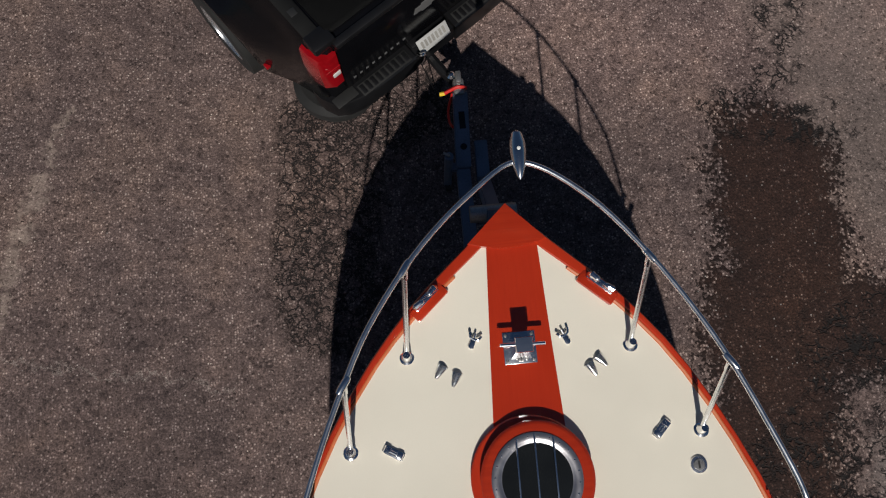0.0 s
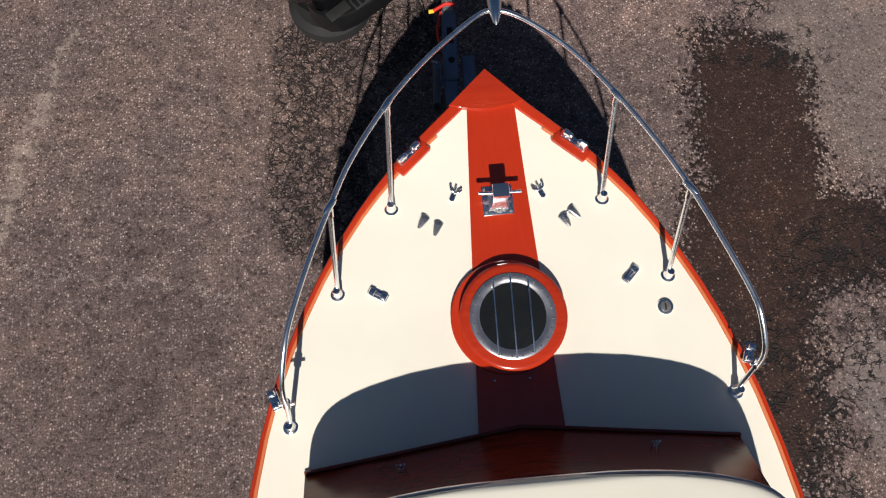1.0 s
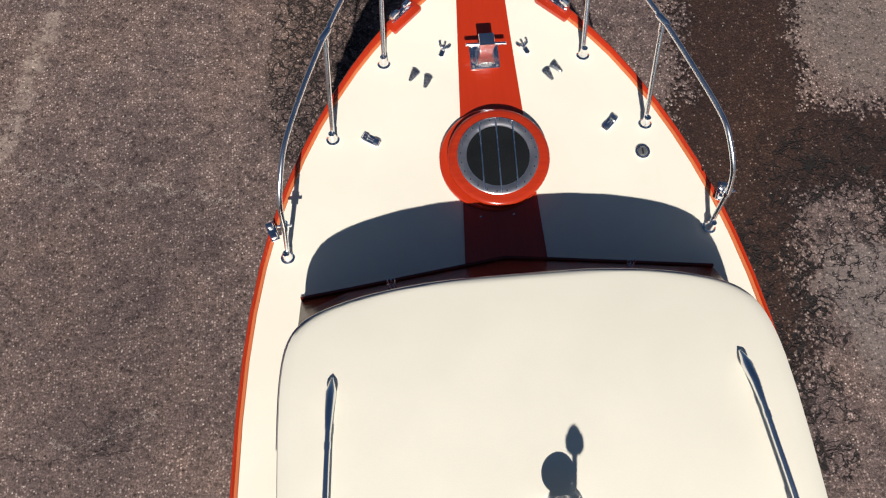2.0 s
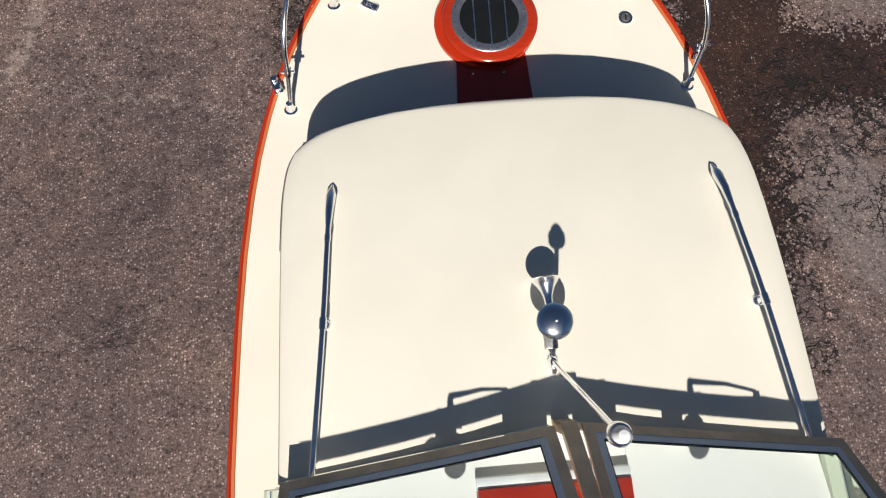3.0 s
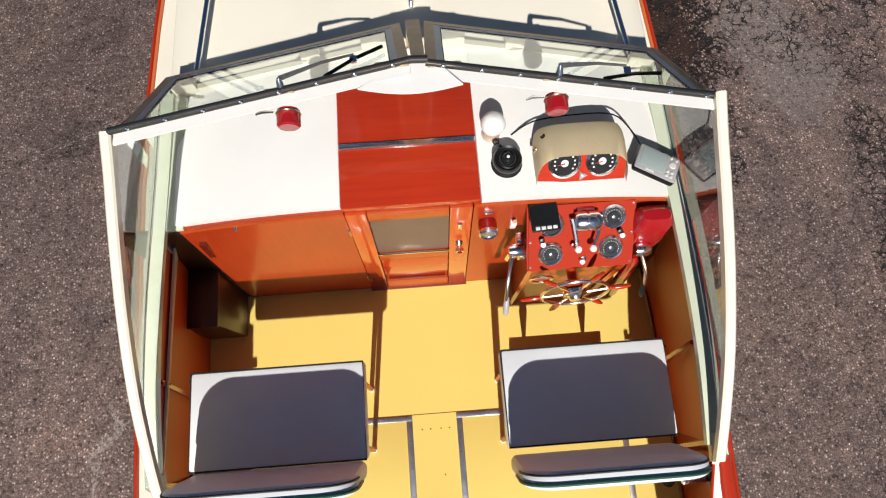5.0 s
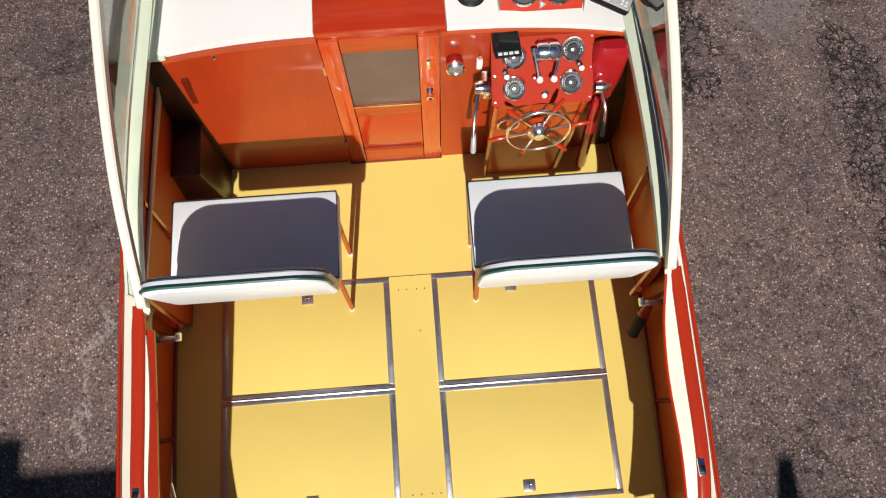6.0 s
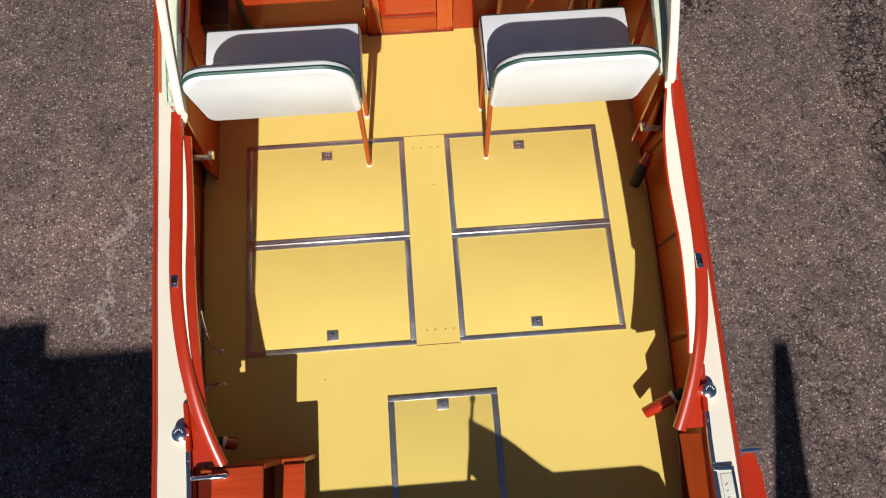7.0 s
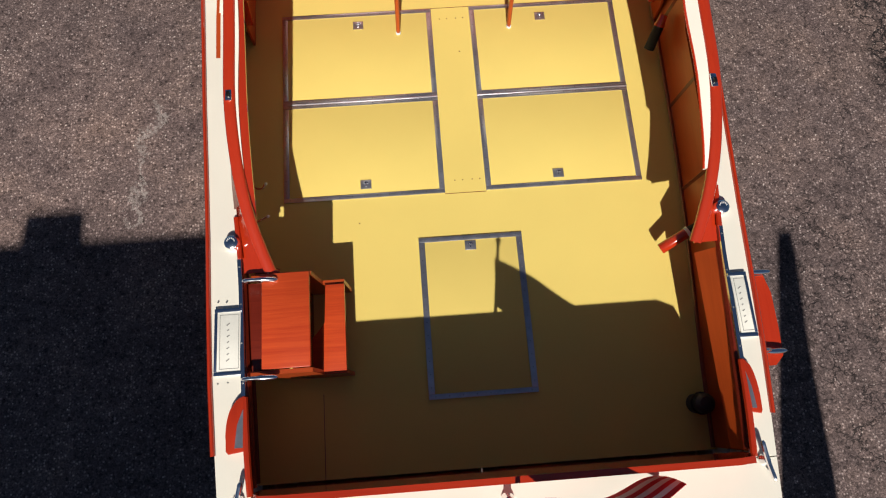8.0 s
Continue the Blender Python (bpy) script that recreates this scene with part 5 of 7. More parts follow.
kn = part("knob", lathe([(0, 0), (0.018, 0), (0.014, 0.010), (0.008, 0.02), (0.017, 0.034), (0.017, 0.046), (0, 0.05)], (0.158, BY - 0.047, 1.77), axis=(0, -1, 0), n=18), M_CHROME, door, "chrome door knob")
part("knob_rose", lathe([(0, 0.046), (0.010, 0.046), (0.008, 0.054), (0, 0.055)], (0.158, BY - 0.047, 1.77), axis=(0, -1, 0), n=12), M_REDPLASTIC, kn)
part("bolt", leaning(box(0.148, 0.166, BY - 0.03, BY - 0.017, 1.93, 1.985, 0.004)), M_CHROME, door, "chrome slide bolt")
for z in (1.35, 1.95):
    part("hinge", tube([(-0.266, BY - 0.02 - (2.12 - z) * 0.085, z - 0.03), (-0.266, BY - 0.02 - (2.12 - z) * 0.085, z + 0.03)], 0.006, 8), M_BRIGHTBAR, door)
part("sill_strip", leaning(box(-0.27, 0.21, BY - 0.026, BY + 0.0, SOLE, SOLE + 0.008, 0.002)), M_TRIMWOOD, door)

# near-black block added in the port footwell to stand for its deep shade
bx = thing("footwell_shade_block", (-1.02, -3.80, SOLE), "tall near-black block added for the shade in the footwell", "box")
part("body", box(-1.125, -0.890, -3.955, -3.715, SOLE, SOLE + 0.43, 0.012), M_SHADEWOOD, bx)
part("lid", box(-1.130, -0.883, -3.962, -3.710, SOLE + 0.432, SOLE + 0.455, 0.008), M_SHADEWOOD, bx, "near-black top of the shade block")

# ---- helm ----
cons = thing("helm_console", (0.6, -3.78, SOLE), "varnished mahogany helm console with a red instrument panel", "console")
PT, PB = Vector((0, -3.672, 2.085)), Vector((0, -3.885, 1.915))
PV = PB - PT
PN = Vector((0, PV.z, -PV.y)).normalized()
if PN.z < 0:
    PN = -PN


def on_panel(u, v, h=0.0):
    """A place on the instrument panel: u across, v down, h out of it."""
    return Vector((0.402 + 0.408 * u, 0, 0)) + PT + PV * v + PN * h


bm = bmesh.new()
rings(bm, [[on_panel(0, 0, h), on_panel(1, 0, h), on_panel(1, 1, h), on_panel(0, 1, h)] for h in (-0.03, 0)])
bmesh.ops.bevel(bm, geom=bm.edges[:], offset=0.006, segments=2, affect="EDGES")
pan = part("panel", bm, plain("coral_red_panel", (0.36, 0.026, 0.009), 0.6, var=0.08, scale=4, coat=0.0, spec=0.12), cons, "coral red instrument panel")
bm = bmesh.new()
rings(bm, [[(0.43, -3.72, 2.0), (0.785, -3.72, 2.0), (0.785, -3.86, 1.895), (0.43, -3.86, 1.895)], [(0.44, -3.72, SOLE), (0.775, -3.72, SOLE), (0.775, -3.875, SOLE), (0.44, -3.875, SOLE)]])
part("pedestal", bm, M_ORANGEX, cons, "varnished pedestal", smooth=False)
for sx in (0.425, 0.79):
    bm = tube([(sx, -3.87, 1.89), (sx, -3.885, SOLE)], 0.012, 4)
    part("corner_post", bm, M_REDZ, cons)
for u, v in ((0.03, 0.07), (0.97, 0.07), (0.03, 0.93), (0.97, 0.93), (0.03, 0.55), (0.97, 0.5)):
    part("screw", lathe([(0, 0), (0.006, 0), (0.004, 0.003), (0, 0.003)], on_panel(u, v), axis=PN, n=8), M_CHROME, pan)
for u, v in ((0.22, 0.30), (0.79, 0.24), (0.22, 0.74), (0.78, 0.70)):
    p = on_panel(u, v)
    g = part("gauge", lathe([(0.034, 0), (0.049, 0), (0.049, 0.006), (0.043, 0.013), (0.037, 0.010), (0.034, 0.006), (0.0, 0.006)], p, axis=PN, n=28), M_STEEL, pan, "round gauge with a chrome bezel")
    part("face", lathe([(0, 0.006), (0.036, 0.006), (0.034, 0.008), (0.024, 0.008), (0.022, 0.010), (0.020, 0.008), (0, 0.008)], p, axis=PN, n=24), M_DIALGREY, g)
for u, v in ((0.22, 0.30), (0.79, 0.24), (0.22, 0.74), (0.78, 0.70)):
    b = bmesh.new()
    for k in range(13):
        a = radians(-120 + 20 * k)
        q = on_panel(u, v, 0.0085) + Vector((math.sin(a) * 0.029, 0, 0)) + PV.normalized() * (-math.cos(a) * 0.029)
        lathe([(0, 0), (0.0020, 0), (0.0018, 0.0008), (0, 0.0008)], q, axis=PN, n=5, bm=b)
    tagged(part("dial_marks", b, M_DIALMARK, pan), kind="stuff")
    part("dial_hub", lathe([(0, 0), (0.009, 0), (0.007, 0.004), (0, 0.005)], on_panel(u, v, 0.008), axis=PN, n=14), M_CHROME, pan)
# binnacle throttle in the middle
p = on_panel(0.53, 0.24, 0.028)
ct = part("throttle_head", lathe([(0.0, -0.047), (0.033, -0.045), (0.038, -0.036), (0.038, -0.004), (0.032, 0.0), (0.038, 0.004), (0.038, 0.036), (0.033, 0.045), (0, 0.047)], p, axis=(1, 0, 0), n=28), M_CHROME, pan, "chrome twin-lever control head")
part("head_base", box(p.x - 0.036, p.x + 0.036, p.y - 0.02, p.y + 0.055, p.z - 0.04, p.z + 0.012, 0.01), M_REDPLASTIC, ct)
for sx, du, col in ((-1, -0.135, 0), (1, 0.085, 0)):
    a_ = p + Vector((sx * 0.054, 0, 0))
    e_ = on_panel(0.53 + du * 0.62, 0.62, 0.05)
    lv = part("lever", tube([a_ + Vector((0, 0.01, 0.012)), a_.lerp(e_, 0.5) + Vector((0, 0, 0.008)), e_], [0.009, 0.007, 0.005], 8), M_CHROME, pan)
    part("lever_knob", lathe([(0, 0), (0.011, 0.004), (0.014, 0.012), (0.011, 0.020), (0, 0.024)], e_ - Vector((0, 0.0, 0.008)), n=14), M_BALL, lv, "white ball knob")
for u, v, m_ in ((0.14, 0.56, M_BALL), (0.87, 0.50, M_BALL), (0.51, 0.86, M_BALL), (0.13, 0.50, M_BLACK), (0.85, 0.44, M_BLACK), (0.42, 0.60, M_REDPLASTIC)):
    part("push_knob", lathe([(0, 0), (0.008, 0), (0.006, 0.008), (0.011, 0.016), (0.010, 0.024), (0, 0.026)], on_panel(u, v), axis=PN, n=12), m_, pan)
part("key_switch", lathe([(0, 0), (0.013, 0), (0.012, 0.008), (0.006, 0.010), (0, 0.012)], on_panel(0.53, 0.84), axis=PN, n=14), M_CHROME, pan)
# small black display on the panel
d_ = thing("display", on_panel(0.17, 0.16, 0.03), "small black square display on the instrument panel", "display")
b = box(-0.052, 0.052, -0.052, 0.050, -0.008, 0.008, 0.004)
mt = Matrix.Translation(on_panel(0.13, 0.10, 0.055)) @ rot(2, 0, 3).to_4x4()
b.transform(mt)
part("case", b, M_BLACK, d_)
b = box(-0.046, 0.046, -0.030, 0.046, 0.0081, 0.0095, 0.0)
b.transform(mt)
part("screen", b, M_SMOKE, d_)
for k in range(4):
    b = box(-0.040 + 0.021 * k, -0.024 + 0.021 * k, -0.048, -0.036, 0.008, 0.011, 0.001)
    b.transform(mt)
    part("button", b, M_GREYFRAME, d_)
part("stem", tube([on_panel(0.165, 0.2, 0.0), on_panel(0.165, 0.2, 0.05)], 0.008, 8), M_BLACK, d_)

# steering wheel
SW, AX = Vector((0.594, -3.965, 1.835)), Vector((0, -1, 0.16)).normalized()
wh = thing("steering_wheel", SW, "chrome-rimmed ship's wheel with red wooden handles", "steering wheel")
ex, ez = Vector((1, 0, 0)), Vector((1, 0, 0)).cross(AX) * -1
part("rim", tube([SW + (ex * math.cos(a) + ez * math.sin(a)) * 0.132 for a in [2 * math.pi * k / 48 for k in range(49)]], 0.0075, 10), M_CHROME, wh)
hub = part("hub", lathe([(0, 0.035), (0.022, 0.032), (0.030, 0.018), (0.048, 0.010), (0.048, -0.006), (0.03, -0.012), (0, -0.014)], SW, axis=AX, n=28), M_CHROME, wh)
part("hub_boss", lathe([(0, -0.016), (0.05, -0.016), (0.056, -0.03), (0.04, -0.045), (0, -0.05)], SW, axis=AX, n=28), M_REDZ, hub, "red wooden boss")
for k in range(6):
    a = radians(12 + 60 * k)
    d = ex * math.cos(a) + ez * math.sin(a)
    sp = part("spoke", tube([SW + d * 0.04, SW + d * 0.135], [0.006, 0.0048], 8), M_CHROME, wh)
    part("handle", tube([SW + d * 0.132, SW + d * 0.15, SW + d * 0.185, SW + d * 0.215], [0.007, 0.010, 0.0105, 0.006], 10), M_RED, sp, "turned red wooden handle")
part("column", tube([SW - AX * 0.01, SW - AX * 0.16], 0.019, 12), M_REDZ, wh)
# second small ring low on the pedestal
r2 = thing("ring_handle", (0.47, -3.88, 1.72), "small chrome ring handle on the console", "handle")
part("ring", tube([Vector((0.485, -3.885, 1.75)) + (ex * math.cos(a) + Vector((0, 0.05, 1)) * math.sin(a)) * 0.045 for a in [2 * math.pi * k / 28 for k in range(29)]], 0.006, 8), M_CHROME, r2)
part("hub", lathe([(0, 0), (0.014, 0), (0.010, 0.01), (0, 0.012)], (0.485, -3.87, 1.75), axis=(0, -1, 0), n=12), M_REDZ, r2)

# shift levers either side
for sx, x, y0, z0, x1, y1, z1 in ((-1, 0.358, -3.80, 1.93, 0.318, -4.02, 1.80), (1, 0.845, -3.83, 1.93, 0.868, -3.985, 1.80)):
    l_ = thing("control_lever", (x, y0, z0), "long chrome control lever with a dark grip beside the console", "lever", "control levers")
    part("bracket", lathe([(0, -0.03), (0.024, -0.03), (0.028, -0.01), (0.028, 0.01), (0.02, 0.03), (0, 0.03)], (x + 0.01, y0, z0), axis=(1, 0, 0), n=20), M_CHROME, l_)
    a_, e_ = Vector((x, y0, z0)), Vector((x1, y1, z1))
    mid_ = a_.lerp(e_, 0.45) + Vector((-0.012 * sx * -1, -0.015, 0.02))
    part("arm", tube(smooth_line([a_, mid_, e_], 5), 0.0075, 10), M_CHROME, l_)
    g0 = mid_.lerp(e_, 0.45)
    part("grip", tube([g0, g0.lerp(e_, 0.5), e_, e_ + (e_ - g0) * 0.12], [0.009, 0.012, 0.012, 0.007], 10), M_SILVER if sx < 0 else M_BLACK, l_)
    if sx < 0:
        part("mount", box(x + 0.012, x + 0.05, y0 - 0.03, y0 + 0.07, z0 - 0.05, z0 + 0.012, 0.008), M_CHROME, l_)
        part("linkage", tube([(x + 0.005, y0 + 0.01, z0 - 0.02), (x + 0.012, y0 + 0.035, z0 - 0.14), (x + 0.0, y0 + 0.02, z0 - 0.22)], [0.012, 0.009, 0.012], 8), M_CHROME, l_)

# things on the bulkhead beside the helm
fan = thing("bulkhead_lamp", (0.262, BY - 0.02, 1.97), "chrome and red round lamp on the bulkhead", "lamp")
part("body", lathe([(0, 0), (0.030, 0), (0.036, 0.01), (0.036, 0.05), (0, 0.05)], (0.262, BY - 0.025, 1.965), axis=(0, -1, 0.25), n=24), M_REDPLASTIC, fan)
part("rim", lathe([(0.0, 0.05), (0.038, 0.05), (0.038, 0.062), (0.030, 0.068), (0.026, 0.060), (0, 0.060)], (0.262, BY - 0.025, 1.965), axis=(0, -1, 0.25), n=24), M_CHROME, fan)
part("grille", lathe([(0, 0.060), (0.026, 0.060), (0.018, 0.066), (0, 0.068)], (0.262, BY - 0.025, 1.965), axis=(0, -1, 0.25), n=12), M_BAREMETAL, fan)
part("bracket", box(0.245, 0.280, BY - 0.03, BY - 0.012, 2.055, 2.062, 0.004), M_CHROME, fan)
ck = thing("catch", (0.365, BY - 0.03, 1.93), "small orange wooden catch on the bulkhead", "catch")
part("plate", box(0.352, 0.378, BY - 0.050, BY - 0.024, 1.905, 1.965, 0.006), M_BALL, ck)
part("peg", tube([(0.365, BY - 0.03, 1.965), (0.365, BY - 0.045, 1.99)], 0.008, 8), M_ORANGE, ck)
sw = solo("switch", lathe([(0, 0), (0.010, 0), (0.008, 0.008), (0.004, 0.020), (0, 0.021)], (-0.665, BY - 0.012, 2.075), axis=(0, -1, 0), n=12), M_CHROME, (-0.665, BY - 0.012, 2.075), "small chrome switch on the bulkhead", "switch")

# red vinyl bag hung beside the console
b = bmesh.new()
loops = []
for z, w, d in ((2.09, 0.05, 0.02), (2.06, 0.070, 0.045), (1.93, 0.074, 0.070), (1.80, 0.072, 0.074), (1.72, 0.064, 0.062), (1.70, 0.04, 0.03)):
    loops.append([(0.872 + w * (abs(math.cos(a)) ** 0.5) * (1 if math.cos(a) > 0 else -1), BY - 0.085 + d * (abs(math.sin(a)) ** 0.6) * (1 if math.sin(a) > 0 else -1), z) for a in [2 * math.pi * k / 20 for k in range(20)]])
rings(b, loops)
bag = solo("life_vest_bag", b, M_REDPLASTIC, (0.872, BY - 0.085, 1.75), "glossy red vinyl bag hung under the dash", "bag")
part("seam", tube([(0.815, BY - 0.15, 1.80), (0.872, BY - 0.155, 1.80), (0.928, BY - 0.15, 1.80)], 0.004, 6), M_REDPLASTIC, bag)
b = bmesh.new()
tube([(0.855, -3.835, 1.84), (0.858, -3.838, 1.82), (0.870, -3.845, 1.72), (0.925, -3.865, SOLE + 0.05), (0.928, -3.866, SOLE + 0.008)], [0.010, 0.020, 0.025, 0.026, 0.020], 16, bm=b)
solo("fire_extinguisher", b, M_REDPLASTIC, (0.928, -3.866, SOLE), "slim dark red extinguisher standing under the dash", "extinguisher")

# ---- on the dash ----
cp = thing("compass", (0.332, -3.53, DZ), "black domed marine compass on the white dash", "compass")
part("base", lathe([(0, 0), (0.060, 0), (0.062, 0.008), (0.055, 0.016), (0.050, 0.022), (0, 0.022)], (0.332, -3.53, DZ - 0.004), n=36), M_BLACK, cp)
part("ring", lathe([(0.03, 0.02), (0.051, 0.02), (0.052, 0.030), (0.049, 0.034), (0.052, 0.040), (0.052, 0.058), (0.047, 0.068), (0.040, 0.064), (0.036, 0.066), (0.03, 0.058)], (0.332, -3.53, DZ - 0.004), n=36), M_BLACK, cp)
part("card", lathe([(0, 0.052), (0.040, 0.052), (0.038, 0.058), (0, 0.060)], (0.332, -3.53, DZ - 0.004), n=30), M_DIAL, cp)
part("dome", lathe([(0, 0.060), (0.026, 0.060), (0.022, 0.070), (0.012, 0.078), (0, 0.080)], (0.332, -3.53, DZ - 0.004), n=24), M_SMOKE, cp)
part("pin", lathe([(0, 0.078), (0.006, 0.079), (0.004, 0.084), (0, 0.085)], (0.332, -3.53, DZ - 0.004), n=10), M_BALL, cp)
part("eye", tube([Vector((0.300, -3.452, DZ + 0.03)) + Vector((math.cos(a) * 0.010, math.sin(a) * 0.010, 0)) for a in [2 * math.pi * k / 16 for k in range(17)]], 0.003, 6), M_BLACK, cp)
part("hood_arm", tube([(0.302, -3.46, DZ + 0.03), (0.312, -3.478, DZ + 0.05)], 0.006, 8), M_BLACK, cp)
bl = thing("globe_lamp", (0.308, -3.385, DZ), "white globe on a wooden foot on the dash", "lamp")
part("globe", lathe([(0, 0), (0.024, 0.006), (0.040, 0.024), (0.045, 0.045), (0.040, 0.066), (0.024, 0.084), (0, 0.09)], (0.292, -3.398, DZ + 0.022), n=28), M_BALL, bl)
part("foot", lathe([(0, 0), (0.034, 0), (0.034, 0.012), (0.026, 0.024), (0, 0.026)], (0.286, -3.412, DZ + 0.004), n=24), plain("pale_brass", (0.62, 0.48, 0.36), 0.35, 0.4), bl)

pod = thing("gauge_pod", (0.6, -3.53, DZ), "cream hooded pod with two round gauges on the dash", "instrument pod")
M_POD = plain("cream_pod_paint", (0.78, 0.67, 0.45), 0.35, var=0.06, coat=0.3)
loops = []
for y, k in ((-3.412, 0.0), (-3.417, 0.55), (-3.430, 0.85), (-3.455, 0.96), (-3.49, 1.0), (-3.56, 0.99), (-3.628, 0.96)):
    w, hgt = 0.10 + 0.065 * k, 0.010 + 0.108 * k
    ring_ = []
    for j in range(25):
        a = math.pi * j / 24
        ca, sa = math.cos(a), math.sin(a)
        up_z = hgt * sa ** 0.55
        ring_.append(Vector((0.595 + w * (abs(ca) ** 0.62) * (1 if ca >= 0 else -1), y + (up_z * 0.64 if y < -3.6 else 0), DZ - 0.004 + up_z)))
    loops.append(ring_)
b = bmesh.new()
rings(b, loops, closed=False)
bmesh.ops.solidify(b, geom=b.faces[:], thickness=0.008)
part("hood", b, M_POD, pod)
b = bmesh.new()
face = [Vector((0.595 + 0.158 * (abs(math.cos(a)) ** 0.62) * (1 if math.cos(a) >= 0 else -1), 0, 0.104 * max(0, math.sin(a)) ** 0.55)) for a in [math.pi * j / 24 for j in range(25)]]
SL = 0.95
FY = -3.612
rings(b, [[Vector((p.x, FY + p.z * SL + dy, DZ + p.z)) for p in face] for dy in (0.0, 0.006)])
fc = part("face", b, M_REDX, pod, "red varnished gauge board")
FN, up_ = Vector((0, -1, SL)).normalized(), Vector((0, SL, 1)).normalized()
for x in (0.530, 0.664):
    c0 = Vector((x, FY + 0.056 * SL - 0.001, DZ + 0.056))
    g = part("gauge", lathe([(0.046, 0), (0.060, 0), (0.059, 0.008), (0.050, 0.013), (0.046, 0.006), (0, 0.006)], c0, axis=FN, n=32), M_CHROME, fc, "round black gauge with a chrome bezel")
    part("dial", lathe([(0, 0.006), (0.046, 0.006), (0.046, 0.008), (0, 0.008)], c0, axis=FN, n=28), M_BLACK, fc)
    b = bmesh.new()
    for k in range(11):
        a = radians(-125 + 25 * k)
        lathe([(0, 0), (0.0042, 0), (0.0036, 0.0008), (0, 0.0008)], c0 + FN * 0.0085 + Vector((math.sin(a) * 0.036, 0, 0)) + up_ * math.cos(a) * 0.036, axis=FN, n=5, bm=b)
    tagged(part("dial_marks", b, M_DIALMARK, fc), kind="stuff")
    part("dial_centre", lathe([(0, 0.008), (0.014, 0.008), (0.012, 0.010), (0, 0.010)], c0, axis=FN, n=16), M_GREYFRAME, fc)
    part("needle", tube([c0 + FN * 0.011, c0 + FN * 0.011 + Vector((-0.026, 0, 0)) + up_ * -0.006], [0.003, 0.001], 5), M_NEEDLE, fc)
part("badge", lathe([(0, 0), (0.020, 0), (0.018, 0.005), (0.008, 0.010), (0, 0.011)], Vector((0.597, FY + 0.016 * SL - 0.001, DZ + 0.018)), axis=FN, n=3), M_SILVER, fc)
part("knob", lathe([(0, 0), (0.012, 0), (0.008, 0.012), (0.012, 0.02), (0, 0.022)], (0.445, -3.50, DZ + 0.05), axis=(-1, 0, 0.2), n=12), M_BRIGHTBAR, pod)
part("grommet", lathe([(0, 0), (0.010, 0), (0.010, 0.004), (0, 0.004)], (0.46, -3.468, DZ + 0.085), axis=(-0.7, 0.3, 0.7), n=12), M_BLACK, pod)

gps = thing("chart_plotter", (0.865, -3.56, DZ), "silver handheld-style chart plotter with a grey screen on the dash", "plotter")
mt = Matrix.Translation((0.874, -3.570, DZ + 0.005)) @ rot(-8, 5, -28).to_4x4() @ Matrix.Scale(0.93, 4)
b = box(-0.088, 0.088, -0.062, 0.062, -0.02, 0.012, 0.014)
b.transform(mt)
part("case", b, M_BLACK, gps)
b = box(-0.084, 0.084, -0.058, 0.050, 0.010, 0.018, 0.006)
b.transform(mt)
part("face", b, M_SILVER, gps, "silver face plate")
b = box(-0.072, 0.030, -0.040, 0.044, 0.0175, 0.0195, 0.001)
b.transform(mt)
part("screen", b, M_SCREEN, gps, "grey-green screen")
for k, (x, y, r_) in enumerate(((0.058, 0.012, 0.016), (0.046, -0.022, 0.007), (0.064, -0.022, 0.007), (0.046, -0.040, 0.007), (0.064, -0.040, 0.007), (0.046, 0.040, 0.006), (0.068, 0.038, 0.006))):
    b = lathe([(0, 0.017), (r_, 0.017), (r_ * 0.8, 0.021), (0, 0.022)], (x, y, 0), n=12)
    b.transform(mt)
    part("button", b, M_LAMPCLEAR, gps)
b = box(-0.040, -0.005, -0.054, -0.046, 0.0178, 0.0192, 0.0)
b.transform(mt)
part("name_bar", b, M_DIALMARK, gps)
part("bracket", tube([(0.865, -3.56, dash_z(0.865) - 0.006), (0.870, -3.565, DZ)], 0.014, 10), M_BLACK, gps)
# black cable running over the dash
solo("cable", tube(smooth_line([(0.36, -3.42, DZ + 0.01), (0.45, -3.375, DZ + 0.02), (0.62, -3.36, DZ + 0.02), (0.74, -3.37, DZ + 0.02), (0.80, -3.43, DZ + 0.01), (0.83, -3.5, DZ + 0.01)], 4), 0.003, 6), M_BLACK, (0.6, -3.37, DZ), "thin dark cable lying on the dash", "cable")

# ---- seats ----
def rounded_block(x0, x1, y0, y1, z0, z1, r, turn=None, crown=0.0):
    b = box(x0, x1, y0, y1, z0, z1, r)
    if crown:
        for v in b.verts:
            if v.co.z > (z0 + z1) / 2:
                u = (v.co.x - x0) / (x1 - x0) * 2 - 1
                w = (v.co.y - y0) / (y1 - y0) * 2 - 1
                v.co.z += crown * (1 - u * u) * (1 - w * w)
    return b


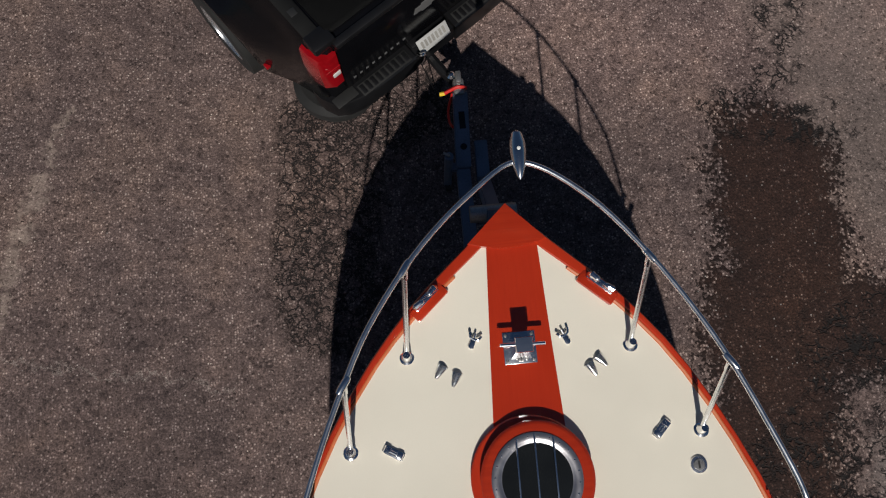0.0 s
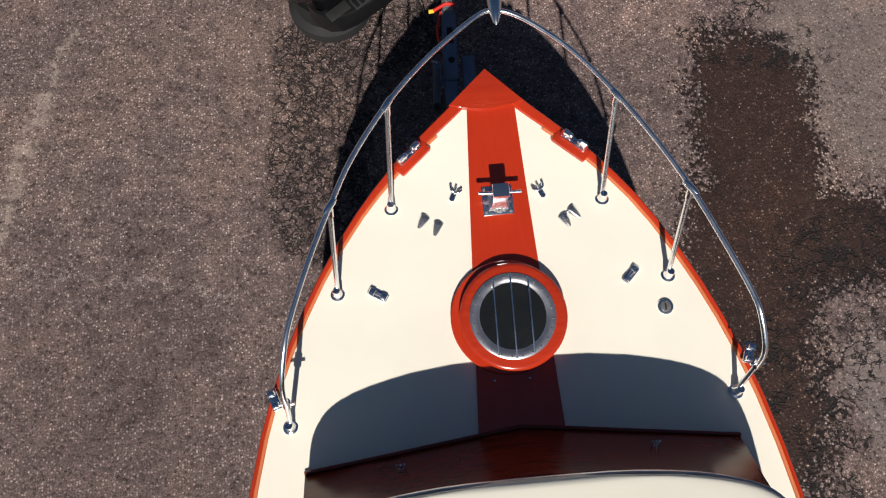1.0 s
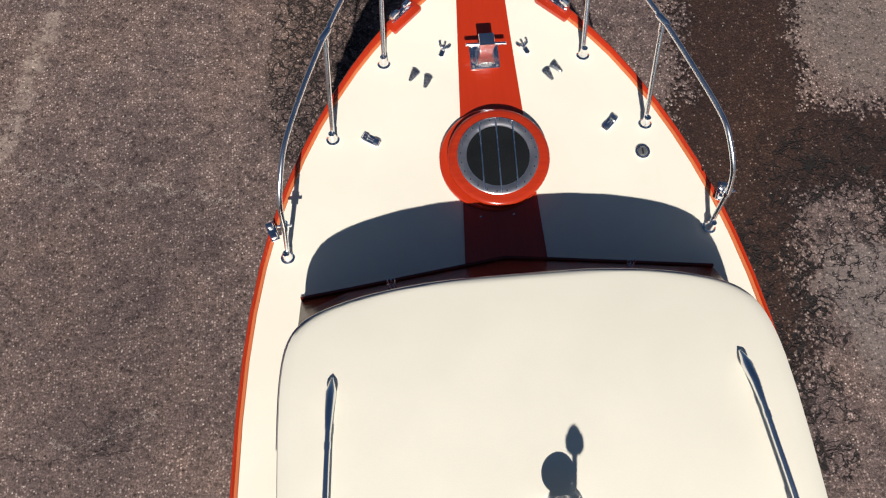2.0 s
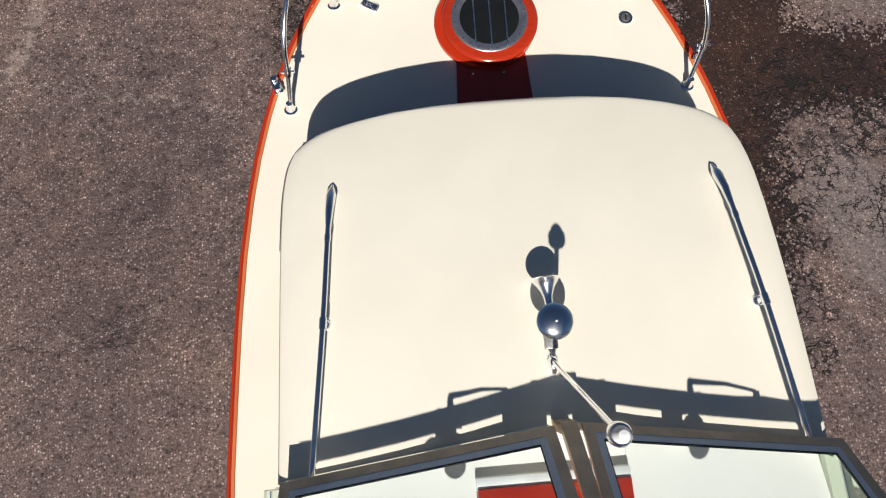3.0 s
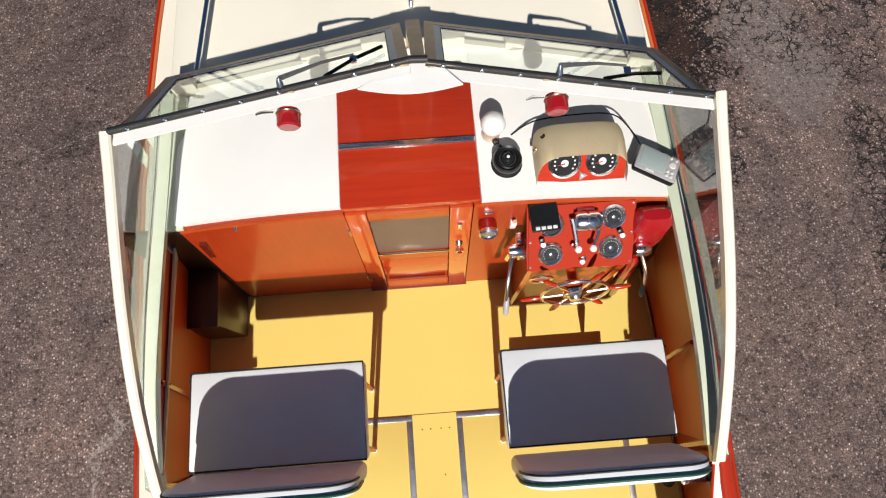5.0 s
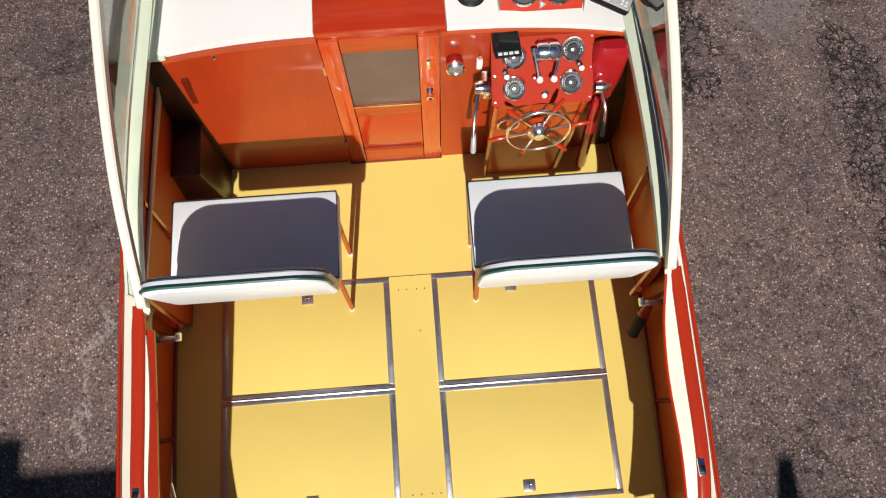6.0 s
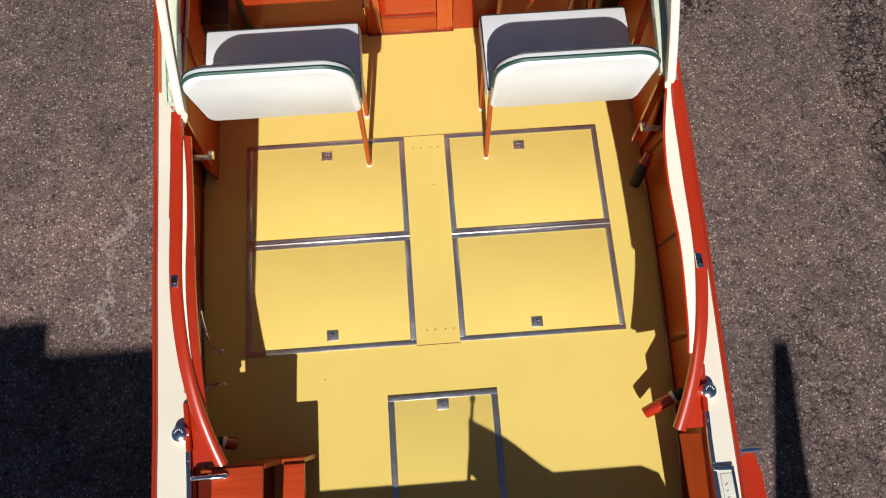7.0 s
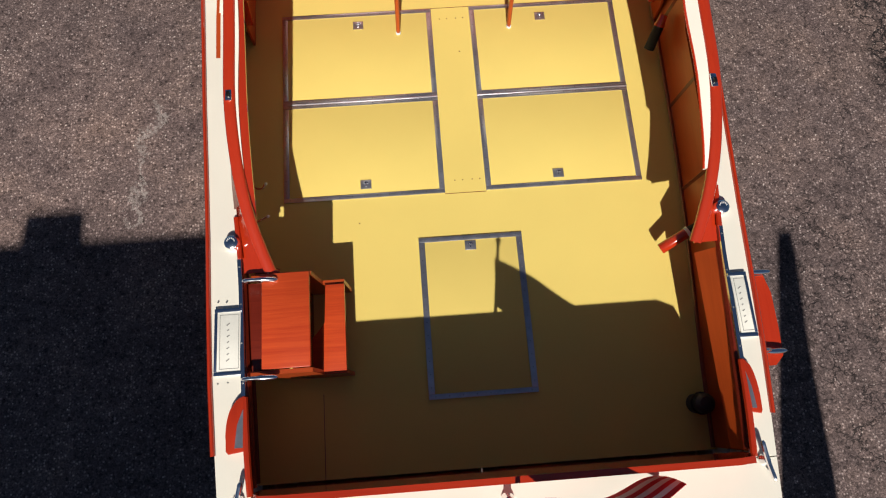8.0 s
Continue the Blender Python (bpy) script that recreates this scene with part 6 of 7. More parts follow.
def bench_seat(x0, x1, wall, dy=0.0):
    """A two-person seat: cushion, backrest, legs; wall: the side on which it meets the boat's side."""
    s = thing("bench_seat", ((x0 + x1) / 2, -4.35, SOLE), "white vinyl double seat with a padded backrest and wooden legs", "seat", "cockpit seats")
    open_ = x1 if wall < 0 else x0
    cu = part("cushion", rounded_block(x0, x1, -4.53, -4.165, 1.775, 1.852, 0.018, crown=0.004), M_VINYL, s)
    out = [(x0 + 0.006, -4.17), (x1 - 0.006, -4.17), (x1 - 0.006, -4.525), (x0 + 0.006, -4.525)]
    part("piping", tube([(x, y, 1.846) for x, y in out + out[:1]], 0.0045, 6), M_PIPING, cu, "dark piping")
    part("seat_board", box(x0 + 0.006, x1 - 0.006, -4.50, -4.175, 1.758, 1.776, 0.004), M_ORANGEX, s)
    # backrest with rounded upper corners, leaning aft a little
    o2 = []
    bx0, bx1 = (x0 + 0.025, x1 - 0.004) if wall < 0 else (x0 + 0.004, x1 - 0.020)
    zt, zb, r = 2.207, 1.832, 0.115
    for cx, cz, a0 in ((bx1 - r, zt - r, 0), (bx0 + r, zt - r, 90)):
        for k in range(10):
            a = radians(a0 + 10 * k)
            o2.append((cx + r * math.cos(a), cz + r * math.sin(a)))
    o2 += [(bx0, zb + 0.03), (bx0 + 0.008, zb + 0.006), (bx0 + 0.03, zb), (bx1 - 0.03, zb), (bx1 - 0.008, zb + 0.006), (bx1, zb + 0.03)]
    b = bmesh.new()
    lean = lambda z: -4.530 + dy - (z - zb) * 0.075
    cxm, czm = (bx0 + bx1) / 2, (zt + zb) / 2
    rings(b, [[(cxm + (x - cxm) * k, lean(z) + dy, czm + (z - czm) * k) for x, z in o2] for dy, k in ((0.0, 0.965), (-0.006, 0.988), (-0.016, 1.0), (-0.040, 1.0), (-0.050, 0.99), (-0.056, 0.96))])
    bk = part("backrest", b, M_VINYL, s)
    edge_ = [(x, lean(z), z) for x, z in o2[:20]]
    ends = [(o2[0][0], lean(zt - 0.20), zt - 0.20)]
    part("green_piping", tube([(x, y - 0.040, z + 0.002) for x, y, z in ends + edge_ + [(o2[19][0], lean(zt - 0.20), zt - 0.20)]], 0.0065, 6), M_GREEN, bk, "dark green piping")
    part("front_piping", tube([(x, y - 0.012, z) for x, y, z in edge_], 0.004, 6), M_PIPING, bk)
    # legs
    lx = open_ + (0.03 if wall < 0 else -0.03) * -1
    fx = open_ + (-0.03 if wall < 0 else 0.03) * 1.6
    for y0, y1, z1 in ((-4.235, -4.255, 1.760), (-4.488, -4.536, 1.760)):
        lg_ = part("leg", tube([(lx, y0, z1), (fx, y1, SOLE + 0.004)], [0.013, 0.011], 6), M_ORANGE, s, "slim orange wooden leg")
        part("foot", lathe([(0, 0), (0.015, 0), (0.013, 0.014), (0, 0.016)], (fx, y1, SOLE), n=10), M_BALL, lg_, "white foot cap")
    wx = x0 - 0.045 if wall < 0 else x1 + 0.045
    ax = x0 + 0.02 if wall < 0 else x1 - 0.02
    for y0, y1 in ((-4.19, -4.25), (-4.545, -4.60)):
        xt, xl = (-0.985, -1.03) if wall < 0 else (0.993, 1.02)
        bm_ = bmesh.new()
        w_ = 0.016 * wall
        rings(bm_, [[(xt - w_, y0 + d_, 1.93), (xl - w_, y1 + d_, 1.42), (xl + w_, y1 + d_, 1.42), (xt + w_, y0 + d_, 1.93)] for d_ in (-0.016, 0.0)])
        part("brace", bm_, M_RED, s, "wooden bracket to the boat's side", smooth=False)
    b = bmesh.new()
    hx = wx
    part("strap", tube([(hx, -4.19, 1.72), (hx + 0.035 * -wall, -4.19, 1.74)], 0.008, 6), M_BLACK, s)
    return s


bench_seat(-0.905, -0.245, -1)
bench_seat(0.272, 0.912, 1, -0.022)
fb = thing("footboard", (0.615, -4.20, SOLE), "dark wooden footboard hung on two turned posts under the helm seat", "footboard")
bm = bmesh.new()
o2 = [(0.388, 1.297), (0.388, 1.225)] + [(0.388 + 0.03 * (1 - math.cos(a)), 1.225 - 0.03 * math.sin(a)) for a in (0.5, 1.0, 1.57)] + [(0.815 + 0.03 * math.sin(a), 1.225 - 0.03 * math.cos(a)) for a in (0.0, 0.6, 1.1)] + [(0.845, 1.225), (0.845, 1.297)]
rings(bm, [[(x, y, z) for x, z in o2] for y in (-4.21, -4.195)])
part("board", bm, M_DARKWOOD, fb, smooth=False)
for x in (0.462, 0.757):
    part("post", tube([(x, -4.202, 1.29), (x, -4.202, 1.34), (x, -4.202, 1.42), (x, -4.202, 1.52), (x, -4.202, 1.756)], [0.008, 0.012, 0.020, 0.011, 0.014], 8), M_DARKWOOD, fb, "turned wooden post")

# ---- floor hatches ----
def floor_hatch(x0, x1, y0, y1, latch_y, latch_x, label, w=0.028):
    h_ = thing("floor_hatch", ((x0 + x1) / 2, (y0 + y1) / 2, SOLE), label, "floor hatch", "floor hatches")
    part("lid", box(x0 + w, x1 - w, y0 + w * 0.6, y1 - w * 0.6, SOLE, SOLE + 0.004, 0.001), M_YELLOW, h_, "yellow lid")
    for a, b_, c, d in ((x0, x1, y0, y0 + w * 0.8), (x0, x1, y1 - w * 0.8, y1), (x0, x0 + w, y0 + w * 0.8, y1 - w * 0.8), (x1 - w, x1, y0 + w * 0.8, y1 - w * 0.8)):
        st_ = part("edge_strip", box(a, b_, c, d, SOLE, SOLE + 0.008, 0.0015), M_ALU, h_, "screwed aluminium edge strip")
        n_ = max(3, int(max(b_ - a, d - c) / 0.06))
        m_ = bmesh.new()
        for k in range(n_):
            f = (k + 0.5) / n_
            q = ((a + b_) / 2, c + (d - c) * f, SOLE + 0.008) if d - c > b_ - a else (a + (b_ - a) * f, (c + d) / 2, SOLE + 0.008)
            lathe([(0, 0), (0.0035, 0), (0.0025, 0.001), (0, 0.001)], q, n=6, bm=m_)
        tagged(part("screws", m_, M_BAREMETAL, st_), kind="stuff")
    lt = part("latch", box(latch_x - 0.028, latch_x + 0.028, latch_y - 0.024, latch_y + 0.024, SOLE + 0.003, SOLE + 0.009, 0.002), M_ALU, h_, "recessed metal lift latch")
    part("finger", tube([(latch_x - 0.012, latch_y + 0.006, SOLE + 0.011), (latch_x, latch_y + 0.012, SOLE + 0.012), (latch_x + 0.012, latch_y + 0.006, SOLE + 0.011)], 0.003, 6), M_CHROME, lt)
    part("finger_stem", tube([(latch_x, latch_y + 0.012, SOLE + 0.012), (latch_x, latch_y - 0.012, SOLE + 0.011)], 0.003, 6), M_CHROME, lt)
    return h_


HL = "yellow floor hatch edged with aluminium strips"
floor_hatch(-0.928, -0.105, -4.936, -4.395, -4.476, -0.512, HL)
floor_hatch(-0.928, -0.105, -5.487, -4.940, -5.415, -0.508, HL)
floor_hatch(0.107, 0.918, -4.942, -4.395, -4.482, 0.498, HL)
floor_hatch(0.107, 0.918, -5.487, -4.946, -5.42, 0.488, HL)
floor_hatch(-0.258, 0.262, -6.512, -5.722, -5.775, 0.0, "small yellow floor hatch edged with aluminium strips", 0.030)
for x0, x1, y in ((-0.928, -0.105, -4.938), (0.107, 0.918, -4.944)):
    part("hinge_bar", tube([(x0, y, SOLE + 0.008), (x1, y, SOLE + 0.008)], 0.0045, 8), M_ALU, boat, "dull metal piano hinge between the floor hatches")
for y in (-4.39, -5.492):
    part("sole_seam", box(-0.107, 0.107, y - 0.0012, y + 0.0012, SOLE - 0.001, SOLE + 0.0012, 0), M_TRIMWOOD, boat)
m_ = bmesh.new()
for x, y in ((-0.06, -4.46), (-0.02, -4.46), (0.03, -4.46), (0.07, -4.46), (-0.05, -5.42), (-0.01, -5.42), (0.04, -5.42), (0.08, -5.42), (0.035, -4.67), (-0.55, -5.62)):
    lathe([(0, 0), (0.0035, 0), (0.003, 0.001), (0, 0.001)], (x, y, SOLE), n=8, bm=m_)
tagged(part("sole_screws", m_, M_TRIMWOOD, boat), kind="stuff")

# ---- coamings and stern ----
def coam(side, v, y, z):
    return Vector((side * v + (0.013 if side > 0 else 0.036), y, z))


CO = [(1.0, -4.60, 1.950), (1.008, -4.80, 1.912), (1.015, -5.0, 1.880), (1.022, -5.28, 1.840), (1.012, -5.52, 1.775), (0.990, -5.70, 1.705), (0.955, -5.84, 1.645), (0.920, -5.945, 1.60)]
for side in (-1, 1):
    line = smooth_line([coam(side, *p) for p in CO], 4)
    loops = []
    for i, p in enumerate(line):
        d = (line[min(i + 1, len(line) - 1)] - line[max(i - 1, 0)]).normalized()
        out = d.cross(Vector((0, 0, 1))).normalized()
        up = out.cross(d).normalized()
        if up.z < 0:
            up = -up
        k = 1.0 if i > 1 else 0.85
        loops.append([p + out * (0.025 * k * (abs(math.cos(a)) ** 0.6) * (1 if math.cos(a) > 0 else -1)) + up * (0.017 * (abs(math.sin(a)) ** 0.6) * (1 if math.sin(a) > 0 else -1)) for a in [2 * math.pi * j / 16 for j in range(16)]])
    bm = bmesh.new()
    rings(bm, loops)
    part("coaming_cap", bm, M_RED, boat, "rounded red varnished coaming cap")
    # cream ledge inboard of the cap, and the board under it
    reach = curve([(-5.66, 0.022), (-5.45, 0.036), (-5.2, 0.044), (-4.95, 0.047), (-4.8, 0.040), (-4.62, 0.020)])
    wide = 0.82 if side < 0 else 1.72
    led = [p for p in line if p.y > -5.66]
    inn = [p + Vector((-side * reach(p.y) * wide, 0, 0.004)) for p in led]
    part("coaming_ledge", sheet([[p + Vector((0, 0, 0.006)) for p in led], inn], 0.016), M_CREAM, boat, "cream painted coaming ledge")
    if side < 0:
        brd = [p for p in line if -5.82 < p.y < -4.66]
        part("ledge_moulding", sheet([[Vector((max(p.x + reach(p.y) * wide, -0.952), p.y, p.z - 0.004)) for p in brd], [Vector((-0.922, p.y, p.z - 0.016)) for p in brd]], 0.012), M_RED, boat, "flat red varnished moulding inside the ledge")
    else:
        part("ledge_moulding", tube([p + Vector((0, 0, -0.004)) for p in inn], 0.0055, 6), M_RED, boat)
        ca = (-5.97, -6.1, -6.25, -6.4, -6.55, -6.7, -6.8)
        part("deck_clamp", sheet([[(inner_edge(y) + CEN - 0.004, y, 1.598) for y in ca], [(min(0.966, inner_edge(y) + CEN - 0.02), y, 1.50) for y in ca]], 0.012, down=(1, 0, 0)), M_ORANGE, boat, "varnished clamp board under the deck edge")
    part("coaming_board", sheet([[p + Vector((side * 0.006, 0, -0.016)) for p in inn], [Vector((side * (inner_edge(p.y) + 0.004) + CEN, p.y, 1.595)) for p in led]], 0.012, down=(side, 0, 0)), M_DARKWOOD, boat, "dark varnished coaming board")
    bm = bmesh.new()
    ys = [p for p in line if p.y <= -5.50]
    sheet([[p + Vector((0, 0, -0.010)) for p in ys], [Vector((side * inner_edge(p.y) + CEN, p.y, 1.60)) for p in ys]], 0.012, bm, down=(0, 0, -1))
    part("coaming_tail", bm, M_RED, boat, "red varnished tail of the coaming")
    # inner lip of the side deck further aft
    lip = [(side * inner_edge(y) + CEN, y, sheer(y) + 0.004) for y in (-5.70, -5.80, -5.885)]
    part("deck_lip", tube(lip, 0.012, 8), M_RED, boat)
    lip = [(side * inner_edge(y) + CEN, y, sheer(y) + 0.008) for y in (-6.455, -6.55, -6.65, -6.75, -6.825)]
    part("deck_lip", tube(lip, 0.014, 8), M_RED, boat)
    inner_ = [(side * (inner_edge(y) + 0.0) + CEN, y, 1.59) for y in (-4.66, -4.75, -4.9, -5.1, -5.5, -5.9, -6.3, -6.8)]
    part("deck_beam", tube(inner_, 0.016, 6), M_DARKWOOD, boat)
    tr_ = thing("deck_edge_strip", (side * inner_edge(-6.15) + CEN, -6.17, 1.62), "polished metal strip along the deck edge", "trim strip", "deck edge strips")
    part("strip", sheet([[(side * (inner_edge(y) - 0.004 + 0.016 * c) + CEN, y, sheer(y) + 0.008) for c in (0, 1)] for y in (-5.885, -6.0, -6.15, -6.3, -6.45)], 0.03), M_CHROME, tr_)
    for y in (-5.92, -6.08, -6.24, -6.40):
        part("screw", lathe([(0, 0), (0.004, 0), (0.003, 0.002), (0, 0.002)], (side * (inner_edge(y) + 0.004) + CEN, y, sheer(y) + 0.008), n=8), M_BAREMETAL, tr_)
    # step pad in a bright frame
    x0, x1 = (-1.106, -0.994) if side < 0 else (1.030, 1.110)
    pd = thing("step_pad", ((x0 + x1) / 2, -6.23, 1.62), "cream step pad in a polished metal frame on the side deck", "step pad", "step pads")
    part("pad", box(x0 + 0.012, x1 - 0.006, -6.352, -6.108, 1.618, 1.626, 0.002), M_PAD, pd)
    for a, b_, c, d in ((x0, x1, -6.366, -6.350), (x0, x1, -6.110, -6.094), (x0 if side < 0 else x1 - 0.014, x0 + 0.014 if side < 0 else x1, -6.350, -6.110)):
        part("frame_bar", box(a, b_, c, d, 1.618, 1.630, 0.003), M_CHROME, pd)
    part("inner_line", rim([(x0 + 0.022, -6.34, 1.6262), (x1 - 0.012, -6.34, 1.6262), (x1 - 0.012, -6.12, 1.6262), (x0 + 0.022, -6.12, 1.6262)], 0.002, 0.0006, (0, 0, 1)), M_INK, pd, smooth=False)
    m_ = bmesh.new()
    for k in range(7):
        yk = -6.16 - 0.024 * k
        w_ = (0.016, 0.010, 0.013, 0.009, 0.012, 0.010, 0.015)[k]
        box((x0 + x1) / 2 - w_ / 2, (x0 + x1) / 2 + w_ / 2, yk - 0.002, yk + 0.002, 1.6258, 1.6268, 0, bm=m_, turn=rot(0, 0, 35))
    tagged(part("lettering_bars", m_, M_INK, pd), kind="stuff")
    # loose deck screws by the pad
    for x, y in ((-1.095, -6.065), (-1.06, -6.067), (-1.09, -6.395), (-1.05, -6.393)) if side < 0 else ():
        solo("deck_screw", lathe([(0, 0), (0.004, 0), (0.003, 0.002), (0, 0.002)], (x, y, 1.62), n=8), M_BAREMETAL, (x, y, 1.62), "small dull screw head in the side deck", "screw", "side deck screws")
    # red fairing with a slot
    xb = inner_edge(-6.55) * side + CEN
    hm = thing("deck_fairing", (xb, -6.56, 1.62), "half-moon red varnished fairing on the side deck", "fairing", "deck fairings")
    wdt = 0.072 if side < 0 else 0.045
    o2 = [(xb, -6.45)] + [(xb + side * wdt * math.sin(math.pi / 2 * k / 8) ** 0.8, -6.45 - 0.13 * (1 - math.cos(math.pi / 2 * k / 8)) - 0.02 * k / 8) for k in range(1, 9)] + [(xb + side * wdt, -6.655), (xb + side * wdt * 0.85, -6.668), (xb, -6.66)]
    part("block", slab(o2, 1.61, 1.645, 0.006), M_RED, hm)
    part("slot", slab([(xb + side * 0.004, -6.50), (xb + side * wdt * 0.38, -6.56), (xb + side * wdt * 0.5, -6.645), (xb + side * 0.004, -6.645)], 1.6445, 1.6465), M_ALU, hm, "bright metal slot")
    # filler cap
    fx, fy = (-1.040, -5.815) if side < 0 else (1.064, -5.805)
    fc_ = thing("filler_cap", (fx, fy, 1.61), "domed chrome filler cap on the side deck", "filler cap", "filler caps")
    part("body", lathe([(0, 0), (0.034, 0), (0.033, 0.02), (0.029, 0.034), (0.020, 0.040), (0, 0.042)], (fx, fy, 1.605), n=28), M_CHROME, fc_)
    m_ = bmesh.new()
    for k in range(6):
        a = 0.5 * k + 0.3
        box(fx + 0.016 * math.cos(a) - 0.0015, fx + 0.016 * math.cos(a) + 0.0015, fy + 0.016 * math.sin(a) - 0.003, fy + 0.016 * math.sin(a) + 0.003, 1.6455, 1.6475, 0, bm=m_)
    tagged(part("lettering_bars", m_, M_DIALMARK, fc_), kind="stuff")
    # snap on the coaming cap
    p = coam(side, 1.022, -5.25, 1.858) if side < 0 else coam(side, 1.010, -5.318, 1.848)
    sn = thing("rail_snap", p, "small chrome snap fitting on the coaming cap", "fitting", "rail snaps")
    part("plate", box(p.x - 0.013, p.x + 0.013, p.y - 0.03, p.y + 0.03, p.z, p.z + 0.007, 0.002), M_CHROME, sn)
    part("post", box(p.x - 0.007, p.x + 0.007, p.y - 0.018, p.y + 0.006, p.z + 0.006, p.z + 0.02, 0.003), M_BLACK, sn)
    # chrome bracket beside the seat end
    p = Vector((side * 1.02 + CEN, -4.70, 1.74))
    br = thing("side_bracket", p, "bent chrome bracket on the cockpit side", "bracket", "side brackets")
    part("plate", box(p.x - 0.004, p.x + 0.012, p.y - 0.028, p.y + 0.028, p.z - 0.02, p.z + 0.02, 0.002), M_BLACK, br)
    part("arm", box(min(p.x, p.x - side * 0.09), max(p.x, p.x - side * 0.09), p.y - 0.012, p.y + 0.012, p.z - 0.004, p.z + 0.004, 0.002), M_STEEL, br)
    part("tip", box(p.x - side * 0.10 - 0.01, p.x - side * 0.10 + 0.01, p.y - 0.012, p.y + 0.022, p.z - 0.004, p.z + 0.018, 0.003), M_STEEL, br)
    # stern cleats
    horn_cleat(-1.0 if side < 0 else 1.03, -6.84, 1.632, 78 if side < 0 else 98, 1.35, "chrome horn cleat on the stern deck")

# speaker holes in the cockpit sides
for side, y, z in ((1, -4.138, 1.54), (-1, -4.287, 1.46), (1, -4.415, 1.55)):
    x = side * (side_x(y) - 0.004) + CEN
    solo("speaker_hole", lathe([(0, 0), (0.034, 0), (0.034, 0.005), (0.026, 0.007), (0, 0.003)], (x, y, z), axis=(-side, 0, 0), n=24), M_BLACK, (x, y, z), "round black hole trim in the side panel", "vent", "side holes")
# rod holders
for x0, y0, z0, x1, y1, z1 in ((1.085, -5.80, 1.325, 0.915, -5.885, 1.255), (1.10, -4.66, 1.37, 1.045, -4.775, 1.235), (-1.03, -5.86, 1.31, -0.93, -5.88, 1.27)):
    a_, e_ = Vector((x0, y0, z0)), Vector((x1, y1, z1))
    d = (e_ - a_).normalized()
    rh_ = thing("rod_holder", a_, "black rod holder grip with a red ring" if y0 > -5.0 else "red varnished rod holder tube with a pale ring", "rod holder", "rod holders")
    grip = y0 > -5.0        # the forward one shows its black grip
    part("tube", tube([a_ + d * 0.06, e_ - d * 0.004, e_], [0.026, 0.027, 0.024], 14), M_RUBBER if grip else M_RED, rh_)
    part("ring", tube([a_ + d * 0.045, a_ + d * 0.06], 0.0285, 14), M_RED if grip else M_PAD, rh_, "red ring" if grip else "pale ring")
    part("socket", tube([a_, a_ + d * 0.045], [0.020, 0.025], 14), M_RED if grip else M_RUBBER, rh_, "red socket" if grip else "dark socket")
# hooks on the port side
for pts in ([(-1.10, -5.27, 1.30), (-1.085, -5.36, 1.27), (-1.04, -5.44, 1.30), (-0.985, -5.48, 1.37), (-0.95, -5.48, 1.43)], [(-1.085, -5.64, 1.30), (-1.05, -5.62, 1.275), (-1.0, -5.61, 1.30), (-0.955, -5.62, 1.37)]):
    hk = thing("coat_hook", pts[0], "bent chrome hook on the cockpit side", "hook", "side hooks")
    part("shank", tube(smooth_line(pts, 4), 0.007, 8), M_CHROME, hk)
    part("tip", lathe([(0, -0.007), (0.006, -0.004), (0.008, 0), (0.006, 0.004), (0, 0.007)], pts[-1], n=10), M_BALL, hk, "white tip")
for x, y, z in ((1.075, -6.05, 1.46), (1.065, -6.42, 1.42)):
    c = thing("latch", (x, y, z), "small chrome latch on the cockpit side", "latch", "side latches")
    part("plate", box(x - 0.006, x + 0.006, y - 0.02, y + 0.02, z - 0.025, z + 0.025, 0.002), M_CHROME, c)
    part("bow", tube(smooth_line([(x - 0.008, y - 0.012, z + 0.015), (x - 0.028, y, z), (x - 0.008, y + 0.012, z - 0.015)], 4), 0.004, 6), M_CHROME, c)

# boarding steps hung on the port side
st = thing("boarding_steps", (-0.78, -6.17, SOLE), "varnished mahogany folding boarding steps hung on chrome hooks", "steps")
part("tread", box(-0.917, -0.720, -6.352, -5.958, 1.600, 1.622, 0.004), M_STEP, st)
part("tread", slab([(-0.693, -5.975), (-0.605, -5.975), (-0.605, -6.362), (-0.750, -6.362), (-0.754, -6.215), (-0.693, -6.150)], 1.385, 1.405, 0.004), M_STEP, st, "lower tread cut back to a notch")
for y in (-5.962, -6.364):
    bm = bmesh.new()
    pr = [(-0.965, 1.604), (-0.715, 1.604), (-0.705, 1.392), (-0.606, 1.392), (-0.600, 1.165), (-0.80, 1.165), (-0.95, 1.48)]
    rings(bm, [[(x, y + dy, z) for x, z in pr] for dy in (-0.009, 0.009)])
    part("stringer", bm, M_ORANGEX, st, smooth=False)
part("back_board", box(-0.800, -0.788, -6.352, -5.972, 1.17, 1.598, 0.003), M_DARKWOOD, st)
# dark board added to stop sun through the gap between tread and deck
part("hanger_board", box(-1.0, -0.915, -6.36, -5.985, 1.50, 1.575, 0.003), M_DARKWOOD, st)
for y in (-5.985, -6.385):
    hk = part("hook", tube(smooth_line([(-0.985, y, 1.60), (-0.99, y, 1.632), (-0.965, y, 1.640), (-0.90, y, 1.636), (-0.85, y, 1.622)], 4), [0.006] * 6 + [0.009] * 5 + [0.012] * 4 + [0.011, 0.004], 10), M_CHROME, st, "chrome hanging hook")
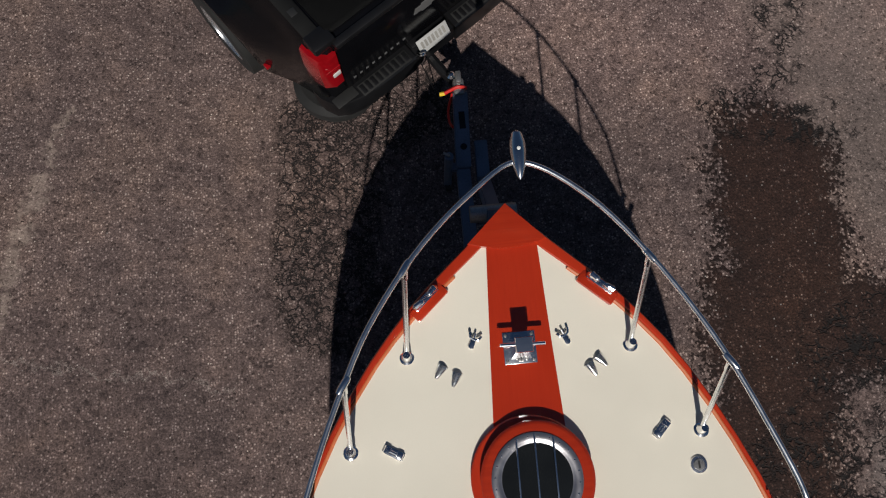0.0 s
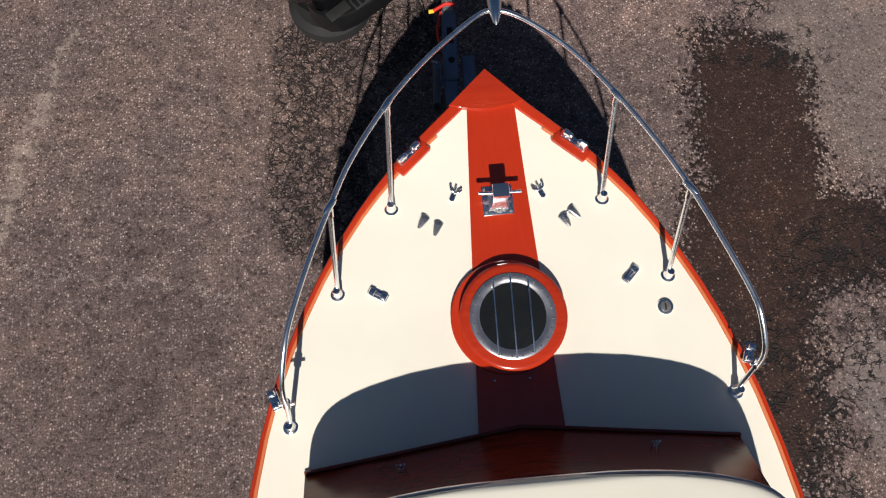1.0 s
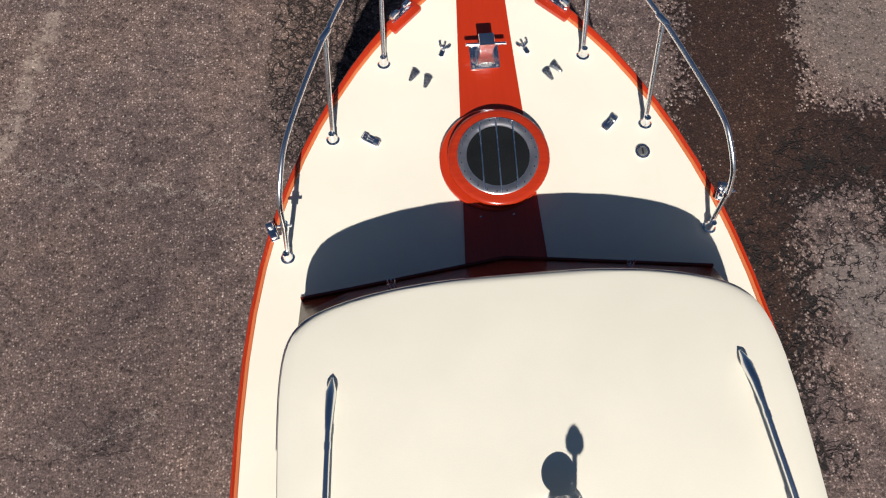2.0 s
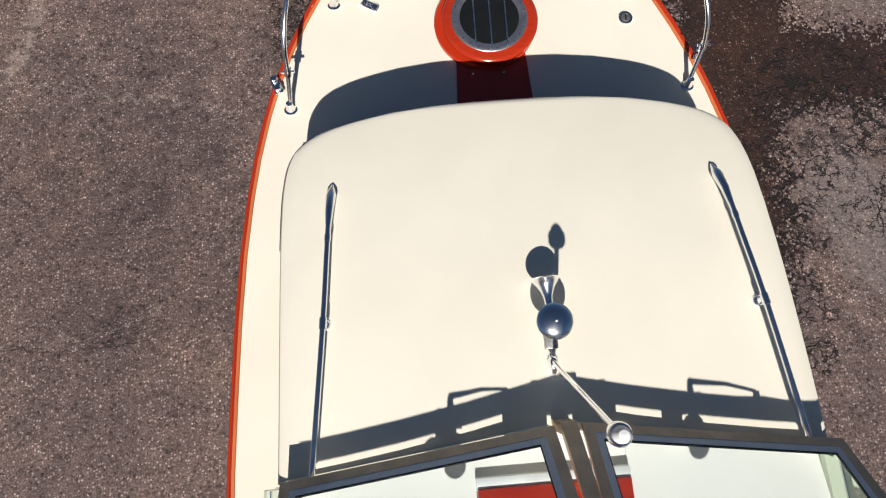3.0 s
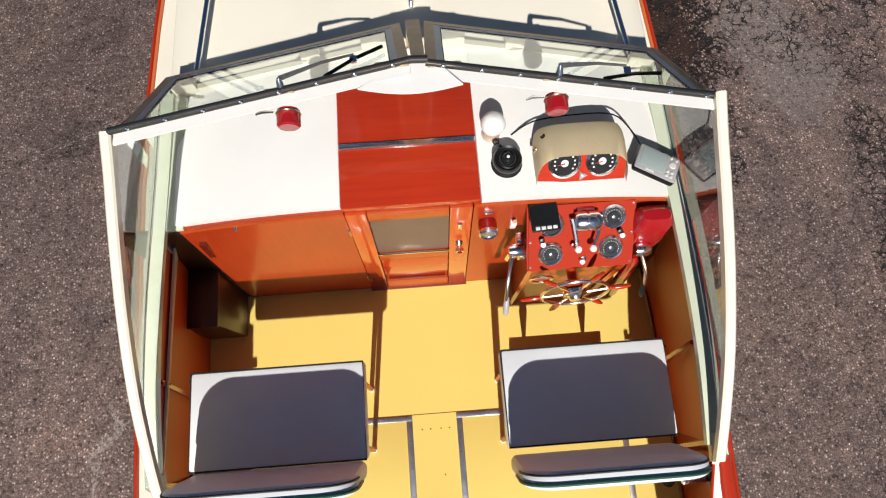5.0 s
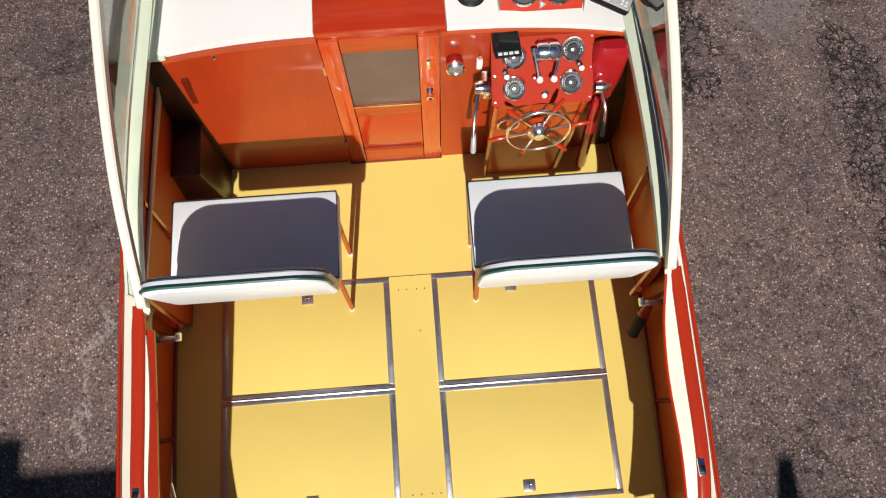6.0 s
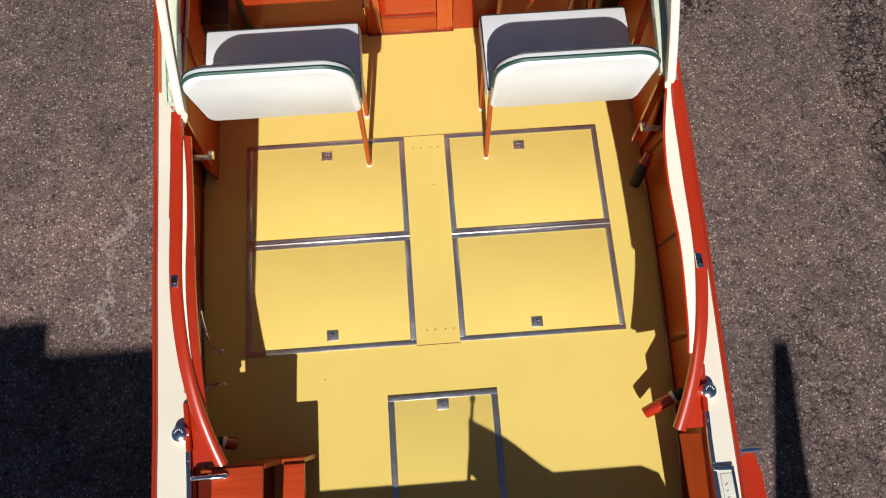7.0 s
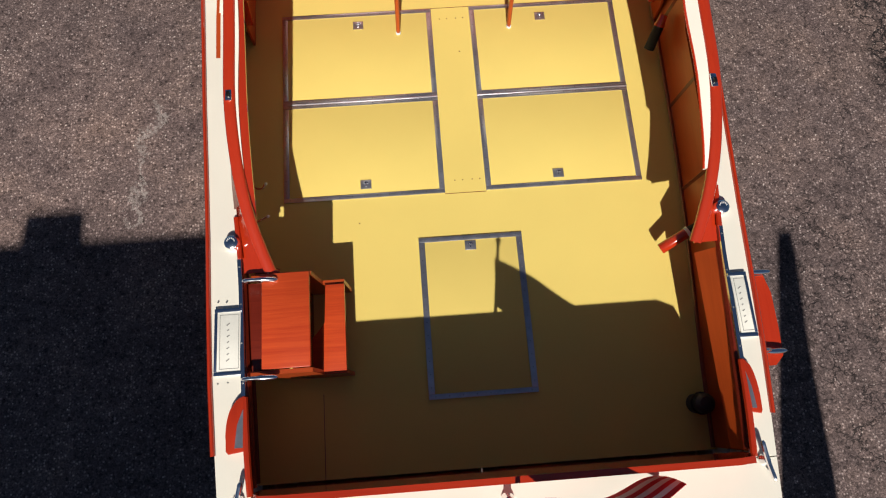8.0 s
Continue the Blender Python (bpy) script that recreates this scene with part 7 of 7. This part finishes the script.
# the other boarding step, hung outside to starboard
ot = thing("outboard_step", (1.2, -6.27, 1.4), "red varnished step hung outboard on chrome hooks", "steps")
bm = bmesh.new()
rings(bm, [[(1.165, y, 1.372), (1.165, y, 1.392), (1.255 + e, y, 1.397), (1.255 + e, y, 1.377)] for y, e in ((-6.075, 0.055), (-6.16, 0.075), (-6.33, 0.075), (-6.44, 0.07), (-6.48, 0.03))])
part("tread", bm, M_RED, ot)
for y in (-6.062, -6.42):
    part("hook", tube(smooth_line([(1.13, y, 1.60), (1.175, y, 1.575), (1.21, y, 1.46), (1.25, y, 1.425), (1.33, y, 1.415)], 4), [0.007] * 12 + [0.011, 0.013, 0.013, 0.012, 0.008], 10), M_CHROME, ot, "chrome hook")

# ensign
fl = thing("flag", (0.020, -6.905, 1.63), "red and white striped ensign on a wooden staff at the transom", "flag")
part("socket", lathe([(0, 0), (0.026, 0), (0.024, 0.01), (0.015, 0.03), (0.014, 0.06), (0, 0.06)], (0.020, -6.905, 1.628), n=18), M_CHROME, fl)
part("staff", tube([(0.020, -6.905, 1.66), (0.062, -6.862, 2.205)], [0.010, 0.007], 10), M_RED, fl, "varnished staff")
part("finial", lathe([(0, -0.014), (0.012, -0.006), (0.014, 0.004), (0.009, 0.014), (0, 0.016)], (0.063, -6.862, 2.215), n=14), M_BRIGHTBAR, fl)
def cloth(u, v):
    """u: along the fly 0..1, v: down the hoist 0..1."""
    x = 0.040 + 0.60 * u * (1 - 0.05 * v)
    y = -6.890 + 0.030 * math.sin(u * 7.0 + v * 1.3) * (0.3 + u) - 0.015 * u
    z = 2.165 - 0.34 * u ** 0.9 - (0.24 - 0.04 * u) * v + 0.010 * math.sin(u * 9 + 1) * u - 0.03 * math.sin(math.pi * u) * v
    return Vector((x, y, z))


NS = 7
for k in range(NS):
    u0 = 0.0
    rows = [[cloth(u0 + (1 - u0) * c / 18, (k + r) / NS) for c in range(19)] for r in (0, 0.5, 1)]
    part("stripe", sheet(rows, 0.002, down=(0, -1, 0)), M_FLAGRED if k % 2 == 0 else M_FLAGWHITE, fl, "red stripe" if k % 2 == 0 else "white stripe")
# pale fender lying in the shaded corner
fe = thing("fender", (1.0, -6.6, SOLE), "dark rubber fender standing in the shaded stern corner", "fender")
part("body", lathe([(0, 0), (0.03, 0.004), (0.045, 0.02), (0.045, 0.13), (0.03, 0.148), (0, 0.152)], (0.985, -6.62, SOLE), n=22), M_FENDER, fe)
part("strap", tube([(0.985 + 0.046 * math.cos(a), -6.62 + 0.046 * math.sin(a), SOLE + 0.09) for a in [2 * math.pi * k / 20 for k in range(21)]], 0.006, 6), M_BLACK, fe)
part("sole_seam", box(-0.752, -0.749, -6.83, -6.45, SOLE - 0.001, SOLE + 0.0012, 0), M_TRIMWOOD, boat)

# ---- trailer ----
tl_ = thing("boat_trailer", (0, -3, 0), "blue-grey steel boat trailer with a box-section tongue", "trailer")


def beam(a, b, w, h, name="beam", label="", mat=None, parent=None):
    a, b = Vector(a), Vector(b)
    d = (b - a).normalized()
    s_ = d.cross(Vector((0, 0, 1)))
    s_ = s_.normalized() if s_.length > 1e-3 else Vector((1, 0, 0))
    u_ = s_.cross(d)
    bm_ = bmesh.new()
    rings(bm_, [[p + s_ * (w / 2 * i) + u_ * (h / 2 * j) for i, j in ((-1, -1), (1, -1), (1, 1), (-1, 1))] for p in (a, b)])
    bmesh.ops.bevel(bm_, geom=bm_.edges[:], offset=min(w, h) * 0.08, segments=2, affect="EDGES")
    return part(name, bm_, mat or M_GALV, parent or tl_, label)


tg = beam((-0.048, 1.13, 0.40), (-0.072, 0.60, 0.40), 0.098, 0.10, "tongue", "box-section tongue")
part("tongue_slot", box(-0.073, -0.033, 0.865, 0.985, 0.448, 0.4535, 0.002), M_BLACK, tg, "dark slot")
part("tongue_hole", lathe([(0, 0), (0.022, 0), (0.022, 0.003), (0, 0.003)], (-0.060, 0.74, 0.4505), n=18), M_BLACK, tg, "dark round hole")
beam((-0.074, 0.598, 0.385), (-0.05, -6.4, 0.385), 0.088, 0.09)
part("coupler", box(-0.093, -0.017, 1.10, 1.22, 0.42, 0.475, 0.02), M_BAREMETAL, tl_, "worn steel coupler")
part("coupler_latch", box(-0.075, -0.035, 1.17, 1.255, 0.47, 0.505, 0.012), M_BAREMETAL, tl_)
part("brake_cable", tube(smooth_line([(-0.155, 1.125, 0.44), (-0.115, 1.135, 0.46), (-0.06, 1.145, 0.485), (-0.005, 1.14, 0.47)], 5), 0.012, 8), M_REDCABLE, tl_, "red breakaway cable")
part("cable_plug", tube([(-0.185, 1.125, 0.435), (-0.15, 1.126, 0.44)], 0.014, 8), M_YELLOWCABLE, tl_, "yellow plug")
part("safety_chain", tube(smooth_line([(-0.10, 1.13, 0.42), (-0.13, 1.07, 0.30), (-0.125, 1.0, 0.25), (-0.11, 0.93, 0.33)], 5), 0.009, 8), M_REDCABLE, tl_, "red cable loop")
ws_ = beam((0.06, 0.80, 0.36), (0.055, 0.42, 0.36), 0.085, 0.06, "winch_base")
beam((0.055, 0.52, 0.36), (0.03, 0.12, 0.98), 0.08, 0.08, "winch_post")
part("winch_drum", tube([(-0.10, 0.16, 0.92), (0.16, 0.16, 0.92)], 0.05, 14), M_BAREMETAL, tl_)
part("bow_stop", tube([(-0.05, 0.03, 1.03), (0.11, 0.03, 1.03)], 0.035, 12), M_RUBBER, tl_)
part("jack", tube([(-0.17, 0.62, 0.06), (-0.17, 0.62, 0.62)], 0.028, 12), M_GALV, tl_)
part("jack_wheel", lathe([(0, -0.02), (0.05, -0.018), (0.055, 0), (0.05, 0.018), (0, 0.02)], (-0.17, 0.62, 0.06), axis=(1, 0, 0), n=16), M_RUBBER, tl_)
part("jack_handle", tube([(-0.17, 0.62, 0.62), (-0.17, 0.62, 0.64), (-0.205, 0.635, 0.645)], 0.009, 8), M_BAREMETAL, tl_)
beam((-0.17, 0.62, 0.40), (-0.08, 0.62, 0.40), 0.05, 0.05, "jack_bracket")
for sx in (-1, 1):
    beam((-0.06, -0.2, 0.37), (sx * 0.62, -1.6, 0.37), 0.06, 0.09)
    beam((sx * 0.62, -1.6, 0.37), (sx * 0.62, -6.6, 0.37), 0.06, 0.09)
    beam((sx * 0.42, -2.0, 0.62), (sx * 0.45, -6.6, 0.585), 0.07, 0.04, "bunk", "carpeted wooden bunk", M_RUBBER)
    for y in (-2.4, -4.2, -6.2):
        beam((sx * 0.44, y, 0.40), (sx * 0.44, y, 0.60), 0.05, 0.05, "bunk_post")
    for y in (-4.0, -4.75):
        w_ = part("wheel", lathe([(0, -0.02), (0.17, -0.02), (0.18, -0.075), (0.26, -0.085), (0.298, -0.06), (0.302, 0), (0.298, 0.06), (0.26, 0.085), (0.18, 0.075), (0.17, 0.02), (0, 0.02)], (sx * 0.80, y, 0.302), axis=(sx, 0, 0), n=36), M_TYRE, tl_, "black trailer tyre")
        part("hub", lathe([(0, 0.022), (0.165, 0.022), (0.15, 0.05), (0.06, 0.045), (0.05, 0.085), (0, 0.09)], (sx * 0.80, y, 0.302), axis=(sx, 0, 0), n=24), M_RIM, w_, "galvanised wheel")
for y in (-4.0, -4.75):
    beam((-0.72, y, 0.302), (0.72, y, 0.302), 0.06, 0.06, "axle")
for y in (-1.6, -3.2, -5.5, -6.5):
    beam((-0.62, y, 0.36), (0.62, y, 0.36), 0.06, 0.07, "cross_member")

# ---- pickup truck ----
TC, TR, TF = Vector((-0.235, 1.515, 0)), Vector((0.81, 0.586, 0)).normalized(), Vector((-0.586, 0.81, 0)).normalized()
truck = thing("pickup_truck", TC + TF * 2.3, "black pickup truck with a covered bed and flared rear fenders", "pickup truck")


def tp(u, v, z):
    """A place on the truck: u to its right, v ahead of the tailgate, z up."""
    return TC + TR * u + TF * v + Vector((0, 0, z))


M_SILVERDARK = plain("dull_silver_badge", (0.16, 0.16, 0.16), 0.4, 0.3)
M_PLATE = plain("plate_white", (0.40, 0.40, 0.39), 0.4, var=0.08)
TM = Matrix(((TR.x, TF.x, 0, TC.x), (TR.y, TF.y, 0, TC.y), (0, 0, 1, 0), (0, 0, 0, 1)))


def truck_box(u0, u1, v0, v1, z0, z1, b=0.02):
    bm_ = box(u0, u1, v0, v1, z0, z1, b)
    bm_.transform(TM)
    return bm_


def section(v, pts):
    """A mirrored cross-section of the body."""
    right = [tp(u, v, z) for u, z in pts]
    left = [tp(-u, v, z) for u, z in reversed(pts)]
    return right + left


bulge = curve([(0.0, 0.0), (0.15, 0.0), (0.35, 0.05), (0.6, 0.165), (0.85, 0.20), (1.2, 0.20), (1.45, 0.165), (1.7, 0.05), (2.02, 0.0)])
arch = lambda v: 0.36 + 0.40 * math.sqrt(max(0.0, 1 - ((v - 1.02) / 0.43) ** 2))
bm = bmesh.new()
loops = []
for v in (0.03, 0.06, 0.14, 0.25, 0.35, 0.45, 0.55, 0.595, 0.62, 0.68, 0.75, 0.85, 0.95, 1.02, 1.1, 1.2, 1.3, 1.37, 1.43, 1.46, 1.55, 1.7, 1.85, 2.02):
    w, g_, lo = 0.805 - 0.06 * max(0, 1 - (v - 0.03) / 0.12) ** 2, bulge(v), arch(v)
    top = 1.135 - 0.03 * max(0, 1 - (v - 0.03) / 0.1)
    loops.append(section(v, [(w - 0.12, lo), (w - 0.015 + g_, lo + 0.01), (w + g_, lo + 0.05), (w + g_, max(0.72, lo + 0.09)), (w + 0.005 + g_ * 0.75, max(0.84, lo + 0.12)), (w - 0.005 + g_ * 0.25, 0.93), (w - 0.02, 1.02), (w - 0.05, top - 0.03), (w - 0.075, top)]))
rings(bm, loops)
part("bed", bm, M_TRUCK, truck, "glossy black bed with flared sides")
bm = bmesh.new()
rings(bm, [[tp(su * w, v, z) for su in (-1, 1)] for v, w, z in ((0.075, 0.62, 1.138), (0.10, 0.65, 1.152), (1.0, 0.66, 1.156), (1.98, 0.66, 1.152))], closed=False)
bmesh.ops.solidify(bm, geom=bm.faces[:], thickness=0.015)
cov = part("bed_cover", bm, M_TRUCKCOVER, truck, "matt black folding bed cover")
for v in (0.70, 1.35):
    part("cover_seam", truck_box(-0.65, 0.65, v - 0.012, v + 0.012, 1.15, 1.163, 0.003), M_BLACK, cov)
for su in (-1, 1):
    part("bed_rail", truck_box(su * 0.715 - 0.05, su * 0.715 + 0.05, 0.06, 2.0, 1.13, 1.148, 0.008), M_TRUCKCOVER, truck, "black plastic rail cap")
    part("rail_hole", truck_box(su * 0.715 - 0.022, su * 0.715 + 0.022, 0.28, 0.33, 1.146, 1.150, 0.002), M_SCREW, truck)
    part("corner_cap", truck_box(su * 0.70 - 0.075, su * 0.70 + 0.075, 0.025, 0.15, 1.09, 1.152, 0.018), M_BLACK, truck)
    part("marker_light", truck_box(su * 0.94 - 0.02, su * 0.94 + 0.014, 0.50, 0.54, 0.50, 0.525, 0.004), M_LAMPRED, truck)
    for v, off in ((1.02, 0.925), (3.75, 0.80)):
        wl = part("wheel", lathe([(0, -0.02), (0.20, -0.02), (0.215, -0.085), (0.29, -0.10), (0.335, -0.085), (0.345, 0), (0.335, 0.085), (0.29, 0.10), (0.215, 0.085), (0.20, 0.02), (0, 0.02)], tp(su * off, v, 0.345), axis=TR * su, n=44), M_TYRE, truck, "black tyre")
        part("rim", lathe([(0.0, 0.03), (0.05, 0.05), (0.06, 0.03), (0.10, 0.02), (0.18, 0.05), (0.212, 0.088), (0.205, 0.09), (0.198, 0.06), (0.19, 0.0), (0, 0.0)], tp(su * off, v, 0.345), axis=TR * su, n=40), M_RIM, wl, "bright alloy rim")
    # tail lamp wrapping the corner
    bm = bmesh.new()
    rings(bm, [[tp(su * 0.660, 0.020, z), tp(su * 0.668, -0.002, z), tp(su * 0.73, -0.004, z), tp(su * (0.775 + b_), 0.030, z), tp(su * (0.795 + b_), 0.10, z), tp(su * (0.797 + b_), 0.17, z), tp(su * 0.76, 0.18, z), tp(su * 0.70, 0.05, z)] for z, b_ in ((0.735, 0.008), (0.75, 0.014), (0.88, 0.016), (1.03, 0.008), (1.05, 0.0))])
    lp = part("tail_lamp", bm, M_LAMPRED, truck, "red tail lamp")
    part("reverse_lens", truck_box(su * 0.70 - 0.028, su * 0.70 + 0.028, -0.008, 0.004, 0.845, 0.885, 0.004), M_LAMPCLEAR, lp, "clear reversing lens")
    part("lamp_divider", truck_box(su * 0.715 - 0.05, su * 0.715 + 0.05, -0.0065, 0.0, 0.925, 0.937, 0.002), M_REDPLASTIC, lp)
    # bumper end and tread pad
    bm = bmesh.new()
    rings(bm, [[tp(su * u, v0, 0.40), tp(su * u, v0, 0.545), tp(su * u, v0 + 0.012, 0.56), tp(su * u, v1, 0.56), tp(su * u, v1, 0.40)] for u, v0, v1 in ((0.17, -0.095, 0.05), (0.40, -0.095, 0.05), (0.62, -0.085, 0.05), (0.72, -0.060, 0.05), (0.79, -0.01, 0.06), (0.825, 0.07, 0.12), (0.83, 0.14, 0.16))])
    bp = part("bumper", bm, M_BLACK, truck, "black rear bumper")
    part("tread_pad", truck_box(su * 0.40 - 0.20, su * 0.40 + 0.20, -0.088, 0.0, 0.556, 0.567, 0.004), M_RUBBER, bp, "ribbed black step pad")
    for k in range(9):
        u = su * (0.225 + 0.044 * k)
        part("rib", truck_box(u - 0.014, u + 0.014, -0.078, -0.012, 0.566, 0.572, 0.003), M_BLACK, bp)
    part("tread_corner", truck_box(su * 0.70 - 0.085, su * 0.70 + 0.085, -0.05, 0.03, 0.556, 0.566, 0.006), M_RUBBER, bp)
part("bumper_centre", truck_box(-0.17, 0.17, -0.085, 0.05, 0.40, 0.54, 0.012), M_BLACK, truck)
bm = box(-0.125, 0.125, -0.004, 0.004, -0.050, 0.045, 0.002)
bm.transform(TM @ Matrix.Translation((0, -0.062, 0.575)) @ rot(-42, 0, 0).to_4x4())
part("plate_holder", truck_box(-0.15, 0.15, -0.03, 0.04, 0.50, 0.56, 0.01), M_BLACK, truck)
up_plate = part("number_plate", bm, M_PLATE, truck, "white number plate with dark bars")
for k in range(7):
    b = box(-0.100 + 0.030 * k, -0.082 + 0.030 * k, -0.0052, -0.0042, -0.022, 0.025, 0)
    b.transform(TM @ Matrix.Translation((0, -0.062, 0.575)) @ rot(-42, 0, 0).to_4x4())
    part("plate_bar", b, M_INK, up_plate)
part("tailgate", truck_box(-0.66, 0.66, 0.0, 0.05, 0.60, 1.115, 0.014), M_TRUCK, truck, "glossy black tailgate")
part("tailgate_lip", truck_box(-0.66, 0.66, -0.014, 0.04, 1.09, 1.135, 0.014), M_BLACK, truck)
for k in range(9):
    part("name_bar", truck_box(-0.60 + 0.050 * k, -0.580 + 0.050 * k, -0.0025, 0.003, 0.676, 0.692, 0.001), M_SILVERDARK, truck, "small silver bar on the tailgate")
bm = bmesh.new()
rings(bm, [[tp(u, v_, z) for u, z in ((-0.10, 0.86), (-0.04, 0.86), (-0.04, 0.845), (0.04, 0.845), (0.04, 0.86), (0.10, 0.86), (0.085, 0.905), (0.04, 0.905), (0.04, 0.92), (-0.04, 0.92), (-0.04, 0.905), (-0.085, 0.905))] for v_ in (-0.006, 0.002)])
part("emblem", bm, M_SILVERDARK, truck, "plain silver emblem")
part("hitch_hook", tube(smooth_line([tp(-0.155, -0.09, 0.57), tp(-0.15, -0.12, 0.60), tp(-0.125, -0.125, 0.585), tp(-0.12, -0.12, 0.52), tp(-0.14, -0.11, 0.47)], 4), 0.013, 8), M_CHROME, truck, "chrome safety hook")
hb = part("ball_mount", tube([tp(-0.03, 0.05, 0.38), tp(-0.04, -0.22, 0.37), tp(-0.045, -0.30, 0.39)], [0.035, 0.035, 0.03], 8), M_BLACK, truck, "black ball mount")
part("ball", lathe([(0, 0), (0.02, 0.0), (0.02, 0.02), (0.03, 0.035), (0.03, 0.05), (0.015, 0.068), (0, 0.07)], tp(-0.045, -0.295, 0.40), n=16), M_CHROME, hb)
part("wire", tube(smooth_line([tp(-0.12, -0.05, 0.42), tp(-0.10, -0.14, 0.2), tp(-0.08, -0.2, 0.02)], 5), 0.004, 6), M_BLACK, truck)
# cab and hood
bm = bmesh.new()
rings(bm, [section(v, [(0.72, 0.40), (0.80, 0.45), (0.81, 0.95), (w, z - 0.12), (w - 0.08, z)]) for v, w, z in ((2.08, 0.74, 1.16), (2.10, 0.70, 1.55), (2.3, 0.68, 1.62), (3.0, 0.68, 1.62), (3.35, 0.70, 1.45), (3.6, 0.76, 1.18))])
part("cab", bm, M_TRUCK, truck, "glossy black cab")
bm = bmesh.new()
rings(bm, [section(v, [(0.70, 0.40), (0.79, 0.45), (0.80, 0.90), (0.76, z - 0.04), (0.6, z)]) for v, z in ((3.55, 1.14), (4.2, 1.12), (4.55, 1.05), (4.62, 0.8))])
part("hood", bm, M_TRUCK, truck, "glossy black hood")
for v, sx in ((2.092, 1),):
    part("rear_window", truck_box(-0.55, 0.55, v - 0.03, v - 0.005, 1.2, 1.5, 0.02), M_SMOKE, truck)
for su in (-1, 1):
    part("door", truck_box(su * 0.808 - 0.006, su * 0.808 + 0.006, 2.2, 3.3, 0.46, 1.08, 0.004), M_TRUCK, truck)
    part("side_window", truck_box(su * 0.745 - 0.02, su * 0.745 + 0.02, 2.3, 3.2, 1.14, 1.46, 0.01), M_SMOKE, truck)
    part("head_lamp", truck_box(su * 0.66 - 0.12, su * 0.66 + 0.12, 4.56, 4.64, 0.78, 0.95, 0.02), M_LAMPCLEAR, truck)
part("front_bumper", truck_box(-0.80, 0.80, 4.58, 4.72, 0.38, 0.60, 0.03), M_CHROME, truck)
part("chassis", truck_box(-0.45, 0.45, 0.1, 4.4, 0.30, 0.42, 0.02), M_BLACK, truck)
part("axle", tube([tp(-0.85, 1.02, 0.345), tp(0.85, 1.02, 0.345)], 0.05, 10), M_BLACK, truck)
part("axle", tube([tp(-0.78, 3.75, 0.345), tp(0.78, 3.75, 0.345)], 0.05, 10), M_BLACK, truck)
part("spare_tyre", lathe([(0.14, -0.06), (0.25, -0.075), (0.30, -0.04), (0.305, 0), (0.30, 0.04), (0.25, 0.075), (0.14, 0.06)], tp(-0.60, 0.30, 0.20), axis=(0, 0, 1), n=36), M_TYRE, truck, "black spare tyre under the bed")
